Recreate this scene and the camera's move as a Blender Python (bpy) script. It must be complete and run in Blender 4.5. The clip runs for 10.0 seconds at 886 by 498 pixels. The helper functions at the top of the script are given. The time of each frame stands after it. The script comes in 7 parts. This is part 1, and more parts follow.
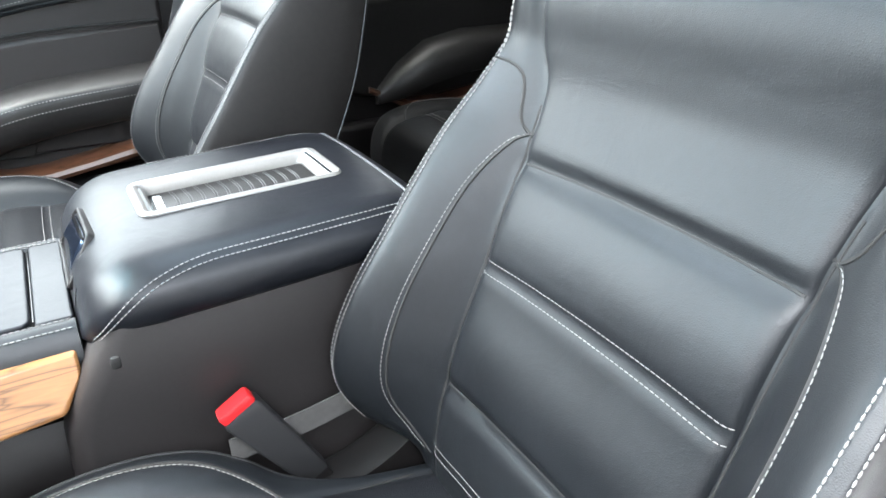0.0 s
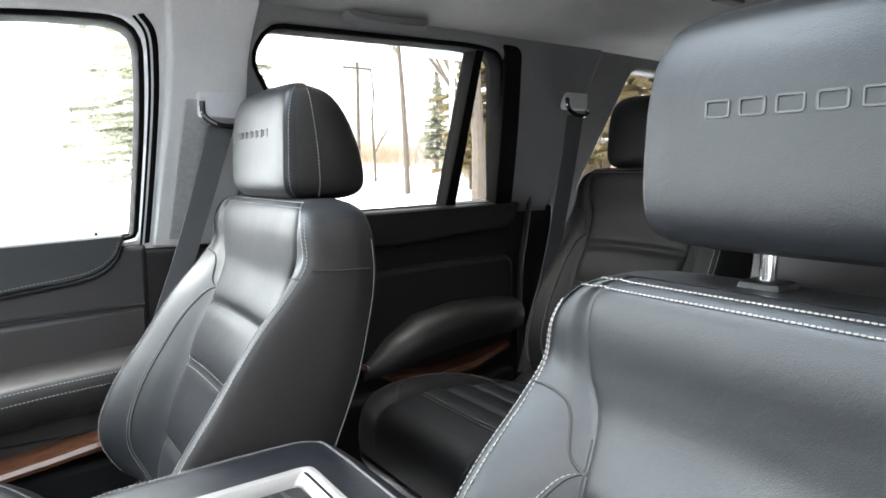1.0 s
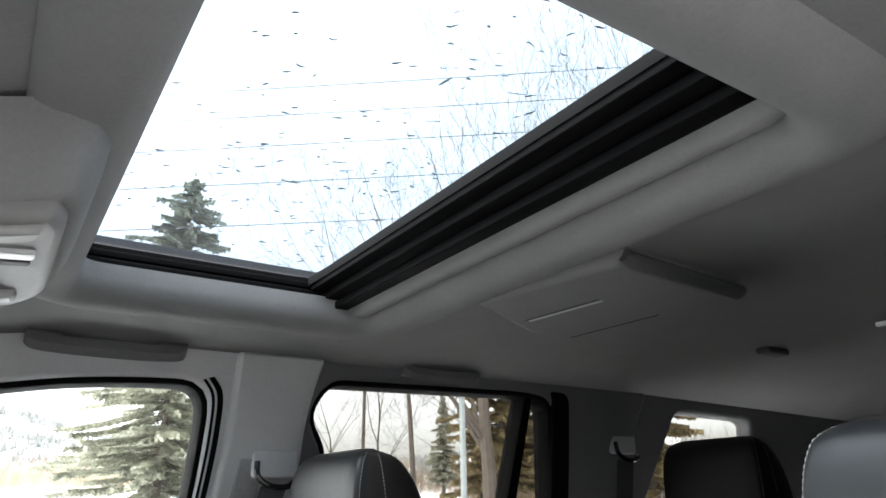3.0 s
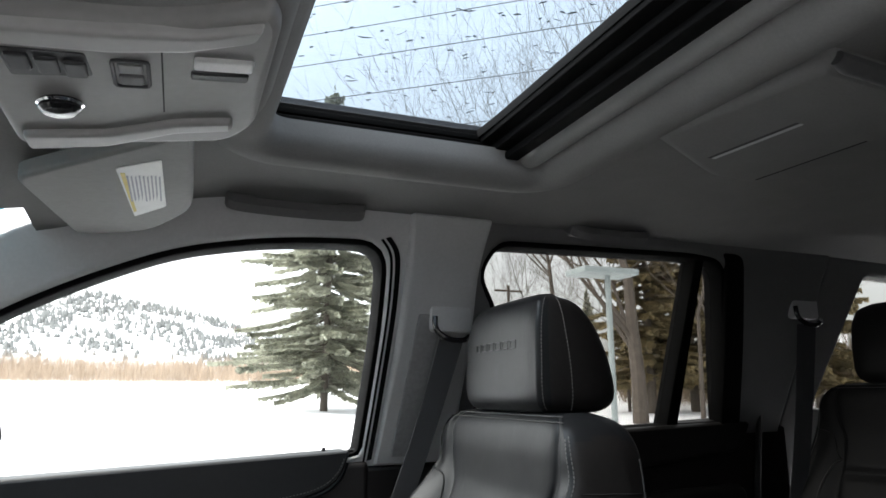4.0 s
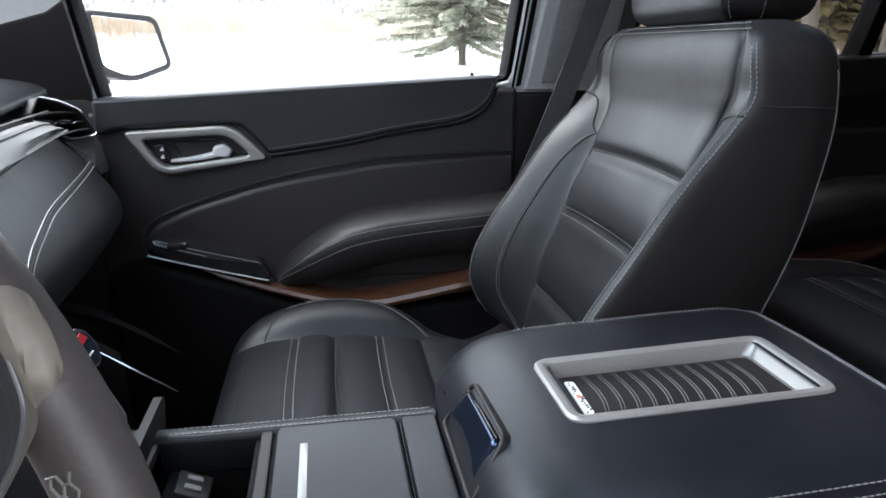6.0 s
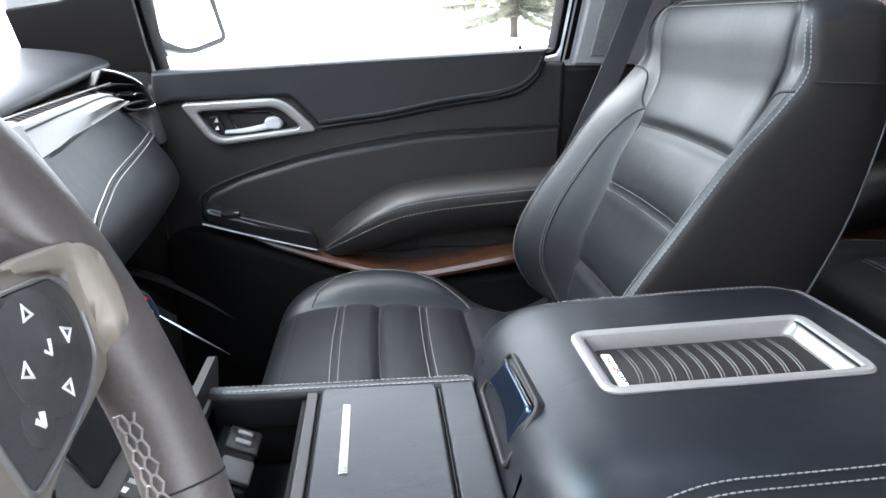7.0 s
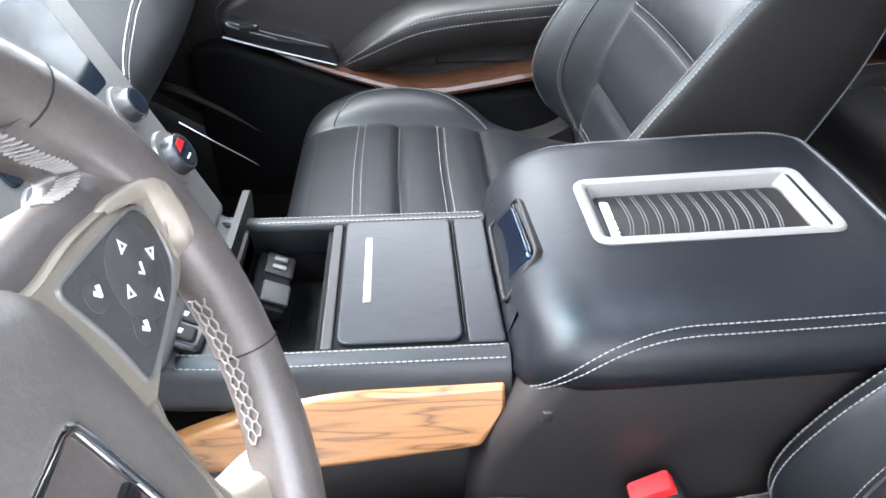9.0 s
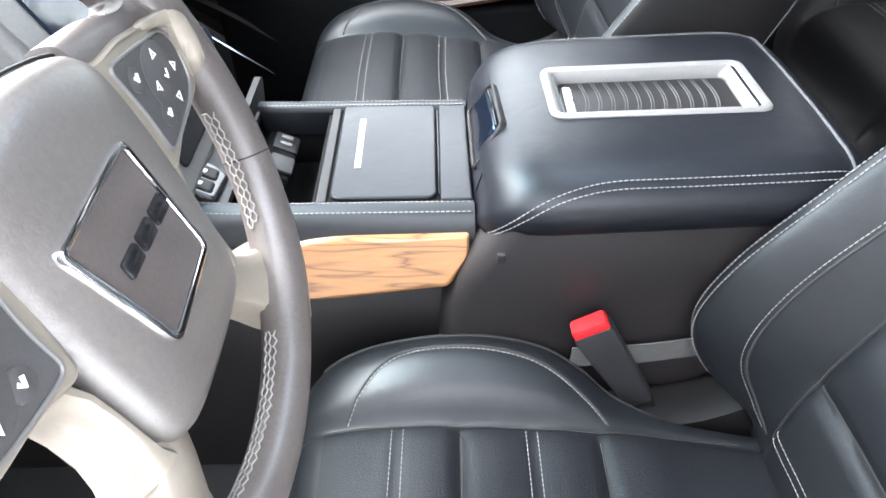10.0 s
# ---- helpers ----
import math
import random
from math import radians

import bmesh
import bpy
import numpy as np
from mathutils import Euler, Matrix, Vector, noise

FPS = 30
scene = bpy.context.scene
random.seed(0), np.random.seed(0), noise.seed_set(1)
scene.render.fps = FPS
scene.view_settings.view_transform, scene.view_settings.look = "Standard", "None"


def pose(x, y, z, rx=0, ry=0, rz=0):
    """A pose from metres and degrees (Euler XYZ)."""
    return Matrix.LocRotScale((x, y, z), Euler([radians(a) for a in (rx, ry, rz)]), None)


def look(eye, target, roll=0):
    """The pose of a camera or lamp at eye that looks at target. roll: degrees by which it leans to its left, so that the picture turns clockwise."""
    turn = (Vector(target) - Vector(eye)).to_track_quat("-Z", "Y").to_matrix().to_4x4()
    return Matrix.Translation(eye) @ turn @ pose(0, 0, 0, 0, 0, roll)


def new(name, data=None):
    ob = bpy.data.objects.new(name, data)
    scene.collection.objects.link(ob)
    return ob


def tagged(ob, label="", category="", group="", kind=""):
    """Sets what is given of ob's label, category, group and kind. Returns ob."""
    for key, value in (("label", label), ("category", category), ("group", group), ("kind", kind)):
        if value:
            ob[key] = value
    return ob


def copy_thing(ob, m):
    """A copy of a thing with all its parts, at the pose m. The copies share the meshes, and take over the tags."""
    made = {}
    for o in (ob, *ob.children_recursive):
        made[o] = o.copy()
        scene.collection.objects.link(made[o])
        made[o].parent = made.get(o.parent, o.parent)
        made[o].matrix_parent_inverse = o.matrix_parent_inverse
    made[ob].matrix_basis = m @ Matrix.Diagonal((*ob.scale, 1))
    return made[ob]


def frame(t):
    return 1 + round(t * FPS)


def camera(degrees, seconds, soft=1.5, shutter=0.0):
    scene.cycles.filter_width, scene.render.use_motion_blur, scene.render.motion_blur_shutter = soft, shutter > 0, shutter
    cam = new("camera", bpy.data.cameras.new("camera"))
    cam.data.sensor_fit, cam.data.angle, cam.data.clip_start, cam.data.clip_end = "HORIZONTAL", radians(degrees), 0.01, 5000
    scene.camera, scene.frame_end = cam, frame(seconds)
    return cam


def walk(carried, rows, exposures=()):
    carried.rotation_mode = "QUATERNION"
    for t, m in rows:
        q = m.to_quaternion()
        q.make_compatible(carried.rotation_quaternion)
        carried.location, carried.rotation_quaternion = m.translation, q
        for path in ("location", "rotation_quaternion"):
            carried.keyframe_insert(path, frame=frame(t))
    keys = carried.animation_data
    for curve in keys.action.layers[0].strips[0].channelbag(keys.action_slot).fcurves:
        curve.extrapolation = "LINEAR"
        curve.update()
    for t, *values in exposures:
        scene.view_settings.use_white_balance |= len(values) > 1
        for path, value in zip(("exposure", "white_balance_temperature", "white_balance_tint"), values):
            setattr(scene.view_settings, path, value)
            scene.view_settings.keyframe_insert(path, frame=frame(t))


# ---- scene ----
cam = camera(66.6, 10.0, soft=1.6)
EXPOSURES = [(0.0, 4.95, 6250, 7), (1.0, 4.65, 6450, 9), (2.0, 4.2, 6500, 10), (3.5, 2.7, 6550, 10), (4.5, 2.35, 6500, 10), (5.0, 2.35, 6400, 10), (5.5, 2.6, 6250, 11), (6.2, 3.55, 6050, 12), (7.5, 4.4, 6100, 12), (9.0, 4.9, 6160, 12), (10.0, 4.92, 6200, 11)]
PATH = [
    (0, (0.075, -0.78, 1.437), (0.984, 0.757, 0.537), -0.1),
    (0.5, (0.082, -0.71, 1.46), (1.134, 0.888, 0.877), -0.1),
    (1, (0.073, -0.662, 1.495), (1.173, 0.993, 1.27), -0.1),
    (1.5, (0.047, -0.636, 1.54), (1.161, 1.02, 1.672), 0.2),
    (2, (0.034, -0.63, 1.576), (1.126, 0.99, 2.005), -0.1),
    (2.2, (0.029, -0.63, 1.585), (1.108, 0.969, 2.112), -0.1),
    (3.3, (-0.027, -0.591, 1.543), (0.96, 0.993, 2.26), -0.1),
    (3.5, (-0.036, -0.584, 1.527), (0.851, 1.065, 2.23), -0.2),
    (4, (-0.042, -0.555, 1.483), (0.664, 1.268, 1.903), -0.1),
    (4.5, (-0.032, -0.526, 1.449), (0.61, 1.368, 1.432), 0.1),
    (5, (-0.033, -0.509, 1.432), (0.557, 1.375, 1.114), 0.2),
    (5.5, (-0.04, -0.501, 1.425), (0.479, 1.369, 0.943), 0.2),
    (6, (-0.047, -0.491, 1.423), (0.281, 1.398, 0.854), -0.0),
    (6.2, (-0.049, -0.49, 1.423), (0.215, 1.401, 0.829), -0.0),
    (7.3, (-0.041, -0.515, 1.429), (0.142, 1.358, 0.749), -0.1),
    (7.5, (-0.04, -0.519, 1.435), (0.141, 1.335, 0.71), -0.1),
    (8, (-0.036, -0.527, 1.457), (0.128, 1.249, 0.551), -0.0),
    (8.5, (-0.033, -0.527, 1.482), (0.099, 1.162, 0.42), 0.0),
    (9, (-0.038, -0.53, 1.503), (0.064, 1.07, 0.308), 0.1),
    (9.5, (-0.023, -0.573, 1.52), (0.068, 0.963, 0.243), 0.0),
    (10, (0.005, -0.668, 1.513), (0.033, 0.824, 0.18), -0.1),
]
walk(cam, [(t, look(eye, target, roll)) for t, eye, target, roll in PATH], EXPOSURES)

# ---- light ----
world = bpy.data.worlds.new("sky")
scene.world = world
world.use_nodes = True
wn, wl = world.node_tree.nodes, world.node_tree.links
sky = wn.new("ShaderNodeTexSky")
sky.sky_type, sky.sun_disc = "NISHITA", False
sky.sun_elevation, sky.sun_rotation = radians(58), radians(285)
sky.air_density, sky.dust_density, sky.ozone_density = 1.0, 4.0, 1.0
soft_sky = wn.new("ShaderNodeHueSaturation")
soft_sky.inputs["Saturation"].default_value = 0.22
wl.new(sky.outputs["Color"], soft_sky.inputs["Color"])
wl.new(soft_sky.outputs["Color"], wn["Background"].inputs["Color"])
wn["Background"].inputs["Strength"].default_value = 0.14

sun_lamp = bpy.data.lights.new("sun", "SUN")
sun_lamp.energy, sun_lamp.angle, sun_lamp.color = 0.5, radians(130), (1.0, 0.98, 0.96)
sun_ob = new("sun", sun_lamp)
sun_ob.matrix_world = look((-7, 2, 12), (0, 0, 0))


# ---- materials ----
def mat(name, base, rough=0.5, metal=0.0, var=0.15, scale=8.0, bump=0.0, bump_scale=400.0, bump_kind="noise", spec=0.5, tint=None, coat=0.0, rvar=0.1, sheen=0.0, crease=0.0):
    """A principled surface with colour and gloss that vary at two scales, and a fine relief."""
    m = bpy.data.materials.new(name)
    m.use_nodes = True
    nt = m.node_tree
    n, l = nt.nodes, nt.links
    b = n["Principled BSDF"]
    b.inputs["Metallic"].default_value = metal
    b.inputs["Specular IOR Level"].default_value = spec
    b.inputs["Coat Weight"].default_value = coat
    b.inputs["Coat Roughness"].default_value = 0.08
    b.inputs["Sheen Weight"].default_value = sheen
    tc = n.new("ShaderNodeTexCoord")
    big = n.new("ShaderNodeTexNoise")
    big.inputs["Scale"].default_value, big.inputs["Detail"].default_value = scale, 4
    small = n.new("ShaderNodeTexNoise")
    small.inputs["Scale"].default_value, small.inputs["Detail"].default_value = scale * 14, 3
    l.new(tc.outputs["Object"], big.inputs["Vector"])
    l.new(tc.outputs["Object"], small.inputs["Vector"])
    add = n.new("ShaderNodeMath")
    add.operation = "ADD"
    l.new(big.outputs["Fac"], add.inputs[0])
    l.new(small.outputs["Fac"], add.inputs[1])
    ramp = n.new("ShaderNodeMapRange")
    ramp.inputs["From Min"].default_value, ramp.inputs["From Max"].default_value = 0.7, 1.3
    l.new(add.outputs[0], ramp.inputs["Value"])
    mix = n.new("ShaderNodeMix")
    mix.data_type = "RGBA"
    mix.inputs["A"].default_value = (*[c * (1 - var) for c in base], 1)
    mix.inputs["B"].default_value = (*[c * (1 + var) for c in (tint or base)], 1)
    l.new(ramp.outputs["Result"], mix.inputs["Factor"])
    l.new(mix.outputs["Result"], b.inputs["Base Color"])
    rr = n.new("ShaderNodeMapRange")
    rr.inputs["To Min"].default_value, rr.inputs["To Max"].default_value = rough * (1 - rvar), rough * (1 + rvar)
    l.new(big.outputs["Fac"], rr.inputs["Value"])
    l.new(rr.outputs["Result"], b.inputs["Roughness"])
    if bump:
        if bump_kind == "pebble":
            t = n.new("ShaderNodeTexVoronoi")
            t.feature = "DISTANCE_TO_EDGE"
            out = t.outputs["Distance"]
        elif bump_kind == "weave":
            t = n.new("ShaderNodeTexWave")
            t.inputs["Distortion"].default_value = 1.5
            out = t.outputs["Fac"]
        else:
            t = n.new("ShaderNodeTexNoise")
            out = t.outputs["Fac"]
        t.inputs["Scale"].default_value = bump_scale
        l.new(tc.outputs["Object"], t.inputs["Vector"])
        bp = n.new("ShaderNodeBump")
        bp.inputs["Strength"].default_value, bp.inputs["Distance"].default_value = bump, 0.0006
        l.new(out, bp.inputs["Height"])
        l.new(bp.outputs["Normal"], b.inputs["Normal"])
        if crease:
            soft = n.new("ShaderNodeTexNoise")
            soft.inputs["Scale"].default_value, soft.inputs["Detail"].default_value = 22, 5
            soft.inputs["Distortion"].default_value = 0.8
            l.new(tc.outputs["Object"], soft.inputs["Vector"])
            b2 = n.new("ShaderNodeBump")
            b2.inputs["Strength"].default_value, b2.inputs["Distance"].default_value = crease, 0.006
            l.new(soft.outputs["Fac"], b2.inputs["Height"])
            l.new(b2.outputs["Normal"], bp.inputs["Normal"])
    return m


def wood_mat(name, light, dark, along="x"):
    m = mat(name, light, 0.32, var=0.1, scale=30, coat=0.25)
    nt = m.node_tree
    n, l = nt.nodes, nt.links
    b = n["Principled BSDF"]
    tc = n.new("ShaderNodeTexCoord")
    mp = n.new("ShaderNodeMapping")
    mp.inputs["Scale"].default_value = (0.75, 6, 9)
    l.new(tc.outputs["Object"], mp.inputs["Vector"])
    warp = n.new("ShaderNodeTexNoise")
    warp.inputs["Scale"].default_value, warp.inputs["Detail"].default_value = 3.5, 3
    l.new(mp.outputs["Vector"], warp.inputs["Vector"])
    rings = n.new("ShaderNodeMath")
    rings.operation = "MULTIPLY"
    rings.inputs[1].default_value = 9
    l.new(warp.outputs["Fac"], rings.inputs[0])
    fr = n.new("ShaderNodeMath")
    fr.operation = "PINGPONG"
    fr.inputs[1].default_value = 0.5
    l.new(rings.outputs[0], fr.inputs[0])
    ramp = n.new("ShaderNodeValToRGB")
    ramp.color_ramp.elements[0].position, ramp.color_ramp.elements[0].color = 0.0, (*dark, 1)
    ramp.color_ramp.elements[1].position, ramp.color_ramp.elements[1].color = 0.30, (*light, 1)
    for at_pos, k in ((0.05, 0.62), (0.13, 0.84), (0.5, 0.92)):
        e = ramp.color_ramp.elements.new(at_pos)
        e.color = (*[k * c for c in light], 1)
    l.new(fr.outputs[0], ramp.inputs["Fac"])
    fine = n.new("ShaderNodeTexNoise")
    fine.inputs["Scale"].default_value = 60
    l.new(mp.outputs["Vector"], fine.inputs["Vector"])
    mul = n.new("ShaderNodeMix")
    mul.data_type, mul.blend_type = "RGBA", "MULTIPLY"
    mul.inputs["Factor"].default_value = 0.25
    l.new(ramp.outputs["Color"], mul.inputs["A"])
    l.new(fine.outputs["Fac"], mul.inputs["B"])
    l.new(mul.outputs["Result"], b.inputs["Base Color"])
    return m


def glass_mat(name, tint=(1, 1, 1), rough=0.0):
    m = bpy.data.materials.new(name)
    m.use_nodes = True
    n, l = m.node_tree.nodes, m.node_tree.links
    out = n["Material Output"]
    n.remove(n["Principled BSDF"])
    clear, gloss, mix, face = n.new("ShaderNodeBsdfTransparent"), n.new("ShaderNodeBsdfGlossy"), n.new("ShaderNodeMixShader"), n.new("ShaderNodeLayerWeight")
    power, scaled = n.new("ShaderNodeMath"), n.new("ShaderNodeMath")
    power.operation, power.inputs[1].default_value = "POWER", 5.0
    scaled.operation, scaled.inputs[1].default_value, scaled.inputs[2].default_value = "MULTIPLY_ADD", 0.6, 0.03
    clear.inputs["Color"].default_value = (*tint, 1)
    gloss.inputs["Roughness"].default_value = rough
    l.new(face.outputs["Facing"], power.inputs[0])
    l.new(power.outputs[0], scaled.inputs[0])
    l.new(scaled.outputs[0], mix.inputs[0])
    l.new(clear.outputs[0], mix.inputs[1])
    l.new(gloss.outputs[0], mix.inputs[2])
    l.new(mix.outputs[0], out.inputs["Surface"])
    return m


LEATHER = mat("black_leather", (0.0048, 0.0059, 0.0074), 0.44, var=0.18, scale=9, bump=0.30, bump_scale=620, bump_kind="pebble", spec=0.38, rvar=0.25, crease=0.12)
LID_LEATHER = mat("console_leather", (0.0052, 0.0060, 0.0080), 0.37, var=0.18, scale=9, bump=0.26, bump_scale=620, bump_kind="pebble", spec=0.26, rvar=0.25, crease=0.10)
DASH_LEATHER = mat("dash_leather", (0.0085, 0.0100, 0.0118), 0.42, var=0.18, scale=9, bump=0.26, bump_scale=620, bump_kind="pebble", spec=0.42, rvar=0.25, crease=0.08)
# darker copy of the seat leather, with the second row's shade put in
REAR_LEATHER = mat("shaded_rear_leather", (0.0048, 0.0048, 0.0052), 0.55, var=0.2, scale=9, bump=0.3, bump_scale=620, bump_kind="pebble", spec=0.22)
LEATHER_SIDE = mat("black_leather_side", (0.0095, 0.0088, 0.0086), 0.42, var=0.25, scale=9, bump=0.35, bump_scale=700, bump_kind="pebble", spec=0.4)
PERF = mat("perforated_leather", (0.0030, 0.0036, 0.0050), 0.55, var=0.2, scale=12, bump=0.9, bump_scale=420, bump_kind="pebble", spec=0.26)
WHEEL_LEATHER = mat("wheel_leather", (0.082, 0.071, 0.065), 0.38, var=0.15, scale=30, bump=0.25, bump_scale=420, bump_kind="noise", spec=0.75)
HUB = mat("taupe_wheel_cover", (0.118, 0.108, 0.098), 0.36, var=0.12, scale=20, bump=0.3, bump_scale=600, spec=0.7)
PLASTIC = mat("soft_black_plastic", (0.0055, 0.0047, 0.0047), 0.5, var=0.15, scale=14, bump=0.3, bump_scale=900, spec=0.35)
PLASTIC_WARM = mat("grey_black_plastic", (0.0112, 0.0096, 0.0096), 0.5, var=0.15, scale=14, bump=0.3, bump_scale=900)
GLOSS = mat("gloss_black_plastic", (0.012, 0.012, 0.013), 0.12, var=0.1, scale=10)
RUBBER = mat("black_rubber", (0.006, 0.006, 0.006), 0.65, var=0.2, scale=20)
RAIL_BLACK = mat("matt_black_rail", (0.0035, 0.0035, 0.0035), 0.85, var=0.2, scale=20, spec=0.08)
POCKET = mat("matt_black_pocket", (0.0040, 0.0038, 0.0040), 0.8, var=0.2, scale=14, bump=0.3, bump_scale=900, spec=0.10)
GRIP = mat("mid_grey_plastic", (0.085, 0.085, 0.086), 0.55, var=0.08, scale=12, bump=0.25, bump_scale=600)
SEAM = mat("seam_shadow_thread", (0.008, 0.008, 0.008), 0.8, var=0.1)
THREAD = mat("grey_thread", (0.15, 0.147, 0.144), 0.7, var=0.15, scale=60)
PIPING = mat("grey_piping", (0.022, 0.022, 0.023), 0.5)
HEADLINER = mat("grey_headliner_cloth", (0.212, 0.210, 0.206), 0.9, var=0.06, scale=20, bump=0.5, bump_scale=700, spec=0.2)
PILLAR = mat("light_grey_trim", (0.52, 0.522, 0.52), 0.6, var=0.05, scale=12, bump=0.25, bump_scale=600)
# rear trim is darker than PILLAR: the rear cabin's shade is in its colour
REAR_TRIM = mat("shaded_rear_trim", (0.15, 0.15, 0.15), 0.65, var=0.06, scale=12, bump=0.25, bump_scale=600)
PILLAR_DARK = mat("dark_grey_trim", (0.028, 0.028, 0.03), 0.6, var=0.1, scale=12, bump=0.25, bump_scale=600)
SATIN = mat("satin_nickel", (0.255, 0.225, 0.183), 0.40, metal=0.25, var=0.05, scale=20)
SILVER = mat("satin_silver", (0.25, 0.245, 0.236), 0.34, metal=0.5, var=0.05, scale=20)
CHROME = mat("chrome", (0.85, 0.85, 0.86), 0.08, metal=1.0, var=0.03)
WOOD = wood_mat("open_pore_oak", (0.255, 0.120, 0.042), (0.085, 0.036, 0.012))
WOOD_DARK = wood_mat("brown_wood", (0.085, 0.036, 0.019), (0.032, 0.013, 0.007))
RED = mat("red_plastic", (0.42, 0.012, 0.015), 0.35, var=0.08, scale=40)
CARPET = mat("black_carpet", (0.011, 0.0105, 0.0105), 0.95, var=0.3, scale=30, bump=0.8, bump_scale=600)
BELT = mat("grey_webbing", (0.055, 0.055, 0.058), 0.75, var=0.1, scale=30, bump=0.5, bump_scale=500, bump_kind="weave")
WHITE_MARK = mat("white_print", (0.75, 0.75, 0.75), 0.5, var=0.03)
LABEL = mat("white_paper_label", (0.72, 0.72, 0.70), 0.6, var=0.06, scale=40)
GREY_MARK = mat("grey_print", (0.32, 0.33, 0.36), 0.6, var=0.2, scale=80)
YELLOW_MARK = mat("yellow_print", (0.62, 0.5, 0.12), 0.6, var=0.1)
EMBOSS = mat("embossed_leather", (0.011, 0.012, 0.014), 0.34, var=0.1)
SCREEN = mat("dark_screen", (0.012, 0.018, 0.028), 0.06, var=0.1)
LENS = mat("lamp_lens", (0.55, 0.55, 0.54), 0.3, var=0.1, scale=60)
GLASS = glass_mat("window_glass", (0.94, 0.96, 0.95))
GLASS_DARK = glass_mat("tinted_rear_glass", (0.56, 0.56, 0.545))
GLASS_BAND = glass_mat("windscreen_glass", (0.90, 0.93, 0.93))
SHADE_BAND = glass_mat("shade_band_glass", (0.24, 0.56, 0.65))
GLASS_ROOF = glass_mat("roof_glass", (0.64, 0.70, 0.74))
MIRROR = mat("mirror_glass", (0.85, 0.86, 0.87), 0.02, metal=1.0, var=0.01)
SNOW = mat("snow", (0.82, 0.83, 0.85), 0.8, var=0.05, scale=0.6, bump=0.5, bump_scale=30)
BARK = mat("bark", (0.085, 0.07, 0.057), 0.9, var=0.35, scale=6, bump=1.0, bump_scale=40)
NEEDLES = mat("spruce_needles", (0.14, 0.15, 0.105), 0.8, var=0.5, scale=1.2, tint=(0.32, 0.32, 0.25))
# far conifers are pale grey: distance haze is put into their colour
NEEDLES_FAR = mat("haze_pale_conifers", (0.2, 0.205, 0.2), 0.9, var=0.3, scale=0.05)
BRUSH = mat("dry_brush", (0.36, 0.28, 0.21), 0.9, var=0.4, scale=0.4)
BRUSH_DARK = mat("brown_thicket", (0.19, 0.145, 0.10), 0.9, var=0.5, scale=0.8)
POLE = mat("pale_painted_steel", (0.27, 0.31, 0.31), 0.5, var=0.1, scale=3)
WIRE = mat("cable", (0.05, 0.05, 0.05), 0.7)


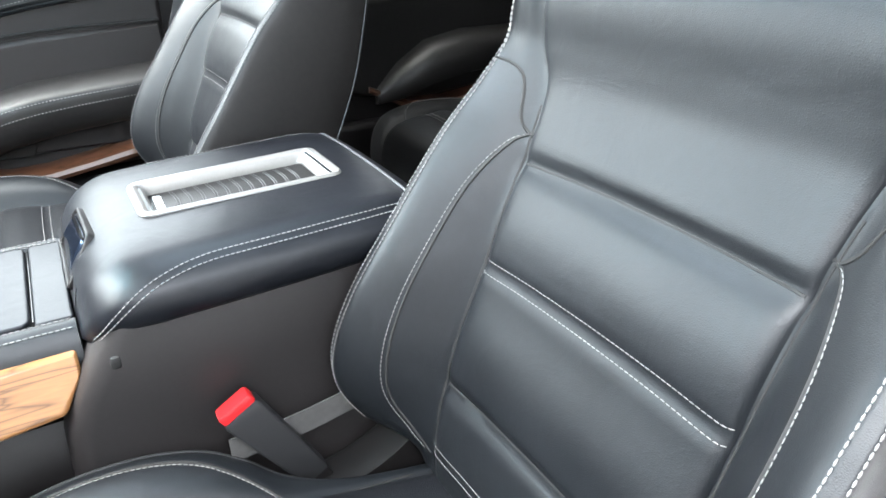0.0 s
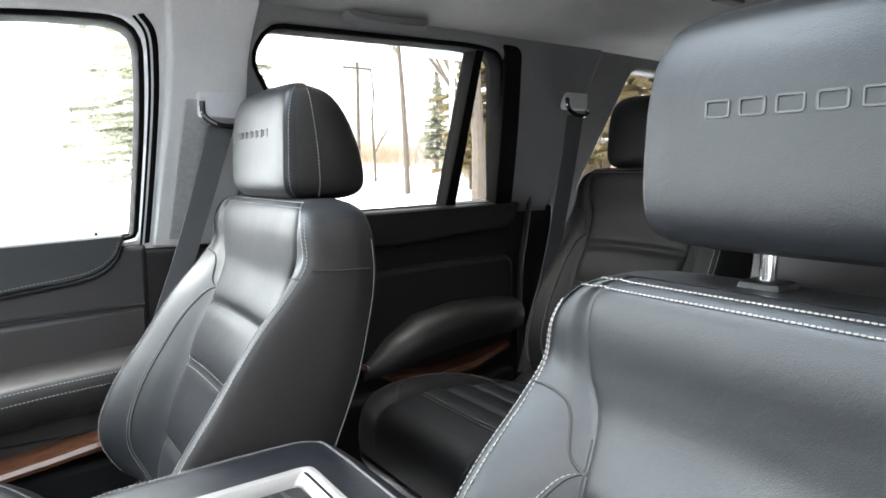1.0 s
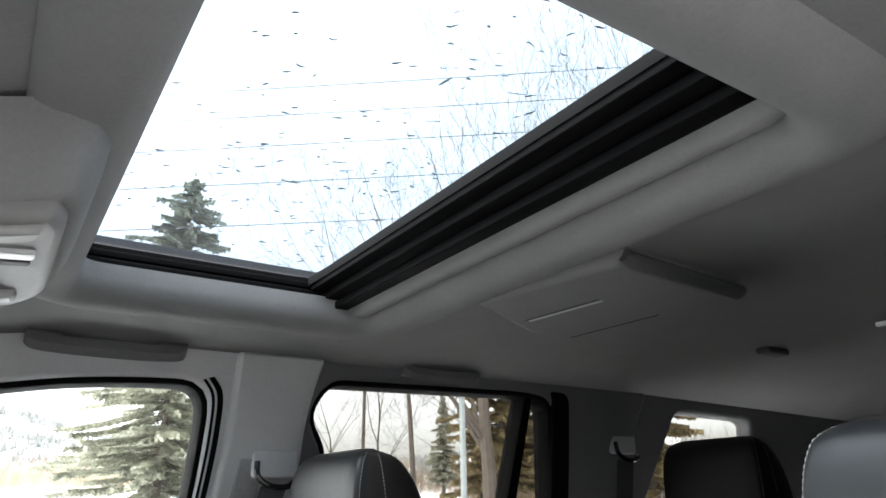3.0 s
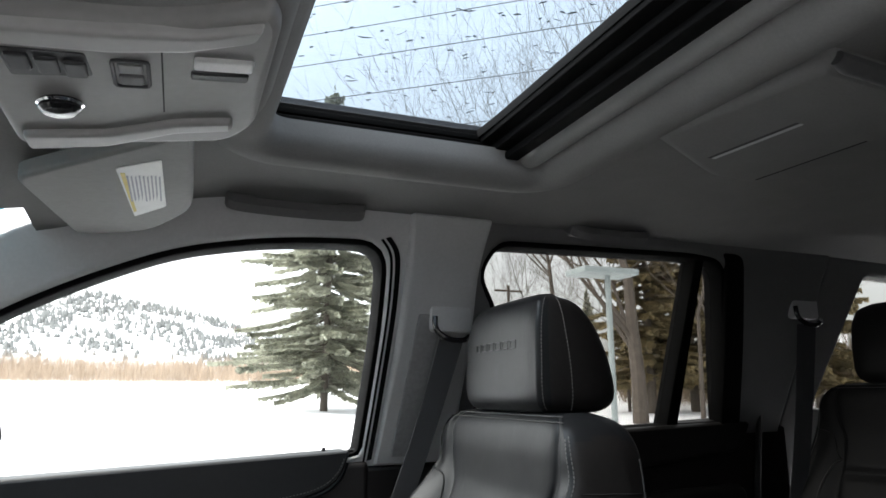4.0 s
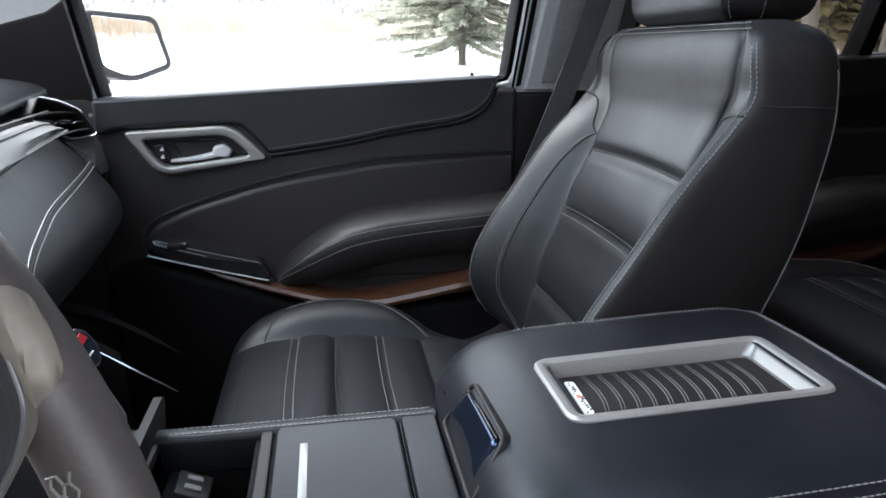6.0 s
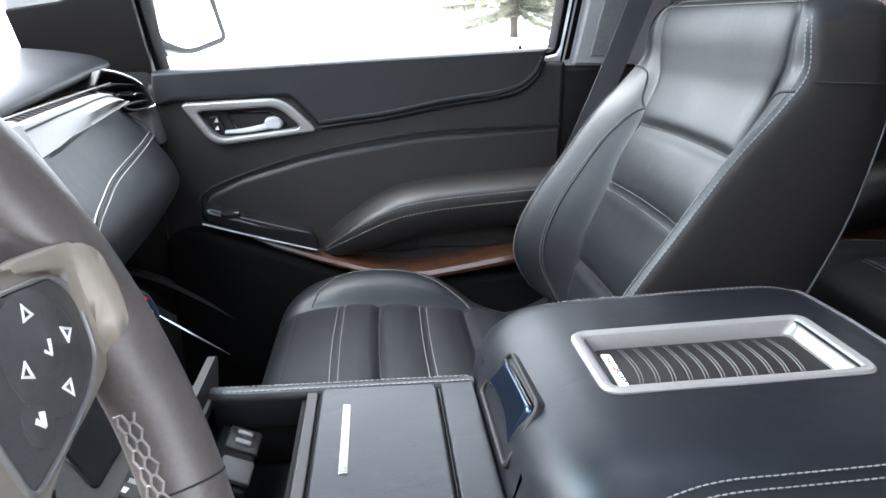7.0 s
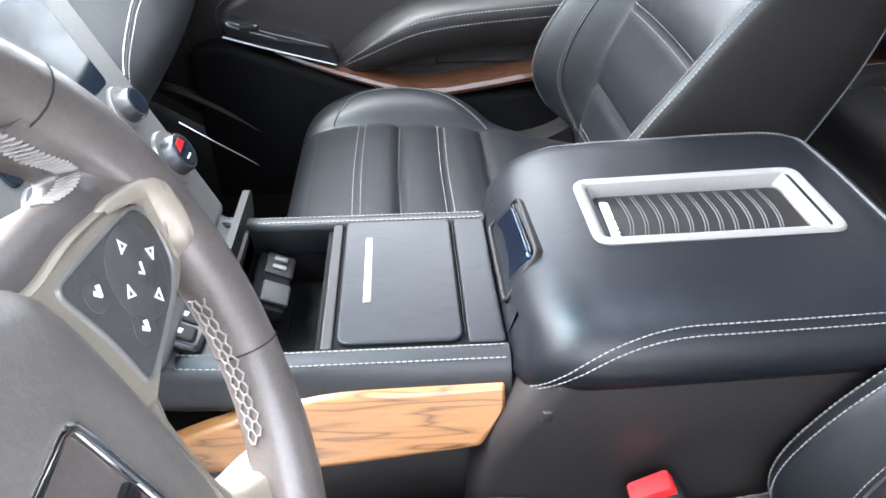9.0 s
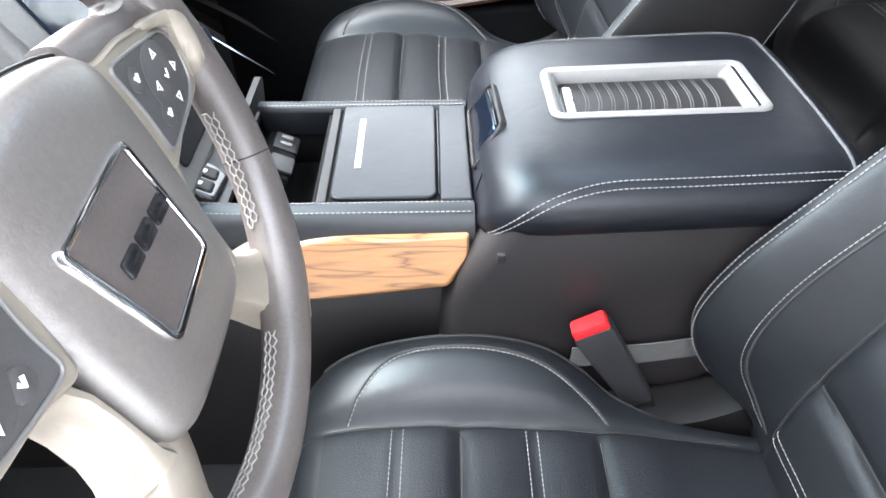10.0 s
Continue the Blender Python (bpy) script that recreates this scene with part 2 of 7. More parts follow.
# ---- mesh tools ----
class Geo:
    """Vertices and faces, gathered piece by piece."""

    def __init__(self):
        self.v, self.f = [], []

    def add(self, verts, faces):
        k = len(self.v)
        self.v += [tuple(p) for p in verts]
        self.f += [tuple(i + k for i in f) for f in faces]
        return self

    def loft(self, rings, closed=True, cap0=True, cap1=True):
        n, verts, faces = len(rings[0]), [p for r in rings for p in r], []
        for a in range(len(rings) - 1):
            for b in range(n if closed else n - 1):
                c = (b + 1) % n
                faces.append((a * n + b, a * n + c, (a + 1) * n + c, (a + 1) * n + b))
        if closed and cap0:
            faces.append(tuple(range(n)))
        if closed and cap1:
            faces.append(tuple((len(rings) - 1) * n + i for i in range(n)))
        return self.add(verts, faces)

    def tube(self, pts, r, n=8, closed=False):
        """A round bar along pts; r: one radius, or one for each point."""
        pts = [Vector(p) for p in pts]
        rad = r if isinstance(r, (list, tuple)) else [r] * len(pts)
        rings, up = [], None
        for i, p in enumerate(pts):
            a = pts[i - 1] if i or closed else p
            b = pts[(i + 1) % len(pts)] if i < len(pts) - 1 or closed else p
            d = (b - a).normalized()
            if up is None:
                up = d.orthogonal().normalized()
            up = (up - d * up.dot(d)).normalized()
            side = d.cross(up)
            rings.append([p + rad[i] * (math.cos(q) * up + math.sin(q) * side) for q in (2 * math.pi * k / n for k in range(n))])
        if closed:
            rings.append(rings[0])
        return self.loft(rings, True, not closed, not closed)

    def prism(self, outline, depth, to, bevel=0.003, seg=3, base=0.0):
        """An outline of (u, v) raised from base to depth, with a rounded rim; to(u, v, d) lays it into the world."""
        o = ccw(outline)
        rings = [[to(u, v, base) for u, v in o]]
        for k in range(seg + 1):
            q = math.pi / 2 * k / seg
            ins = inset(o, bevel * (1 - math.cos(q)))
            rings.append([to(u, v, depth - bevel * (1 - math.sin(q)) * (1 if depth > base else -1)) for u, v in ins])
        rings.append([to(u, v, depth) for u, v in inset(o, bevel + min(0.3 * bevel, 0.0015))])
        return self.loft(rings)

    def ring(self, outer, inner, depth, to, bevel=0.003, seg=3, base=0.0):
        """A frame between two outlines with the same count of points."""
        a, b = ccw(outer), ccw(inner)
        rows = [(inset(a, 0), base)]
        for k in range(seg + 1):
            q = math.pi / 2 * k / seg
            rows.append((inset(a, bevel * (1 - math.cos(q))), depth - bevel * (1 - math.sin(q))))
        rows.append((inset(a, bevel * 1.25), depth))
        rows.append((inset(b, -bevel * 1.25), depth))
        for k in range(seg, -1, -1):
            q = math.pi / 2 * k / seg
            rows.append((inset(b, -bevel * (1 - math.cos(q))), depth - bevel * (1 - math.sin(q))))
        rows.append((b, base))
        rows.append(rows[0])
        return self.loft([[to(u, v, d) for u, v in o] for o, d in rows], True, False, False)

    def box(self, c, s, bevel=0.003, m=None):
        """A box round c with sides s and rounded edges; m turns it about c."""
        m = m or Matrix.Identity(3)
        c = Vector(c)
        b = min(bevel, min(s) * 0.45)
        o = round_poly([(-s[0] / 2, -s[1] / 2), (s[0] / 2, -s[1] / 2), (s[0] / 2, s[1] / 2), (-s[0] / 2, s[1] / 2)], b, 2)
        rings = []
        for d, i in ((-s[2] / 2, b), (-s[2] / 2 + b * 0.3, b * 0.3), (-s[2] / 2 + b, 0), (s[2] / 2 - b, 0), (s[2] / 2 - b * 0.3, b * 0.3), (s[2] / 2, b)):
            rings.append([c + m @ Vector((u, v, d)) for u, v in inset(o, i * 0.8)])
        return self.loft(rings)

    def lathe(self, prof, to, n=24):
        """A profile of (r, d) turned about an axis; to(u, v, d)."""
        return self.loft([[to(r * math.cos(q), r * math.sin(q), d) for q in (2 * math.pi * k / n for k in range(n))] for r, d in prof])


def ccw(o):
    a = sum(p[0] * q[1] - q[0] * p[1] for p, q in zip(o, o[1:] + o[:1]))
    return list(o) if a > 0 else list(o)[::-1]


def inset(o, d):
    """An outline (anticlockwise) moved inwards by d, less where a tight corner would turn over."""
    if not d:
        return list(o)
    n, P = len(o), [Vector(p) for p in o]
    edge = [P[(i + 1) % n] - P[i] for i in range(n)]
    long = [e.length for e in edge]
    way = [e.normalized() if l > 1e-9 else None for e, l in zip(edge, long)]
    for i in range(2 * n):
        if way[i % n] is None:
            way[i % n] = way[i % n - 1]
    turn = [math.atan2(way[i - 1].x * way[i].y - way[i - 1].y * way[i].x, way[i - 1].dot(way[i])) for i in range(n)]
    bend = [math.tan(max(-1.2, min(1.2, t / 2))) for t in turn]
    most = [1e9] * n
    if d > 0:
        for i in range(n):
            k = bend[i] + bend[(i + 1) % n]
            if k > 1e-6 and long[i] > 1e-9:
                m = 0.96 * long[i] / k
                most[i], most[(i + 1) % n] = min(most[i], m), min(most[(i + 1) % n], m)
        for i in [*range(n), *range(n)] + [*range(n - 1, -1, -1)] * 2:
            if long[i] < 2.5 * d:
                most[i] = most[(i + 1) % n] = min(most[i], most[(i + 1) % n])
    out = []
    for i in range(n):
        e, f = way[i - 1], way[i]
        m = Vector((-e.y - f.y, e.x + f.x))
        m = m.normalized() if m.length > 1e-6 else Vector((-e.y, e.x))
        out.append(tuple(P[i] + m * (min(d, most[i]) / max(0.4, m.dot(Vector((-e.y, e.x)))))))
    return out


def round_poly(pts, r, n=4):
    """An outline with its corners rounded; r: one radius, or one for each corner."""
    out, k = [], len(pts)
    for i, p in enumerate(pts):
        rad = r[i] if isinstance(r, (list, tuple)) else r
        a, p, b = Vector(pts[i - 1]), Vector(p), Vector(pts[(i + 1) % k])
        e, f = (a - p), (b - p)
        t = min(rad, 0.45 * e.length, 0.45 * f.length)
        s, q = p + e.normalized() * t, p + f.normalized() * t
        for j in range(n + 1):
            w = j / n
            out.append(tuple(s * (1 - w) ** 2 + p * 2 * w * (1 - w) + q * w * w))
    return out


def smooth(pts, n=8, closed=False):
    """A smooth line through pts (Catmull-Rom), n steps between two."""
    P = [Vector(p) for p in pts]
    k, out = len(P), []
    for i in range(k if closed else k - 1):
        a = P[i - 1] if closed or i else P[0]
        b, c = P[i], P[(i + 1) % k]
        d = P[(i + 2) % k] if closed or i + 2 < k else P[-1]
        for j in range(n):
            t = j / n
            out.append(0.5 * (2 * b + (c - a) * t + (2 * a - 5 * b + 4 * c - d) * t * t + (3 * b - a - 3 * c + d) * t**3))
    if not closed:
        out.append(P[-1])
    return [tuple(p) for p in out]


def lerp_table(rows, s):
    """Rows of (s, a, b, ...): the smooth value at s."""
    s = min(max(s, rows[0][0]), rows[-1][0])
    for i in range(len(rows) - 1):
        if s <= rows[i + 1][0]:
            break
    t = (s - rows[i][0]) / (rows[i + 1][0] - rows[i][0])
    pa, pb, pc, pd = rows[max(i - 1, 0)], rows[i], rows[i + 1], rows[min(i + 2, len(rows) - 1)]
    out = []
    for k in range(1, len(rows[0])):
        h = pc[0] - pb[0]
        ma = (pc[k] - pa[k]) / (pc[0] - pa[0]) * h
        mb = (pd[k] - pb[k]) / (pd[0] - pb[0]) * h
        out.append((2 * t**3 - 3 * t * t + 1) * pb[k] + (t**3 - 2 * t * t + t) * ma + (3 * t * t - 2 * t**3) * pc[k] + (t**3 - t * t) * mb)
    return out


def along(pts, step):
    """Points at even steps along a line."""
    P = [Vector(p) for p in pts]
    out, left = [P[0]], step
    for a, b in zip(P, P[1:]):
        l, d = (b - a).length, 0.0
        while l - d >= left:
            d += left
            out.append(a.lerp(b, d / l))
            left = step
        left -= l - d
    return out


def along2(pts, n):
    """n points at even steps of the index along a smooth line of (u, v)."""
    out = []
    for k in range(n):
        q = (len(pts) - 1) * k / (n - 1)
        i = min(int(q), len(pts) - 2)
        out.append(tuple(p + (c - p) * (q - i) for p, c in zip(pts[i], pts[i + 1])))
    return out


def stitches(pts, length=0.0042, gap=0.0022, r=0.0006):
    """A run of single stitches along a line."""
    g = Geo()
    P = along(pts, 0.0011)
    run, pause = max(1, round(length / 0.0011)), max(1, round(gap / 0.0011))
    i = 0
    while i + run < len(P):
        a, b = P[i], P[i + run]
        g.tube([a, a.lerp(b, 0.5), b], [r * 0.5, r, r * 0.5], 4)
        i += run + pause
    return g


ORIGIN = {}


def thing(name, loc, label, category, group="", kind=""):
    ob = new(name)
    ob.location = loc
    ob.empty_display_size = 0.05
    ORIGIN[ob] = Vector(loc)
    return tagged(ob, label, category, group, kind)


def part(name, geo, material, parent=None, label="", sharp=35):
    """A mesh object; under a parent its points are taken from the parent's origin."""
    o = ORIGIN.get(parent, Vector((0, 0, 0)))
    me = bpy.data.meshes.new(name)
    me.from_pydata([(p[0] - o.x, p[1] - o.y, p[2] - o.z) for p in geo.v], [], geo.f)
    bm = bmesh.new()
    bm.from_mesh(me)
    bmesh.ops.recalc_face_normals(bm, faces=bm.faces)
    bm.to_mesh(me)
    bm.free()
    me.shade_smooth()
    for p in me.polygons:
        if len(p.vertices) > 4:
            p.use_smooth = False
    me.set_sharp_from_angle(angle=radians(sharp))
    me.materials.append(material)
    ob = new(name, me)
    if parent:
        ob.parent = parent
    ORIGIN[ob] = o
    if label:
        ob["label"] = label
    return ob


def setting(name, geo, material, label, category, sharp=35):
    return tagged(part(name, geo, material, None, "", sharp), label, category, "", "structure")


def plain(u, v, d):
    return (u, v, d)


# ---- shell of the car ----
def win_plane(x, z, d):
    """The side glass leans in towards the roof."""
    return (x, 0.82 - 0.5 * (z - 1.36) - d, z)


def win_plane_left(x, z, d):
    p = win_plane(x, z, d)
    return (p[0], -p[1], p[2])


def ray_out(c, a, poly):
    """Where the ray from c at angle a meets an outline."""
    d, best = Vector((math.cos(a), math.sin(a))), None
    for p, q in zip(poly, poly[1:] + poly[:1]):
        e, w = Vector(q) - Vector(p), Vector(p) - Vector(c)
        k = d.x * e.y - d.y * e.x
        if abs(k) < 1e-12:
            continue
        t, u = (w.x * e.y - w.y * e.x) / k, (w.x * d.y - w.y * d.x) / k
        if t > 0 and -1e-6 <= u <= 1 + 1e-6 and (best is None or t > best):
            best = t
    return tuple(Vector(c) + d * (best or 0.01))


def surround(outer, inner, n=110):
    """Two outlines with the same count of points, ray by ray from the middle of the inner one."""
    c = (sum(p[0] for p in inner) / len(inner), sum(p[1] for p in inner) / len(inner))
    angles = [2 * math.pi * k / n for k in range(n)] + [math.atan2(p[1] - c[1], p[0] - c[0]) % (2 * math.pi) for p in outer]
    angles = sorted(set(round(a, 5) for a in angles))
    return [ray_out(c, a, outer) for a in angles], [ray_out(c, a, inner) for a in angles]


WIN_FRONT = round_poly([(-0.435, 1.332), (0.302, 1.369), (0.306, 1.60), (0.296, 1.751), (0.17, 1.747), (0.076, 1.739), (-0.058, 1.716), (-0.186, 1.666), (-0.303, 1.61), (-0.44, 1.525)], [0.012, 0.012, 0.1, 0.05, 0.06, 0.06, 0.06, 0.06, 0.06, 0.03], 5)
WIN_REAR = round_poly([(0.545, 1.395), (1.222, 1.417), (1.174, 1.534), (1.085, 1.767), (1.001, 1.776), (0.528, 1.768), (0.503, 1.713), (0.56, 1.64)], [0.01, 0.012, 0.1, 0.035, 0.1, 0.03, 0.03, 0.05], 5)
WIN_QUARTER = round_poly([(1.50, 1.44), (1.93, 1.46), (1.90, 1.762), (1.545, 1.77)], [0.03, 0.05, 0.05, 0.02], 5)


def side_shell(to, front, side):
    """Inner trim and glass of one flank of the cabin."""
    if front:
        o, i = surround([(-0.66, 1.318), (0.405, 1.318), (0.405, 1.84), (-0.215, 1.84), (-0.245, 1.757), (-0.30, 1.733), (-0.66, 1.53)], inset(ccw(WIN_FRONT), -0.010))
        setting("trim", Geo().ring(o, i, 0.012, to, 0.008, 3, -0.05), PILLAR, "grey moulded trim round the front window and windscreen pillar", "pillar trim")
        o2 = inset(ccw(WIN_FRONT), -0.011)
        setting("trim", Geo().ring(o2, ccw(WIN_FRONT), 0.004, to, 0.004, 2, -0.055), RAIL_BLACK, "black rubber seal round the front side window", "window seal")
        strip = smooth([(0.322, 1.352), (0.325, 1.45), (0.327, 1.60), (0.324, 1.68), (0.316, 1.735), (0.295, 1.762)], 5)
        setting("trim", Geo().loft([[to(x + a, z + b, d) for a, b, d in ((-0.009, -0.004, 0.0), (-0.008, -0.003, 0.014), (-0.001, 0.0, 0.011), (0.006, 0.002, 0.016), (0.010, 0.003, 0.013), (0.010, 0.003, 0.0))] for x, z in strip]), RAIL_BLACK, "black double door seal along the centre pillar", "door seal")
        sail = [(-0.66, 1.318), (-0.453, 1.318), (-0.446, 1.36), (-0.447, 1.50), (-0.48, 1.480), (-0.57, 1.457), (-0.66, 1.445)]
        setting("trim", Geo().prism(round_poly(sail, 0.004, 2), 0.0165, to, 0.004, 2, 0.0), PLASTIC_WARM, "black sail panel at the foot of the windscreen pillar", "sail panel")
        g = Geo().prism(o2, -0.034, to, 0.0005, 1, -0.038)
        w = setting("window_1", g, GLASS, "clear front passenger side window", "window")
        w.visible_shadow = False
    o, i = surround([(0.41, 1.36), (1.40, 1.385), (1.40, 1.84), (0.41, 1.84)], inset(ccw(WIN_REAR), -0.010))
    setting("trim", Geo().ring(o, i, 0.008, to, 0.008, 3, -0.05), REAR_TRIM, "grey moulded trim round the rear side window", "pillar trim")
    o2 = inset(ccw(WIN_REAR), -0.011)
    setting("trim", Geo().ring(o2, ccw(WIN_REAR), 0.003, to, 0.004, 2, -0.055), RAIL_BLACK, "black rubber seal round the rear side window", "window seal")
    edge = [(1.205, 1.408), (1.262, 1.410), (1.205, 1.60), (1.135, 1.790), (1.075, 1.790), (1.090, 1.772), (1.160, 1.56)]
    setting("trim", Geo().prism(round_poly(edge, [0.004, 0.01, 0.1, 0.03, 0.01, 0.03, 0.1], 4), 0.012, to, 0.004, 2, -0.03), RAIL_BLACK, "broad black door seal behind the rear side window", "door seal")
    bar = [(1.012, 1.775), (1.036, 1.775), (1.083, 1.408), (1.050, 1.408)]
    setting("trim", Geo().prism(bar, 0.0, to, 0.004, 2, -0.05), RAIL_BLACK, "black division bar in the rear side window", "window bar")
    w = setting("window_2", Geo().prism(o2, -0.034, to, 0.0005, 1, -0.038), GLASS_DARK, "tinted rear passenger side window", "window")
    o, i = surround([(1.405, 1.02), (2.45, 1.02), (2.45, 1.84), (1.405, 1.84)], WIN_QUARTER)
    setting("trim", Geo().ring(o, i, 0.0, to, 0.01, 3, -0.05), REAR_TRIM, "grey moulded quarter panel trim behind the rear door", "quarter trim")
    w = setting("window_3", Geo().prism(WIN_QUARTER, -0.034, to, 0.0005, 1, -0.038), GLASS_DARK, "tinted rear quarter window", "window")


side_shell(win_plane, True, 1)
side_shell(win_plane_left, False, -1)


def roof_height(x, y):
    z = 1.832 - 0.028 * min(1.0, abs(y) / 0.6) ** 3
    if x < 0.03:
        s = (0.03 - x) / 0.36
        z -= 0.08 * s * s * (3 - 2 * s) if s < 1 else 0.08
    if x > 1.4:
        z -= 0.02 * (x - 1.4)
    return z


HOLE = (0.045, 0.470, -0.385, 0.345)


def headliner():
    """The roof lining with the opening of the sunroof; its rim turns up round the opening."""
    hx0, hx1, hy0, hy1 = HOLE
    xs = sorted(set([-0.34 + 0.0385 * k for k in range(10)] + [hx0 + (hx1 - hx0) * k / 12 for k in range(13)] + [hx1 + (2.46 - hx1) * k / 30 for k in range(31)]))
    ys = sorted(set([-0.62 + (hy0 + 0.62) * k / 8 for k in range(9)] + [hy0 + (hy1 - hy0) * k / 16 for k in range(17)] + [hy1 + (0.62 - hy1) * k / 8 for k in range(9)]))
    g, idx = Geo(), {}
    for a, x in enumerate(xs):
        for b, y in enumerate(ys):
            idx[a, b] = len(g.v)
            g.v.append((x, y, roof_height(x, y)))
    for a in range(len(xs) - 1):
        for b in range(len(ys) - 1):
            cx, cy = (xs[a] + xs[a + 1]) / 2, (ys[b] + ys[b + 1]) / 2
            if hx0 < cx < hx1 and hy0 < cy < hy1 or cx < -0.25 and abs(cy) > 0.53:
                continue
            g.f.append((idx[a, b], idx[a + 1, b], idx[a + 1, b + 1], idx[a, b + 1]))
    ob = setting("headliner", g, HEADLINER, "grey woven cloth roof lining with a sunroof opening", "headliner", 60)
    # rim of the opening, a soft roll that turns up
    rect = round_poly([(hx0, hy0), (hx1, hy0), (hx1, hy1), (hx0, hy1)], 0.035, 6)
    rows = []
    for out, up in ((-0.074, 0.001), (-0.068, -0.008), (-0.056, -0.016), (-0.038, -0.020), (-0.019, -0.017), (-0.004, -0.008), (0.003, 0.0), (0.006, 0.01), (0.006, 0.03)):
        rows.append([(u, v, roof_height(u, v) + up) for u, v in inset(ccw(rect), out)])
    setting("trim", Geo().loft(rows, True, False, False), HEADLINER, "soft grey rolled rim round the sunroof opening", "sunroof rim", 60)
    # outer skin, so that no light leaks in
    o, i = surround([(-0.36, -0.70), (2.5, -0.70), (2.5, 0.70), (-0.36, 0.70)], [(hx0, hy0 - 0.05), (hx1, hy0 - 0.05), (hx1, hy1 + 0.05), (hx0, hy1 + 0.05)], 40)
    setting("roof", Geo().ring(o, i, 0.03, lambda u, v, d: (u, v, 1.885 + d), 0.004, 2, 0.0), PILLAR_DARK, "dark painted steel roof skin", "roof")
    return ob


headliner()


def sunroof():
    s = thing("sunroof", (0.26, 0, 1.87), "tinted glass sunroof with black frame and meltwater marks", "sunroof")
    hx0, hx1, hy0, hy1 = HOLE
    top = 1.892
    out = round_poly([(hx0 - 0.004, hy0 - 0.03), (hx1 + 0.0, hy0 - 0.03), (hx1 + 0.0, hy1 + 0.03), (hx0 - 0.004, hy1 + 0.03)], 0.02, 4)
    inn = round_poly([(0.052, -0.405), (0.372, -0.405), (0.372, 0.362), (0.052, 0.362)], 0.012, 4)
    a, b = surround(out, inn, 80)
    part("frame", Geo().ring(a, b, -0.002, lambda u, v, d: (u, v, top + d), 0.002, 2, -0.016), RAIL_BLACK, s)
    # stepped black rails, passenger side, driver side and rear
    for y, sg in ((0.350, 1), (-0.391, -1)):
        for k in range(4):
            part("rail", Geo().box((0.235, y + sg * 0.004 * k, 1.838 + 0.013 * k), (0.40, 0.012, 0.009), 0.002), RAIL_BLACK, s, "black sunroof rail")
        part("rail_back", Geo().box((0.235, y + sg * 0.022, 1.862), (0.42, 0.006, 0.056), 0.002), RAIL_BLACK, s)
    for k in range(3):
        part("rail", Geo().box((0.420 - 0.017 * k, -0.022, 1.846 + 0.014 * k), (0.024, 0.76, 0.012), 0.003), RAIL_BLACK, s, "black sunroof rail")
    part("rail_back", Geo().box((0.437, -0.022, 1.868), (0.006, 0.76, 0.046), 0.002), RAIL_BLACK, s)
    part("glass", Geo().box((0.215, -0.028, top + 0.006), (0.39, 0.81, 0.004), 0.001), GLASS_ROOF, s).visible_shadow = False
    # folded sunshade at the rear edge
    prof = smooth([(0.430, 1.850), (0.433, 1.836), (0.443, 1.828), (0.456, 1.829), (0.465, 1.838), (0.467, 1.852), (0.458, 1.866), (0.44, 1.866)], 4, True)
    part("sunshade", Geo().loft([[(0.449 + (x - 0.449) * q, y, 1.848 + (z - 1.848) * q) for x, z in prof] for y, q in ((-0.38, 0.8), (-0.36, 1), (-0.1, 1), (0.1, 1), (0.325, 1), (0.337, 0.9), (0.343, 0.6))]), HEADLINER, s, "grey retracted sunshade edge")
    # meltwater marks on the glass
    rnd = random.Random(4)
    g = Geo()
    for k in range(260):
        x, y = rnd.uniform(0.05, 0.37), rnd.uniform(-0.40, 0.355)
        l, w = rnd.uniform(0.003, 0.011), rnd.uniform(0.0003, 0.0010)
        if rnd.random() < 0.12:
            l *= 1.9
        bend, turn = rnd.uniform(-0.5, 0.8), rnd.gauss(-0.5, 0.3)
        pts = []
        for j in range(5):
            q = (j / 4 - 0.5) * l
            pts.append((x + math.cos(turn) * q, y + math.sin(turn) * q + bend * l * (0.25 - (j / 4 - 0.5) ** 2) + rnd.gauss(0, 0.0004), top + 0.0095))
        g.tube(pts, [w * 0.4, w, w * 1.1, w * 0.8, w * 0.3], 5)
    drops = part("meltwater", g, mat("meltwater", (0.03, 0.032, 0.034), 0.05, var=0.1), s, "dark curled beads of meltwater")
    drops["kind"] = "stuff"
    return s


sunroof()

# plain unseen wall, added across from the open driver side to cut light
setting("light_block_side", Geo().box((0.4, -3.1, 1.25), (9.0, 0.12, 2.6), 0.01), mat("side_block_grey", (0.26, 0.26, 0.257), 0.9, var=0.2, scale=2, bump=0.5, bump_scale=60), "plain dark grey wall beside the car, added out of view to block light", "outside wall")

# added unseen wall by the driver side, screens light from the front left
setting("light_block_near", Geo().box((-0.62, -1.52, 1.15), (0.07, 1.42, 1.5), 0.02), mat("near_block_grey", (0.3, 0.3, 0.295), 0.9, var=0.2, scale=2), "plain grey wall ahead of the open driver side, added out of view to block light", "outside wall")

# added dark wall, out of view, holds back low light through the windscreen
setting("light_block_ahead", Geo().box((-3.6, -2.6, 1.35), (0.12, 4.9, 2.8), 0.01), mat("ahead_block_grey", (0.11, 0.108, 0.105), 0.9, var=0.2, scale=2, bump=0.5, bump_scale=60), "plain dark wall ahead of the car, added out of view to block light", "outside wall")

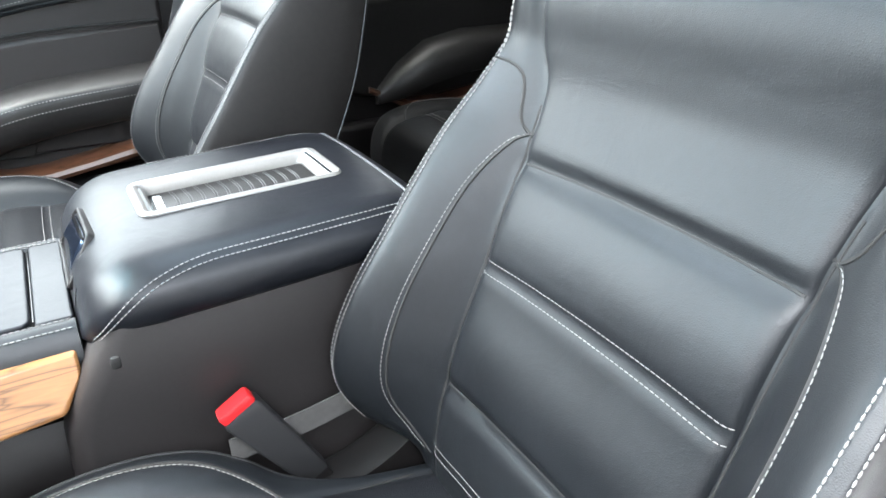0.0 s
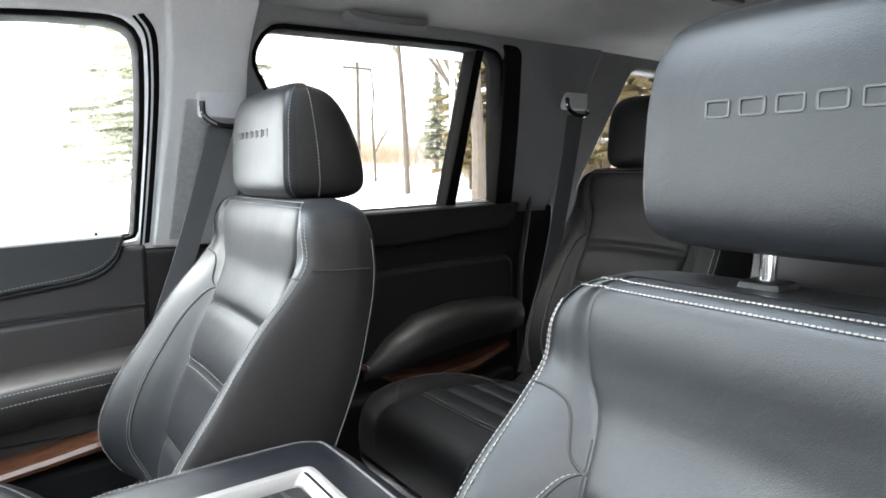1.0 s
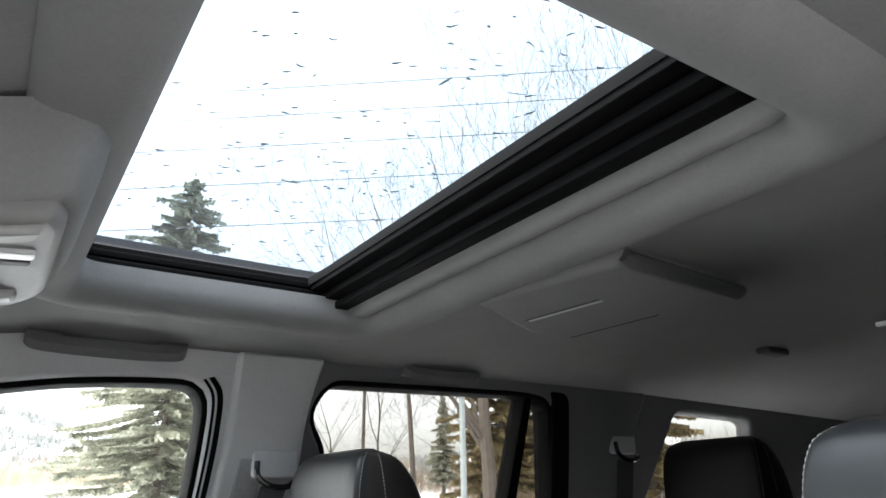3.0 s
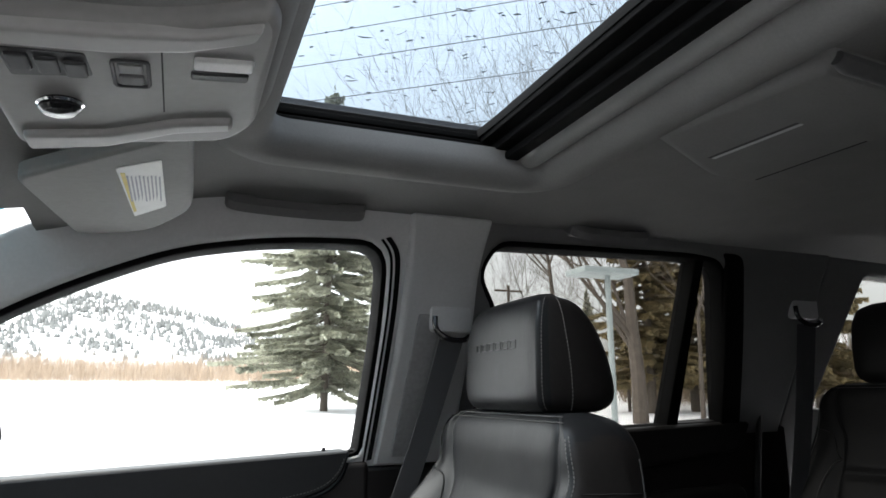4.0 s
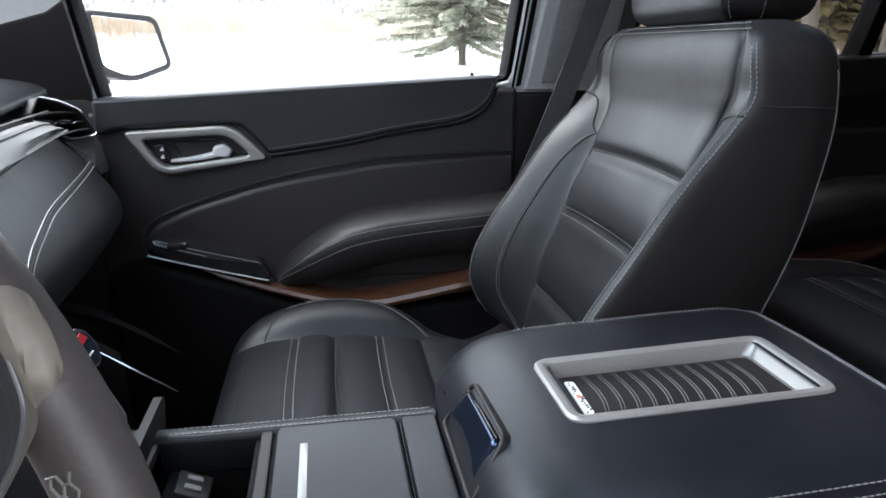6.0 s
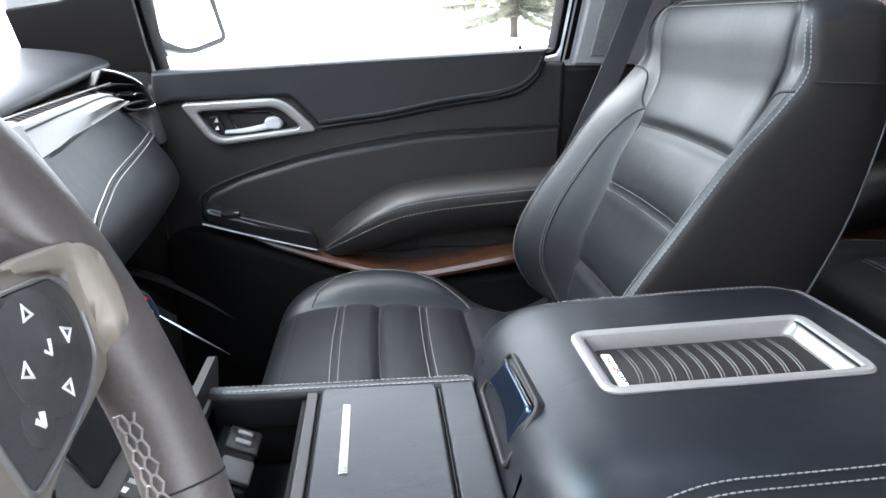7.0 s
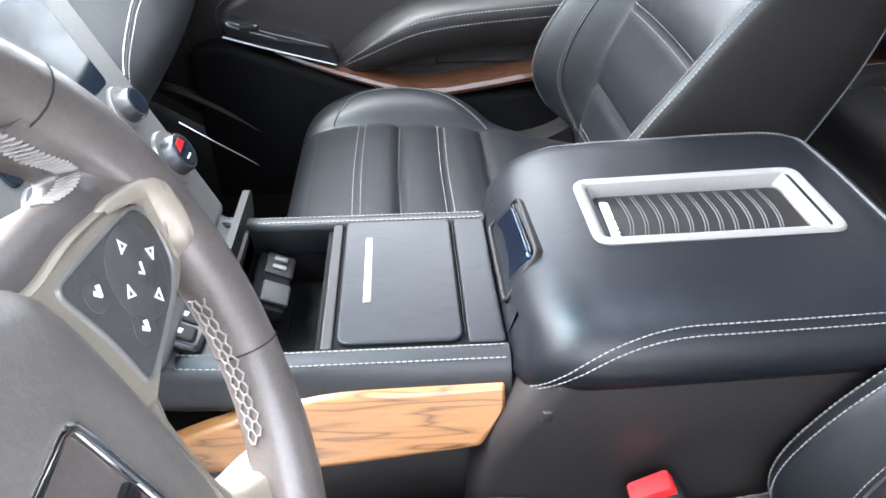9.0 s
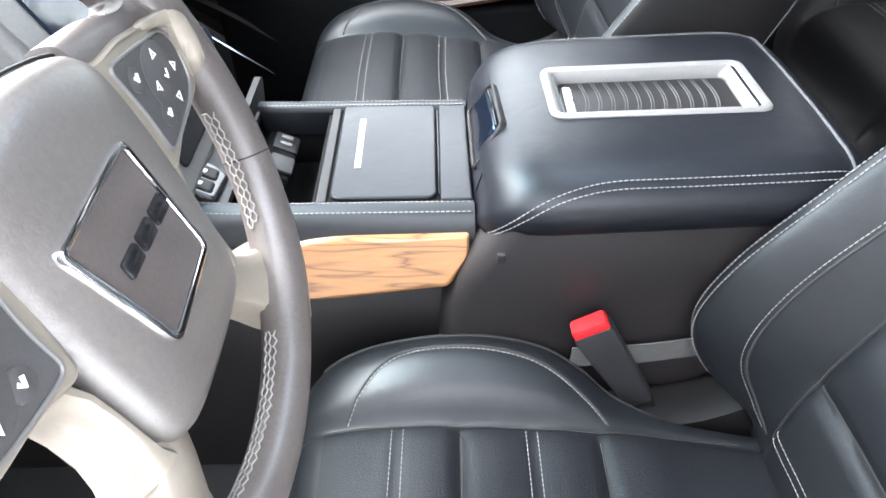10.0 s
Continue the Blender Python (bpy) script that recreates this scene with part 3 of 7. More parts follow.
# floor, firewall, tail and lower flanks close the cabin
setting("floor", Geo().box((0.85, 0, 0.585), (3.3, 1.62, 0.07), 0.01), CARPET, "black carpeted cabin floor", "floor")
setting("wall_front", Geo().box((-0.83, 0, 0.98), (0.08, 1.7, 0.74), 0.01), CARPET, "black carpeted firewall at the end of the footwell", "firewall")
setting("wall_rear", Geo().box((2.48, 0, 1.22), (0.06, 1.70, 1.30), 0.02), PILLAR_DARK, "dark trimmed rear end of the cabin", "tailgate")
setting("wall_left", Geo().box((1.52, -0.83, 0.96), (1.92, 0.06, 0.80), 0.01), PLASTIC, "black trimmed rear flank of the cabin", "cabin side")
setting("wall_right", Geo().box((1.93, 0.82, 0.80), (1.10, 0.06, 0.50), 0.01), PLASTIC, "black trimmed rear flank of the cabin", "cabin side")
setting("cowl_right", Geo().box((-0.82, 0.86, 0.97), (0.74, 0.09, 0.80), 0.01), PLASTIC, "black trimmed cowl side beside the footwell", "cowl side")
setting("cowl_left", Geo().box((-0.82, -0.86, 0.97), (0.70, 0.09, 0.80), 0.01), PLASTIC, "black trimmed cowl side beside the footwell", "cowl side")
setting("sill", Geo().box((0.5, -0.79, 0.60), (2.1, 0.10, 0.12), 0.02), PLASTIC, "black plastic door sill", "door sill")
setting("pillar_left", Geo().loft([[(x0 + 0.66 + dx, y + dy, z) for dx, dy in ((-0.06, -0.03), (0.06, -0.03), (0.05, 0.03), (-0.05, 0.03))] for x0, y, z in ((0.0, -0.80, 0.6), (0.0, -0.80, 1.36), (-0.02, -0.62, 1.82))]), PILLAR, "grey trimmed centre pillar on the driver side", "pillar")


def pillar_b():
    """Centre pillar on the passenger side: grey upper trim with belt height slot, black lower trim."""
    up = [(0.338, 1.345), (0.500, 1.345), (0.500, 1.58), (0.488, 1.72), (0.500, 1.81), (0.336, 1.81), (0.346, 1.64)]
    setting("pillar_right", Geo().prism(round_poly(up, [0.004, 0.004, 0.1, 0.06, 0.01, 0.01, 0.06], 4), 0.026, win_plane, 0.012, 4, -0.02), PILLAR, "light grey centre pillar trim", "pillar")
    slot = [(0.366, 1.36), (0.408, 1.36), (0.428, 1.632), (0.378, 1.632)]
    setting("trim", Geo().prism(round_poly(slot, 0.004, 2), 0.0300, win_plane, 0.003, 2, 0.02), mat("slot_grey", (0.30, 0.30, 0.30), 0.6), "grey belt height slide in the pillar", "belt slide")
    setting("trim", Geo().prism([(0.310, 0.62), (0.52, 0.62), (0.52, 1.343), (0.310, 1.343)], 0.02, lambda u, v, d: (u, 0.83 - d, v), 0.01, 3, -0.05), PLASTIC, "black lower centre pillar trim", "pillar trim")


pillar_b()


def seat_belt(name, top, low, width, ring=True):
    """A hanging belt: guide loop at the top, flat webbing down to its anchor."""
    t = thing(name, low, "dark grey webbing seat belt hanging beside the pillar", "seat belt", "seat belts")
    a, b = Vector(top), Vector(low)
    g = Geo()
    rows = []
    for k in range(13):
        s = k / 12
        p = a.lerp(b, s) + Vector((0, -0.015 * math.sin(math.pi * s), 0))
        w = width / 2 * (1 - 0.25 * math.sin(math.pi * s) * 0.5)
        rows.append([p + Vector((-w, 0.004, 0)), p + Vector((w, -0.004, 0)), p + Vector((w, -0.0055, 0)), p + Vector((-w, 0.0025, 0))])
    part("webbing", g.loft(rows), BELT, t)
    if ring:
        c = a + Vector((0, -0.006, 0.012))
        pts = smooth([c + Vector((-0.036, 0, 0.03)), c + Vector((-0.034, -0.004, 0.004)), c + Vector((-0.012, -0.008, -0.012)), c + Vector((0.018, -0.008, -0.014)), c + Vector((0.034, -0.002, -0.006))], 6)
        part("guide", Geo().tube(pts, 0.0055, 8), GLOSS, t, "black plastic belt guide loop")
        part("cover", Geo().box(c + Vector((0.0, 0.012, 0.026)), (0.085, 0.02, 0.05), 0.008), PILLAR, t, "grey belt anchor cover")
        part("bolt", Geo().box(c + Vector((0.036, -0.006, -0.004)), (0.006, 0.006, 0.014), 0.002), CHROME, t, "bright metal clip")
    return t


seat_belt("seat_belt", (0.442, 0.650, 1.585), (0.332, 0.742, 1.18), 0.046)
seat_belt("seat_belt", (1.36, 0.645, 1.645), (1.245, 0.70, 0.96), 0.05)


HANDLE = mat("grey_handle_plastic", (0.14, 0.139, 0.138), 0.6, var=0.08, scale=12, bump=0.25, bump_scale=600)


def grab_handle(x0, x1, y, z):
    h = thing("grab_handle", ((x0 + x1) / 2, y, z), "dark grey folding grab handle above the window", "grab handle", "grab handles")
    pts = smooth([(x0, y, z), (x0 + 0.02, y - 0.012, z - 0.012), ((x0 + x1) / 2, y - 0.016, z - 0.016), (x1 - 0.02, y - 0.012, z - 0.012), (x1, y, z)], 6)
    rows = []
    for p in pts:
        p = Vector(p)
        rows.append([p + Vector((0, -0.010, 0.014)), p + Vector((0, -0.014, 0.0)), p + Vector((0, -0.004, -0.012)), p + Vector((0, 0.012, -0.006)), p + Vector((0, 0.012, 0.012))])
    part("grip", Geo().loft(rows), HANDLE, h)
    for x in (x0 + 0.012, x1 - 0.04):
        part("hinge_cover", Geo().box((x + 0.014, y - 0.001, z - 0.003), (0.05, 0.028, 0.022), 0.006), HANDLE, h)
    return h


grab_handle(0.01, 0.245, 0.575, 1.800)
grab_handle(0.665, 0.85, 0.575, 1.806)


def pillar_grip():
    h = thing("pillar_grip", (-0.36, 0.60, 1.60), "grey moulded grip on the windscreen pillar", "grab handle")
    pts = smooth([(-0.372, 0.612, 1.685), (-0.362, 0.588, 1.672), (-0.352, 0.575, 1.640), (-0.358, 0.578, 1.602), (-0.395, 0.598, 1.558), (-0.455, 0.632, 1.512), (-0.475, 0.655, 1.50)], 5)
    rows = []
    for p in pts:
        p = Vector(p)
        rows.append([p + Vector((0.024 * math.cos(q), 0.016 * math.sin(q), 0.014 * math.cos(q) * 0.6)) for q in (2 * math.pi * k / 14 for k in range(14))])
    part("grip", Geo().loft(rows), PILLAR, h)
    return h


pillar_grip()


def visor():
    v = thing("sun_visor", (-0.14, 0.43, 1.755), "grey sun visor folded against the roof with a white label", "sun visor")
    o = round_poly([(-0.238, 0.325), (-0.045, 0.17), (-0.04, 0.48), (-0.10, 0.60), (-0.205, 0.61)], [0.02, 0.02, 0.04, 0.04, 0.03], 5)

    def to(x, y, d):
        return (x, y, 1.752 + 0.12 * (x + 0.14) + 0.02 * (0.43 - y) - d)

    part("panel", Geo().prism(o, 0.014, to, 0.007, 4, -0.006), mat("visor_cloth", (0.27, 0.268, 0.26), 0.85, var=0.06, bump=0.4, bump_scale=600), v)
    part("label", Geo().prism(round_poly([(-0.128, 0.285), (-0.078, 0.255), (-0.075, 0.45), (-0.118, 0.50)], 0.004, 2), 0.0152, to, 0.0004, 1, 0.013), LABEL, v, "white printed paper label")
    g = Geo()
    for k in range(9):
        x = -0.118 + 0.0045 * k
        g.prism([(x, 0.31 + 0.004 * (k % 3)), (x + 0.002, 0.31), (x + 0.002, 0.42 - 0.01 * (k % 4)), (x, 0.42)], 0.0158, to, 0.0002, 1, 0.015)
    part("small_print", g, GREY_MARK, v)
    part("print_band", Geo().prism([(-0.124, 0.30), (-0.119, 0.30), (-0.114, 0.47), (-0.118, 0.475)], 0.0157, to, 0.0002, 1, 0.015), YELLOW_MARK, v)
    part("pivot", Geo().tube([(-0.21, 0.60, 1.748), (-0.235, 0.60, 1.76)], 0.01, 10), PILLAR_DARK, v)
    return v


visor()


def roof_console():
    c = thing("roof_console", (-0.09, 0, 1.74), "grey plastic overhead console with lamps and switches", "overhead console")

    def to(x, y, d):
        return (x, y, 1.748 + 0.10 * (x + 0.09) - d)

    part("body", Geo().prism(round_poly([(-0.20, -0.088), (-0.07, -0.092), (0.002, -0.122), (0.010, -0.10), (0.010, 0.09), (-0.012, 0.135), (-0.20, 0.165)], [0.01, 0.03, 0.008, 0.01, 0.02, 0.02, 0.02], 4), 0.02, to, 0.008, 4, -0.03), mat("console_plastic", (0.22, 0.215, 0.21), 0.55, var=0.06, bump=0.2, bump_scale=700), c)
    o = ccw(round_poly([(-0.20, -0.088), (-0.07, -0.092), (0.002, -0.122), (0.010, -0.10), (0.010, 0.09), (-0.012, 0.135), (-0.20, 0.165)], [0.01, 0.03, 0.008, 0.01, 0.02, 0.02, 0.02], 4))
    part("surround", Geo().loft([[to(u, v, d) for u, v in inset(o, i)] for i, d in ((0.004, 0.006), (-0.003, 0.006), (-0.008, 0.001), (-0.013, -0.012), (-0.017, -0.030), (-0.020, -0.062))], True, False, False), HEADLINER, c, "grey cloth surround", 70)
    pale = mat("console_pale", (0.33, 0.325, 0.315), 0.5, var=0.05)
    for o in ([(-0.19, -0.060), (-0.105, -0.058), (-0.050, -0.068), (-0.006, -0.092), (-0.002, -0.112), (-0.045, -0.094), (-0.105, -0.088), (-0.19, -0.085)], [(-0.19, 0.118), (-0.119, 0.108), (-0.063, 0.076), (-0.012, 0.066), (-0.010, 0.088), (-0.060, 0.100), (-0.121, 0.142), (-0.19, 0.155)]):
        part("trim_wing", Geo().prism(round_poly(o, 0.006, 3), 0.027, to, 0.005, 3, 0.010), pale, c, "pale grey trim wing")
    for y in (-0.040,):
        part("reading_lamp", Geo().prism(round_poly([(-0.048, y - 0.012), (-0.004, y - 0.012), (-0.004, y + 0.006), (-0.048, y + 0.006)], 0.003, 2), 0.0235, to, 0.002, 2, 0.015), LENS, c, "pale reading lamp lens")
        part("lamp_button", Geo().prism(round_poly([(-0.05, y + 0.012), (-0.006, y + 0.012), (-0.006, y + 0.026), (-0.05, y + 0.026)], 0.003, 2), 0.0225, to, 0.002, 2, 0.015), PILLAR_DARK, c, "dark lamp button")
    o = ccw(round_poly([(-0.104, -0.036), (-0.082, -0.036), (-0.082, 0.006), (-0.104, 0.006)], 0.003, 2))
    part("switch_frame", Geo().ring(inset(o, -0.003), o, 0.0222, to, 0.0008, 1, 0.015), PILLAR_DARK, c, "dark switch frame")
    for y0 in (-0.035, -0.014):
        part("switch", Geo().prism(round_poly([(-0.102, y0), (-0.084, y0), (-0.084, y0 + 0.018), (-0.102, y0 + 0.018)], 0.003, 2), 0.0225, to, 0.002, 2, 0.015), HANDLE, c, "grey rocker switch")
    dark = part("switch_bank", Geo().prism(round_poly([(-0.178, -0.046), (-0.122, -0.044), (-0.120, -0.006), (-0.176, 0.0)], 0.003, 2), 0.0208, to, 0.001, 1, 0.015), PILLAR_DARK, c, "dark recessed switch bank")
    for k in range(3):
        part("switch", Geo().prism(round_poly([(-0.174 + 0.018 * k, -0.040 + 0.004 * k), (-0.159 + 0.018 * k, -0.040 + 0.004 * k), (-0.159 + 0.018 * k, -0.014 + 0.004 * k), (-0.174 + 0.018 * k, -0.014 + 0.004 * k)], 0.003, 2), 0.0235, to, 0.002, 2, 0.018), PILLAR_DARK, dark)
    part("joint", Geo().prism([(-0.0712, -0.055), (-0.0700, -0.055), (-0.0700, 0.06), (-0.0712, 0.06)], 0.0206, to, 0.0001, 1, 0.019), SEAM, c)
    part("knob", Geo().lathe([(0.016, 0.018), (0.016, 0.026), (0.012, 0.03), (0.0, 0.031)], lambda u, v, d: to(-0.15 + u, 0.050 + v, d), 20), GLOSS, c, "small dark rotary knob")
    part("knob_ring", Geo().lathe([(0.0162, 0.021), (0.0180, 0.0225), (0.0162, 0.024)], lambda u, v, d: to(-0.15 + u, 0.050 + v, d), 20), CHROME, c, "bright knob ring")
    return c


roof_console()


def roof_pod():
    """The raised pod behind the sunroof with its slots."""
    c = thing("roof_pod", (0.62, 0, 1.80), "grey roof pod with a slotted air outlet behind the sunroof", "roof pod")

    def to(x, y, d):
        return (x, y, 1.832 - d)

    part("body", Geo().prism(round_poly([(0.512, 0.125), (0.555, -0.11), (0.815, -0.09), (0.80, 0.235), (0.70, 0.228)], 0.02, 4), 0.022, to, 0.018, 5, -0.01), HEADLINER, c)
    part("slot", Geo().prism(round_poly([(0.655, 0.017), (0.662, 0.017), (0.650, 0.157), (0.643, 0.157)], 0.002, 2), 0.0228, to, 0.001, 1, 0.005), PILLAR, c, "pale slot edge")
    part("slot", Geo().prism([(0.648, 0.017), (0.654, 0.017), (0.642, 0.157), (0.636, 0.157)], 0.0224, to, 0.0005, 1, 0.005), PILLAR_DARK, c)
    part("slot", Geo().prism([(0.786, 0.03), (0.790, 0.03), (0.782, 0.21), (0.778, 0.21)], 0.0224, to, 0.0005, 1, 0.005), SEAM, c)
    part("screen_edge", Geo().tube([to(0.565, -0.108, 0.012), to(0.58, -0.107, 0.016), to(0.80, -0.090, 0.016), to(0.815, -0.089, 0.012)], [0.008, 0.011, 0.011, 0.008], 10), GRIP, c, "dark folded screen edge")
    return c


roof_pod()
g = Geo().box((1.27, 0.15, 1.824), (0.07, 0.03, 0.012), 0.004)
tagged(part("roof_hook", g, PILLAR_DARK), "small dark roof hook", "hook")
g = Geo().box((1.21, -0.085, 1.824), (0.007, 0.02, 0.008), 0.002)
tagged(part("roof_clip", g, LABEL), "small pale roof clip", "clip")


# ---- doors on the passenger side ----
LEVER = mat("polished_lever", (0.70, 0.70, 0.71), 0.22, metal=0.45, var=0.04)


def front_door():
    d = thing("front_door", (-0.05, 0.82, 0.62), "black leather-trimmed front passenger door with wood strip", "car door")

    def to(x, z, k):
        return (x, 0.80 - k, z)

    body = [(-0.46, 0.66), (0.325, 0.66), (0.325, 1.352), (-0.46, 1.318)]
    part("panel", Geo().prism(round_poly(body, 0.01, 2), 0.0, to, 0.012, 4, -0.07), PLASTIC_WARM, d)
    cap = [(-0.445, 1.275), (-0.40, 1.286), (-0.20, 1.292), (-0.150, 1.236), (-0.02, 1.252), (0.085, 1.272), (0.19, 1.287), (0.24, 1.303), (0.270, 1.330), (0.284, 1.376), (-0.445, 1.340)]
    part("upper_pad", Geo().prism(round_poly(cap, [0.01, 0.01, 0.01, 0.01, 0.03, 0.03, 0.03, 0.03, 0.03, 0.01, 0.01], 3), 0.016, to, 0.009, 5, -0.042), DASH_LEATHER, d, "black stitched leather door cap")
    line = smooth([(-0.148, 1.240), (-0.02, 1.257), (0.085, 1.277), (0.188, 1.292), (0.235, 1.306), (0.262, 1.329), (0.275, 1.358)], 8)
    part("stitching", stitches([to(x - 0.003, z + 0.007, 0.0162) for x, z in line], 0.0042, 0.0018, 0.0011), THREAD, d)
    part("cap_roll", Geo().tube([to(x + 0.002, z - 0.005, 0.0060) for x, z in line], 0.0062, 8), LEATHER, d, "rolled leather edge of the door cap")
    part("seam", Geo().tube([to(x - 0.0008, z + 0.0030, 0.0158) for x, z in line], 0.0010, 5), SEAM, d)
    part("belt_seal", Geo().box((-0.07, 0.83, 1.350), (0.76, 0.012, 0.012), 0.004, Matrix.Rotation(-0.05, 3, "Y")), RUBBER, d)
    # concave lower field
    field = [(0.315, 1.226), (0.06, 1.217), (-0.157, 1.182), (-0.30, 1.140), (-0.365, 1.110), (-0.382, 1.085), (-0.375, 1.06), (-0.17, 0.985), (0.315, 0.985)]
    part("lower_field", Geo().prism(round_poly(field, [0.005, 0.05, 0.05, 0.05, 0.03, 0.02, 0.02, 0.03, 0.005], 4), 0.012, to, 0.011, 4, -0.01), PLASTIC_WARM, d, "black soft door field")
    edge = smooth([(0.315, 1.231), (0.06, 1.222), (-0.157, 1.187), (-0.30, 1.145), (-0.372, 1.113), (-0.389, 1.085), (-0.381, 1.055)], 8)
    part("field_gap", Geo().tube([to(x, z, 0.001) for x, z in edge], 0.004, 6), SEAM, d)
    # padded armrest: sections from its front tip to the rear
    rows = []
    for x, zt, zb, kmax in ((-0.155, 1.000, 0.985, 0.022), (-0.135, 1.022, 0.985, 0.045), (-0.10, 1.050, 0.990, 0.062), (-0.06, 1.078, 0.998, 0.072), (-0.01, 1.103, 1.012, 0.078), (0.05, 1.115, 1.025, 0.08), (0.12, 1.122, 1.035, 0.08), (0.20, 1.128, 1.042, 0.08), (0.30, 1.135, 1.048, 0.078), (0.325, 1.136, 1.05, 0.075)):
        h = zt - zb
        prof = [(0.0, zt + 0.018), (0.35, zt + 0.012), (0.75, zt), (0.95, zt - 0.12 * h), (1.0, zt - 0.35 * h), (0.97, zt - 0.6 * h), (0.85, zt - 0.85 * h), (0.6, zb), (0.0, zb)]
        rows.append([to(x, z, 0.010 + k * kmax * 0.85) for k, z in smooth(prof, 3)])
    part("armrest", Geo().loft(rows), LEATHER_SIDE, d, "black padded leather armrest")
    for off in (0.0, 0.010):
        pts = []
        for x, zt, zb, kmax in ((-0.152, 1.000, 0.985, 0.022), (-0.135, 1.022, 0.985, 0.045), (-0.10, 1.050, 0.990, 0.062), (-0.06, 1.078, 0.998, 0.072), (-0.01, 1.103, 1.012, 0.078), (0.05, 1.115, 1.025, 0.08), (0.12, 1.122, 1.035, 0.08), (0.20, 1.128, 1.042, 0.08), (0.30, 1.135, 1.048, 0.078)):
            h = zt - zb
            pts.append(to(x, zt - (0.14 + off * 22) * h, 0.0112 + 0.85 * kmax * (0.965 if off == 0 else 1.0)))
        part("stitching", stitches(smooth(pts, 6), 0.0042, 0.0018, 0.0011), THREAD, d)
    # switch pod with a bright upper edge
    pod = [(-0.378, 1.083), (-0.365, 1.094), (-0.28, 1.068), (-0.175, 1.040), (-0.160, 1.000), (-0.28, 1.030), (-0.372, 1.060)]
    part("switch_pod", Geo().prism(round_poly(pod, 0.008, 3), 0.05, to, 0.012, 4, 0.0), GLOSS, d, "gloss black switch pod")
    part("chrome_line", Geo().tube(smooth([to(-0.375, 1.062, 0.046), to(-0.28, 1.035, 0.049), to(-0.165, 1.004, 0.049)], 6), 0.0019, 6), LEVER, d)
    part("window_switch", Geo().box(to(-0.322, 1.078, 0.045), (0.036, 0.014, 0.012), 0.004), PLASTIC, d, "black window switch")
    part("switch_mark", Geo().box(to(-0.312, 1.0835, 0.0505), (0.012, 0.004, 0.003), 0.001), CHROME, d)
    # wood strip
    rows = []
    for x, z, w, k in ((-0.285, 1.026, 0.006, 0.03), (-0.25, 1.012, 0.012, 0.036), (-0.16, 0.984, 0.015, 0.048), (-0.08, 0.961, 0.018, 0.055), (-0.02, 0.946, 0.020, 0.058), (0.05, 0.948, 0.021, 0.06), (0.13, 0.960, 0.022, 0.06), (0.22, 0.976, 0.022, 0.06), (0.27, 0.986, 0.021, 0.058)):
        rows.append([to(x, z + a * 0.78 * w, k * b) for a, b in ((1.0, 0.0), (0.9, 0.8), (0.5, 1.0), (0.0, 1.06), (-0.5, 1.0), (-0.8, 0.7), (-0.8, 0.0))])
    part("wood_strip", Geo().loft(rows), WOOD_DARK, d, "satin brown wood strip")
    tip = [(0.232, 0.975), (0.26, 0.985), (0.27, 1.03), (0.255, 1.032), (0.24, 1.01)]
    part("strip_end", Geo().prism(round_poly(tip, 0.006, 3), 0.064, to, 0.006, 3, 0.0), WOOD_DARK, d)
    # lower pocket and sill line
    low = [(-0.41, 1.045), (-0.37, 1.045), (-0.26, 1.005), (-0.10, 0.945), (0.0, 0.925), (0.32, 0.945), (0.32, 0.70), (-0.45, 0.70), (-0.45, 1.03)]
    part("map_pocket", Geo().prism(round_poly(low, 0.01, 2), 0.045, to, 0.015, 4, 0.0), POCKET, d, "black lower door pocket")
    pull = [(-0.06, 0.985), (0.03, 0.985), (0.04, 1.012), (0.0, 1.02), (-0.05, 1.0)]
    part("pull_cup", Geo().prism(round_poly(pull, 0.006, 3), 0.016, to, 0.003, 2, 0.0), RUBBER, d, "dark pull cup")
    # handle bezel
    outer = round_poly([(-0.398, 1.283), (-0.212, 1.292), (-0.150, 1.229), (-0.345, 1.203)], [0.012, 0.03, 0.014, 0.03], 6)
    inner = round_poly([(-0.368, 1.268), (-0.222, 1.276), (-0.182, 1.237), (-0.338, 1.218)], [0.01, 0.022, 0.012, 0.022], 6)
    bz = part("handle_bezel", Geo().ring(outer, inner, 0.024, to, 0.005, 3, -0.01), SILVER, d, "satin silver handle bezel")
    part("handle_dish", Geo().prism(inner, 0.003, to, 0.002, 1, -0.01), PLASTIC, d)
    rec = round_poly([(-0.325, 1.265), (-0.235, 1.268), (-0.205, 1.240), (-0.30, 1.226)], 0.012, 4)
    o2, i2 = ccw(rec), inset(ccw(rec), 0.006)
    part("dish_rim", Geo().ring(o2, i2, 0.008, to, 0.003, 2, 0.0), GLOSS, d)
    lev = smooth([(-0.322, 1.229), (-0.29, 1.231), (-0.25, 1.238), (-0.232, 1.246)], 6)
    rows = [[to(x, z + w * math.cos(q), 0.012 + 0.007 * math.sin(q)) for q in (2 * math.pi * k / 10 for k in range(10))] for (x, z), w in zip(lev, [0.0036 + 0.0045 * i / (len(lev) - 1) for i in range(len(lev))])]
    part("handle_lever", Geo().loft(rows), LEVER, d, "bright chrome door lever")
    part("lever_hinge", Geo().prism(round_poly([(-0.252, 1.235), (-0.222, 1.232), (-0.214, 1.246), (-0.228, 1.258), (-0.248, 1.254)], 0.006, 3), 0.02, to, 0.006, 3, 0.0), LEVER, d, "bright chrome lever hinge")
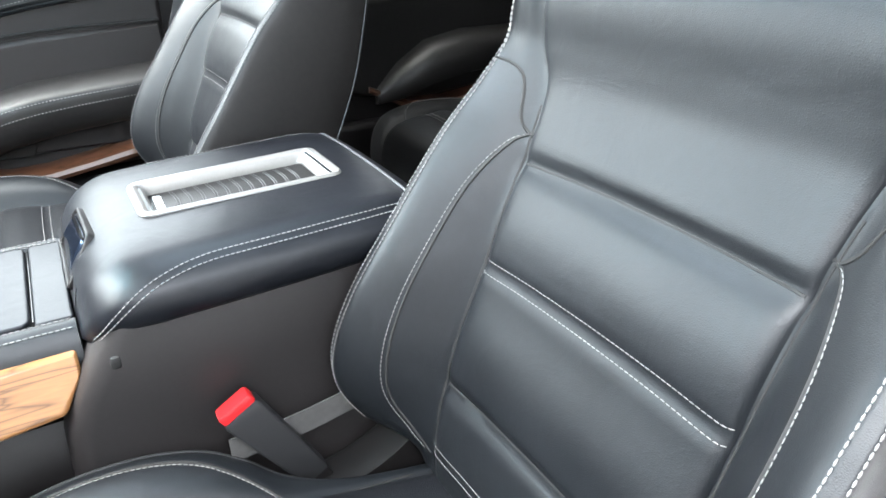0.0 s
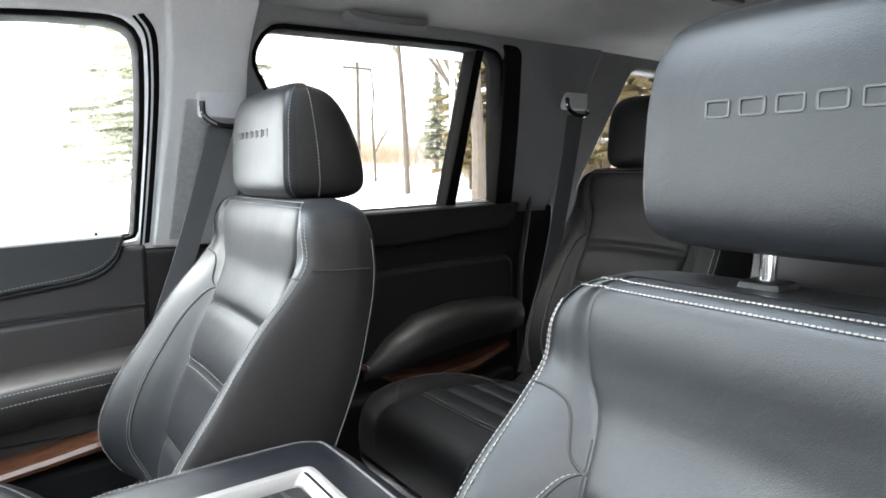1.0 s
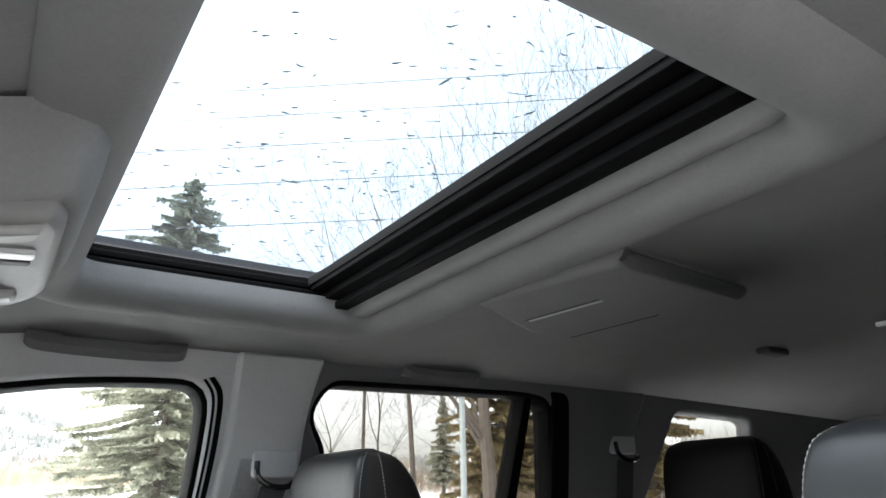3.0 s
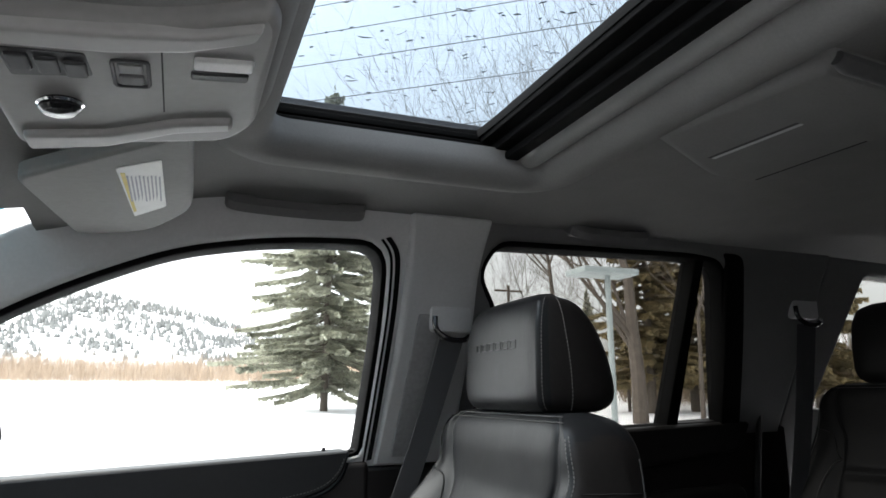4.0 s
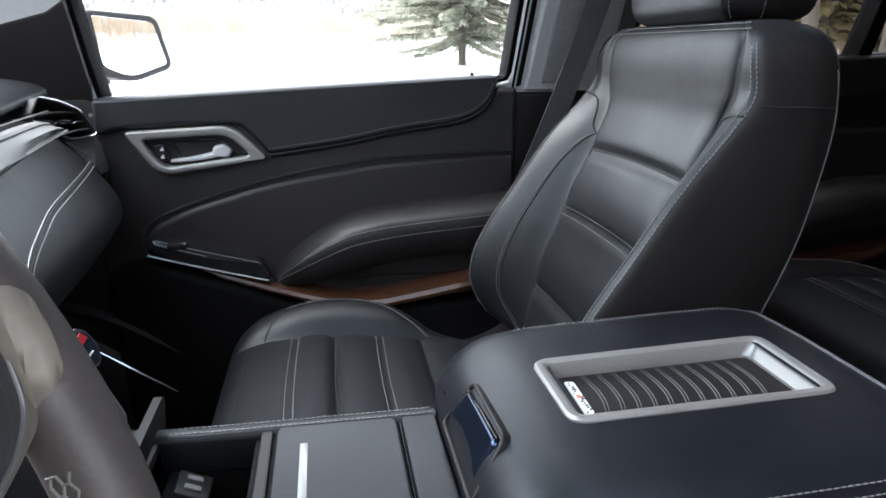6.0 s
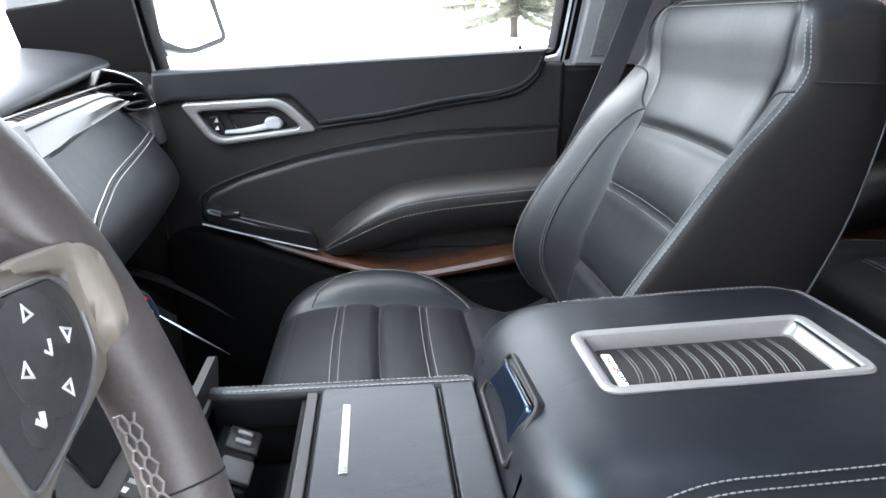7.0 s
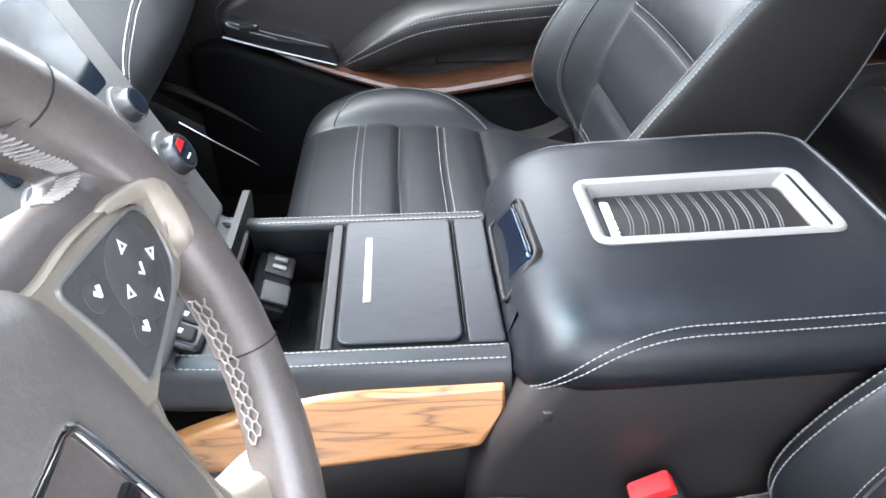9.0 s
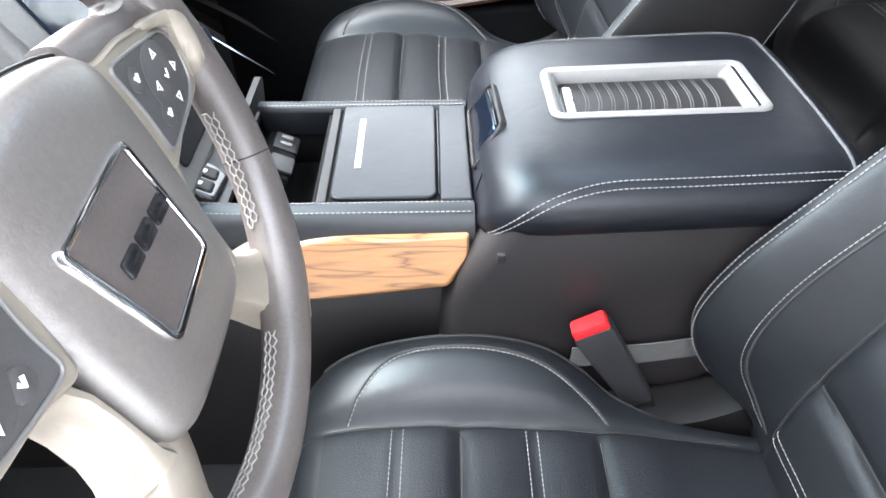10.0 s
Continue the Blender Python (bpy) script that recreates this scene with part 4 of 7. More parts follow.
    part("lock_switch", Geo().prism(round_poly([(-0.352, 1.258), (-0.333, 1.26), (-0.322, 1.228), (-0.338, 1.225)], 0.005, 3), 0.009, to, 0.003, 3, 0.0), GLOSS, d, "black lock switch")
    for z in (1.250, 1.236):
        part("switch_mark", Geo().prism([(-0.342, z - 0.003), (-0.334, z - 0.003), (-0.336, z + 0.005)], 0.0096, to, 0.0002, 1, 0.0085), WHITE_MARK, d)
    part("lock_pin", Geo().lathe([(0.005, 0.0), (0.005, 0.004), (0.0035, 0.006), (0.004, 0.018), (0.003, 0.022), (0.0, 0.023)], lambda u, v, k: (0.236 + u, 0.815 + v, 1.358 + k), 10), PLASTIC, d, "black lock pin")
    return d


front_door()


def rear_door():
    d = thing("rear_door", (0.95, 0.82, 0.62), "black rear passenger door with stitched cap and wood strip", "car door")

    def to(x, z, k):
        return (x, 0.80 - k, z)

    part("panel", Geo().prism([(0.515, 0.66), (1.43, 0.66), (1.43, 1.43), (0.515, 1.385)], 0.0, to, 0.012, 3, -0.07), PLASTIC, d)
    part("upper_pad", Geo().prism(round_poly([(0.52, 1.31), (0.90, 1.31), (1.26, 1.345), (1.30, 1.418), (0.52, 1.392)], 0.02, 3), 0.02, to, 0.012, 3, -0.02), LEATHER_SIDE, d, "black leather door cap")
    field = [(0.60, 1.23), (0.95, 1.26), (1.27, 1.27), (1.27, 1.02), (0.95, 0.99), (0.72, 1.02)]
    part("lower_field", Geo().prism(round_poly(field, 0.04, 4), 0.02, to, 0.014, 3, 0.0), LEATHER_SIDE, d)
    rows = []
    for x, zt, zb, km in ((0.80, 1.02, 0.99, 0.02), (0.86, 1.08, 1.0, 0.055), (0.94, 1.13, 1.03, 0.075), (1.05, 1.15, 1.05, 0.08), (1.2, 1.15, 1.06, 0.075), (1.27, 1.14, 1.07, 0.05)):
        h = zt - zb
        rows.append([to(x, z, 0.015 + k * km) for k, z in smooth([(0, zt + 0.01), (0.6, zt), (1, zt - 0.3 * h), (0.9, zb + 0.1 * h), (0, zb)], 3)])
    part("armrest", Geo().loft(rows), LEATHER_SIDE, d, "black padded armrest")
    rows = []
    for x, z, w, k in ((0.78, 1.03, 0.01, 0.03), (0.88, 0.985, 0.016, 0.05), (1.0, 0.97, 0.018, 0.055), (1.12, 0.985, 0.018, 0.055), (1.24, 1.02, 0.014, 0.04)):
        rows.append([to(x, z + a * w, k * b) for a, b in ((1.0, 0.0), (0.7, 0.9), (0.0, 1.05), (-0.7, 0.9), (-0.8, 0.0))])
    part("wood_strip", Geo().loft(rows), WOOD_DARK, d, "dark brown wood strip")
    part("map_pocket", Geo().prism(round_poly([(0.62, 0.95), (0.86, 0.95), (1.0, 0.93), (1.26, 0.96), (1.26, 0.68), (0.62, 0.68)], 0.02, 3), 0.04, to, 0.014, 3, 0.0), PLASTIC, d)
    part("edge_seal", Geo().tube(smooth([(1.305, 0.79, 0.9), (1.30, 0.79, 1.2), (1.325, 0.785, 1.43), (1.22, 0.70, 1.62)], 6), 0.008, 8), RUBBER, d)
    return d


rear_door()

# kick panel with its bright trim line in the passenger footwell
kick = thing("kick_panel", (-0.42, 0.76, 0.62), "black footwell kick panel with a bright trim line", "kick panel")
part("body", Geo().loft([[(x, y, z + dz) for y, dz in ((0.80, 0.02), (0.77, 0.012), (0.757, -0.01), (0.757, -0.20), (0.80, -0.20))] for x, z in ((-0.60, 0.955), (-0.50, 0.892), (-0.35, 0.785), (-0.25, 0.74))]), PLASTIC, kick)
part("trim_line", Geo().tube([(-0.495, 0.757, 0.888), (-0.42, 0.755, 0.834), (-0.352, 0.757, 0.785)], [0.0015, 0.003, 0.0025], 6), CHROME, kick, "bright metal trim line")
part("ridge", Geo().tube(smooth([(-0.56, 0.765, 0.975), (-0.46, 0.76, 0.945), (-0.33, 0.765, 0.86)], 6), 0.010, 8), PLASTIC, kick)


# ---- seats ----
BACK = [  # z, bolster front, insert front, rear, half width, half insert
    (0.86, 0.300, 0.285, 0.360, 0.195, 0.150),
    (0.91, 0.285, 0.284, 0.378, 0.225, 0.155),
    (0.95, 0.238, 0.286, 0.395, 0.243, 0.156),
    (1.02, 0.207, 0.297, 0.424, 0.250, 0.156),
    (1.10, 0.228, 0.322, 0.459, 0.250, 0.156),
    (1.20, 0.292, 0.362, 0.502, 0.247, 0.156),
    (1.28, 0.347, 0.396, 0.525, 0.243, 0.158),
    (1.335, 0.394, 0.419, 0.538, 0.238, 0.165),
    (1.37, 0.418, 0.424, 0.541, 0.234, 0.178),
    (1.41, 0.420, 0.425, 0.540, 0.226, 0.182),
    (1.435, 0.426, 0.430, 0.535, 0.212, 0.180),
    (1.448, 0.435, 0.438, 0.527, 0.194, 0.168),
    (1.456, 0.450, 0.450, 0.512, 0.168, 0.148),
]
BOLSTER = {"back": 1.0, "cushion": 1.0}  # how far the bolsters stand proud
SEAT_Y = 0.43


def bell(a, w):
    return math.exp(-((a / w) ** 2))


def back_half(z, side=1):
    """Half a level cut of the backrest, (x, y) from the middle of the front round to the middle of the rear."""
    xf, xc, xr, hw, hi = lerp_table(BACK, z)
    b, w = (xc - xf) * BOLSTER["back"], hw - hi
    xf = xc - b
    pts = [(xc, 0), (xc, hi * 0.5), (xc, hi - 0.014), (xc + 0.005, hi), (xc - 0.45 * b, hi + 0.36 * w), (xf + 0.003, hi + 0.74 * w), (xf + 0.0005, hw - 0.008), (xf + 0.014, hw), ((xf + xr) / 2, hw + 0.003), (xr - 0.03, hw), (xr - 0.006, hw - 0.018), (xr + 0.004, hw * 0.5), (xr + 0.006, 0)]
    out = []
    for x, y in smooth(pts, 4):
        if y < hi + 0.004 and x < (xf + xr) / 2 + 0.02 and z < 1.34:
            k = min(1.0, (hi + 0.004 - y) / 0.02)
            zz = z + 0.004 * (y / hi) ** 2
            x += k * (0.008 * bell(zz - 1.265, 0.009) + 0.008 * bell(zz - 1.03, 0.009) + 0.004 * bell(zz - 1.1655, 0.007) - 0.007 * bell(zz - 1.21, 0.04) - 0.006 * bell(zz - 1.085, 0.04) - 0.004 * bell(zz - 0.97, 0.04))
        out.append((x, y))
    return out


def back_front(y, z):
    """The front of the backrest at a place across and up."""
    h = back_half(z)
    h = h[: max(range(len(h)), key=lambda i: h[i][1]) + 1]
    a = abs(y)
    for (x0, y0), (x1, y1) in zip(h, h[1:]):
        if y0 <= a <= y1:
            return x0 + (x1 - x0) * (a - y0) / max(1e-9, y1 - y0)
    return h[-1][0]


CUSH = [  # x, insert top, bolster top, half width, underside, half insert
    (-0.240, 0.850, 0.850, 0.205, 0.815, 0.150),
    (-0.232, 0.895, 0.893, 0.232, 0.800, 0.160),
    (-0.212, 0.930, 0.934, 0.250, 0.790, 0.165),
    (-0.17, 0.949, 0.966, 0.262, 0.785, 0.165),
    (-0.10, 0.956, 0.986, 0.268, 0.785, 0.165),
    (-0.02, 0.952, 0.988, 0.270, 0.785, 0.165),
    (0.05, 0.945, 0.974, 0.264, 0.785, 0.165),
    (0.095, 0.939, 0.951, 0.250, 0.785, 0.165),
    (0.13, 0.934, 0.928, 0.230, 0.785, 0.165),
    (0.19, 0.922, 0.912, 0.205, 0.785, 0.163),
    (0.25, 0.910, 0.900, 0.195, 0.785, 0.160),
    (0.32, 0.895, 0.888, 0.190, 0.785, 0.155),
]


def cush_half(x):
    zc, zb, hw, zu, hi = lerp_table(CUSH, x)
    b, w = (zb - zc) * BOLSTER["cushion"], hw - hi
    zb = zc + b
    pts = [(0, zc), (hi * 0.5, zc), (hi - 0.012, zc - 0.001), (hi, zc - 0.009), (hi + 0.24 * w, zc + 0.62 * b), (hi + 0.60 * w, zb), (hw - 0.012, zb - 0.008), (hw, zb - 0.03), (hw - 0.006, (zb + zu) / 2), (hw - 0.03, zu), (0, zu)]
    out = []
    for y, z in smooth(pts, 4):
        if y < hi + 0.004 and z > (zc + zu) / 2:
            k = min(1.0, (hi + 0.004 - y) / 0.02)
            z -= k * (0.009 * bell(x + 0.048, 0.007) + 0.008 * bell(x - 0.101, 0.007) + 0.003 * bell(x + 0.112, 0.006) + 0.003 * bell(x - 0.028, 0.006) - 0.005 * bell(x + 0.08, 0.03) - 0.005 * bell(x + 0.01, 0.03) - 0.005 * bell(x - 0.06, 0.025) - 0.005 * bell(x - 0.15, 0.035))
        out.append((y, z))
    return out


def cush_top(x, y):
    h = cush_half(x)
    h = h[: max(range(len(h)), key=lambda i: h[i][0]) + 1]
    a = abs(y)
    for (y0, z0), (y1, z1) in zip(h, h[1:]):
        if y0 <= a <= y1:
            return z0 + (z1 - z0) * (a - y0) / max(1e-9, y1 - y0)
    return h[-1][1]


def whole(half):
    """A half cut and its mirror image."""
    return half + [(a, -b) for a, b in half[-2:0:-1]]


def head_ring(z, xf, xb, hw):
    """A level cut of the headrest: a gently bowed front, a firm stitched corner and a rounded rear."""
    pts = [(xf, 0), (xf + 0.0015, hw * 0.6), (xf + 0.005, hw * 0.92), (xf + 0.014, hw), ((xf + xb) / 2, hw + 0.003), (xb - 0.028, hw - 0.004), (xb - 0.007, hw * 0.84), (xb, hw * 0.4), (xb, 0)]
    return smooth(pts, 4)


HEAD = [(1.452, 0.462, 0.530, 0.094), (1.456, 0.446, 0.556, 0.112), (1.465, 0.434, 0.574, 0.122), (1.484, 0.428, 0.581, 0.127), (1.53, 0.428, 0.573, 0.128), (1.575, 0.430, 0.556, 0.126), (1.605, 0.436, 0.538, 0.121), (1.622, 0.445, 0.520, 0.112), (1.632, 0.461, 0.497, 0.092)]


def seat(loc, leather, insert, side_mat, emblem, label, group):
    s = thing("car_seat", loc, label, "car seat", group)
    ox, oy, oz = loc[0], loc[1], loc[2] - 0.62
    here = lambda x, y, z: (x + ox, y + oy, z + oz)
    # backrest, in one closed skin
    zs = [0.86 + (1.456 - 0.86) * k / 92 for k in range(93)]
    back = part("backrest", Geo().loft([[here(x, y, z) for x, y in whole(back_half(z))] for z in zs]), leather, s, "", 50)
    cz = [-0.24 + 0.56 * k / 90 for k in range(91)]
    cush = part("cushion", Geo().loft([[here(x, y, z) for y, z in [(a, b) for a, b in cush_half(x)] + [(-a, b) for a, b in cush_half(x)[-2:0:-1]]] for x in cz]), leather, s, "", 50)

    # plain dark flanks outside the stitched edge, and a perforated middle
    back.data.materials.append(side_mat)
    for p in back.data.polygons:
        if p.normal.y * p.center.y > 0.16 and abs(p.center.y) > 0.22 or p.normal.x > 0.3:
            p.material_index = 1
    cush.data.materials.append(insert)
    cush.data.materials.append(side_mat)
    for p in cush.data.polygons:
        cy = abs(p.center.y)
        if p.normal.z > 0.3 and cy < 0.163 and p.center.x > -0.19:
            p.material_index = 1
        elif p.normal.y * p.center.y > 0.17 and cy > 0.23:
            p.material_index = 2

    def on_back(pts, lift=0.0012):
        return [here(back_front(y, z) - lift, y, z) for y, z in pts]

    def on_cush(pts, lift=0.0012):
        return [here(x, y, cush_top(x, y) + lift) for x, y in pts]

    dense = lambda pts: smooth(pts, 12)
    # cross seams
    for zz in (1.265, 1.030):
        part("seam", Geo().tube(on_back(dense([(-0.15, zz - 0.004), (-0.08, zz - 0.001), (0, zz), (0.08, zz - 0.001), (0.15, zz - 0.004)]), 0.0), 0.0016, 5), SEAM, back)
    for zz in (1.159, 1.172, 0.943, 0.955):
        part("stitching", stitches(on_back(dense([(-0.15, zz - 0.004), (-0.08, zz - 0.001), (0, zz), (0.08, zz - 0.001), (0.15, zz - 0.004)])), 0.0048, 0.0013, 0.0006), THREAD, back)
    for sg in (1, -1):
        # seam between insert and bolster, stitched bolster arc, double stitched outer edge
        part("seam", Geo().tube(on_back([(sg * lerp_table(BACK, z)[4], z) for z in [0.93 + 0.012 * k for k in range(33)]], -0.0005), 0.0016, 5), SEAM, back)
        arc = dense([(sg * 0.158, 1.288), (sg * 0.175, 1.278), (sg * 0.192, 1.232), (sg * 0.199, 1.155), (sg * 0.200, 1.07), (sg * 0.195, 1.0), (sg * 0.180, 0.955), (sg * 0.166, 0.925)])
        part("stitching", stitches(on_back(arc), 0.0046, 0.0012, 0.0006), THREAD, back)
        part("piping", Geo().tube(on_back([(y - sg * 0.003, z) for y, z in arc], 0.0), 0.0018, 5), SEAM, back)
        for q in (22, 26):
            pts = []
            for k in range(70):
                z = 0.95 + (1.43 - 0.95) * k / 69
                h = back_half(z)
                p, before, after = Vector(h[q]), Vector(h[q - 1]), Vector(h[q + 1])
                nrm = Vector(((after - before).y, -(after - before).x)).normalized()
                pts.append(here(p.x - abs(nrm.x) * 0.0010, sg * (p.y + abs(nrm.y) * 0.0010), z))
            part("stitching", stitches(pts, 0.0046, 0.0015, 0.0009), THREAD, back)
        pts = []
        for k in range(70):
            z = 0.95 + (1.40 - 0.95) * k / 69
            h = back_half(z)
            pts.append(here(h[38][0], sg * (h[38][1] + 0.0006), z))
        part("piping", Geo().tube(pts, 0.0014, 5), PIPING, back)
    for sg in (1, -1):
        # seam across the flank at shoulder height
        h = back_half(1.362)[28:44]
        part("flank_seam", Geo().tube([here(x, sg * (y + 0.0004), 1.362 - 0.006 * k / len(h)) for k, (x, y) in enumerate(h)], 0.0009, 5), SEAM, back)
    part("notch_seam", Geo().tube(on_back(dense([(-0.232, 1.352), (-0.19, 1.342), (-0.172, 1.30), (-0.157, 1.285)]), 0.0), 0.0018, 5), SEAM, back)
    part("notch_seam", Geo().tube(on_back(dense([(0.232, 1.352), (0.19, 1.342), (0.172, 1.30), (0.157, 1.285)]), 0.0), 0.0018, 5), SEAM, back)
    for zz, dx in ((1.4445, 0.0), (1.4515, 0.002)):
        h = [(x, y) for x, y in back_half(zz)[:26]]
        line = [here(x - 0.0012, -y, zz + 0.001) for x, y in h[::-1]] + [here(x - 0.0012, y, zz + 0.001) for x, y in h[1:]]
        part("stitching", stitches(line, 0.0036, 0.0012, 0.0010), THREAD, back)
    # cushion seams
    for xx in (-0.046, 0.103):
        part("seam", Geo().tube(on_cush(dense([(xx, -0.15), (xx - 0.004, 0), (xx, 0.15)]), 0.0), 0.0016, 5), SEAM, cush)
    for xx in (-0.118, -0.106, 0.022, 0.034):
        part("stitching", stitches(on_cush(dense([(xx, -0.16), (xx - 0.003, 0), (xx, 0.16)])), 0.0046, 0.0012, 0.0007), THREAD, cush)
    for sg in (1, -1):
        part("seam", Geo().tube(on_cush([(-0.215 + 0.0145 * k, sg * 0.165) for k in range(34)], -0.0005), 0.0016, 5), SEAM, cush)
        arc = dense([(-0.166, sg * 0.168), (-0.150, sg * 0.196), (-0.128, sg * 0.220), (-0.095, sg * 0.233), (-0.03, sg * 0.235), (0.03, sg * 0.226), (0.07, sg * 0.207), (0.100, sg * 0.184), (0.116, sg * 0.169)])
        part("stitching", stitches(on_cush(arc), 0.0046, 0.0012, 0.00065), THREAD, cush)
        part("piping", Geo().tube(on_cush([(x, y + sg * 0.004) for x, y in arc], 0.0), 0.002, 5), SEAM, cush)
        edge = []
        for k in range(50):
            x = -0.20 + 0.42 * k / 49
            h = cush_half(x)
            edge.append(here(x, sg * (h[25][0] + 0.0006), h[25][1] + 0.0006))
        part("piping", Geo().tube(edge, 0.0018, 5), PIPING, cush)
    # headrest
    zs = [1.452 + (1.632 - 1.452) * k / 44 for k in range(45)]
    head = part("headrest", Geo().loft([[here(x, y, z) for x, y in whole(head_ring(z, *lerp_table(HEAD, z)))] for z in zs]), side_mat, s, "", 55)
    rows = []
    for k in range(30):
        z = 1.4575 + (1.6285 - 1.4575) * k / 29
        h = head_ring(z, *lerp_table(HEAD, z))[:14]
        rows.append([here(x - 0.0012, -y, z) for x, y in h[::-1]] + [here(x - 0.0012, y, z) for x, y in h[1:]])
    front = Geo().loft(rows, False)
    part("face", front, leather, head, "smooth leather headrest face", 60)
    for sg in (1, -1):
        for i, lift in ((12, 0.002), (15, 0.0008)):
            pts = []
            for k in range(30):
                z = 1.459 + (1.627 - 1.459) * k / 29
                h = head_ring(z, *lerp_table(HEAD, z))[i]
                pts.append(here(h[0] - lift, sg * (h[1] + 0.001), z))
            part("stitching", stitches(pts, 0.0046, 0.0012, 0.0008), THREAD, head)
    if emblem:
        for k in range(6):
            y = 0.0625 - 0.025 * k
            o = ccw(round_poly([(y - 0.0095, 1.550), (y + 0.0095, 1.550), (y + 0.0095, 1.563), (y - 0.0095, 1.563)], 0.003, 3))
            part("emblem_bar", Geo().ring(o, inset(o, 0.0018), 0.0006, lambda u, v, d: here(0.4272 + 0.0015 * (u / 0.077) ** 2 - d, u, v), 0.0003, 1, -0.002), EMBOSS if oy > 0 else leather, head)
    for y in (-0.065, 0.065):
        part("post", Geo().tube([here(0.490, y, 1.38), here(0.490, y, 1.56)], 0.0065, 12), CHROME, s, "chrome headrest post")
        part("post_collar", Geo().box(here(0.490, y, 1.456), (0.03, 0.036, 0.012), 0.005), PLASTIC, s)
    # plinth and hinge shields
    part("base", Geo().box(here(0.03, 0, 0.70), (0.44, 0.44, 0.18), 0.03), PLASTIC, s, "black seat base")
    for sg in (1, -1):
        o = round_poly([(-0.18, 0.72), (0.36, 0.72), (0.40, 0.90), (0.33, 0.955), (0.24, 0.89), (-0.18, 0.84)], [0.03, 0.03, 0.03, 0.03, 0.05, 0.03], 4)
        part("side_shield", Geo().prism(o, 0.262, lambda u, v, d: here(u, sg * d, v), 0.01, 3, 0.20), PLASTIC, s, "black plastic hinge shield")
    return s


front_seat = seat((0, SEAT_Y, 0.62), LEATHER, PERF, LEATHER_SIDE, True, "black leather bucket seat with pale double stitching, bolsters and headrest", "front seats")
driver_seat = copy_thing(front_seat, pose(0.077, -0.425, 0.57))
driver_seat["label"] = "black leather driver seat with pale double stitching and raised headrest"
for o in driver_seat.children:
    if o.name.startswith("headrest"):
        o.location.y -= 0.006
        o.location.z += 0.033
        o.scale.y = 1.07
    if o.name.startswith("post"):
        o.location.y -= 0.012
BOLSTER.update(back=0.3, cushion=0.3)
rear_seat = seat((0.955, SEAT_Y, 0.67), REAR_LEATHER, PERF, REAR_LEATHER, False, "black leather second row seat with headrest", "second row seats")
copy_thing(rear_seat, pose(0.955, -SEAT_Y, 0.67))


BUCKLE = mat("dark_grey_buckle", (0.014, 0.014, 0.015), 0.5, var=0.12, scale=30, bump=0.3, bump_scale=700)


def buckle(p, top):
    """A belt buckle on its stalk, leaning forward."""
    b = thing("seat_belt_buckle", p, "dark grey seat belt buckle with red release button beside the console", "seat belt buckle", "buckles")
    a, t = Vector(p), Vector(top)
    d = (t - a).normalized()
    side = Vector((0, 1, 0))
    nrm = d.cross(side).normalized()

    def block(s0, s1, w0, w1, k0, k1, bev):
        rows = []
        for s, w, k in ((s0, w0 * 0.9, k0 * 0.9), (s0 + bev, w0, k0), (s1 - bev, w1, k1), (s1, w1 * 0.92, k1 * 0.9)):
            o = round_poly([(-w, -k), (w, -k), (w, k), (-w, k)], min(w, k) * 0.35, 3)
            rows.append([a + d * s + nrm * u + side * v for u, v in o])
        return Geo().loft(rows)

    l = (t - a).length
    part("stalk", block(0.0, l * 0.52, 0.013, 0.013, 0.005, 0.006, 0.004), PLASTIC, b)
    part("housing", block(l * 0.30, l * 0.95, 0.017, 0.0225, 0.009, 0.0115, 0.006), BUCKLE, b)
    part("release_button", block(l * 0.92, l * 1.0, 0.0205, 0.0205, 0.0098, 0.0098, 0.003), RED, b, "red release button")
    return b


buckle((0.282, -0.192, 0.785), (0.168, -0.186, 0.975))
buckle((0.20, 0.175, 0.84), (0.10, 0.178, 0.985))
low_belt = [(0.16, -0.176, 0.905), (0.24, -0.172, 0.905), (0.33, -0.168, 0.915)]
rows = [[Vector(p) + Vector((0, 0, -0.016)), Vector(p) + Vector((0, -0.002, -0.016)), Vector(p) + Vector((0, -0.002, 0.016)), Vector(p) + Vector((0, 0, 0.016))] for p in smooth(low_belt, 6)]
tagged(part("anchor_strap", Geo().loft(rows), mat("pale_strap", (0.07, 0.068, 0.066), 0.7, bump=0.4, bump_kind="weave")), "pale grey anchor strap behind the buckle", "strap")


# ---- centre console ----
LID = [  # x, half width, top, bottom
    (0.050, 0.122, 1.072, 1.052),
    (0.054, 0.140, 1.094, 1.054),
    (0.064, 0.154, 1.112, 1.058),
    (0.082, 0.166, 1.128, 1.066),
    (0.110, 0.173, 1.139, 1.070),
    (0.150, 0.176, 1.1425, 1.074),
    (0.250, 0.177, 1.146, 1.079),
    (0.345, 0.177, 1.1495, 1.084),
    (0.400, 0.174, 1.149, 1.086),
    (0.432, 0.166, 1.137, 1.086),
    (0.448, 0.150, 1.118, 1.088),
    (0.452, 0.125, 1.102, 1.090),
]
LID_Y = 0.005
TRAY = (0.146, 0.352, -0.044, 0.054)


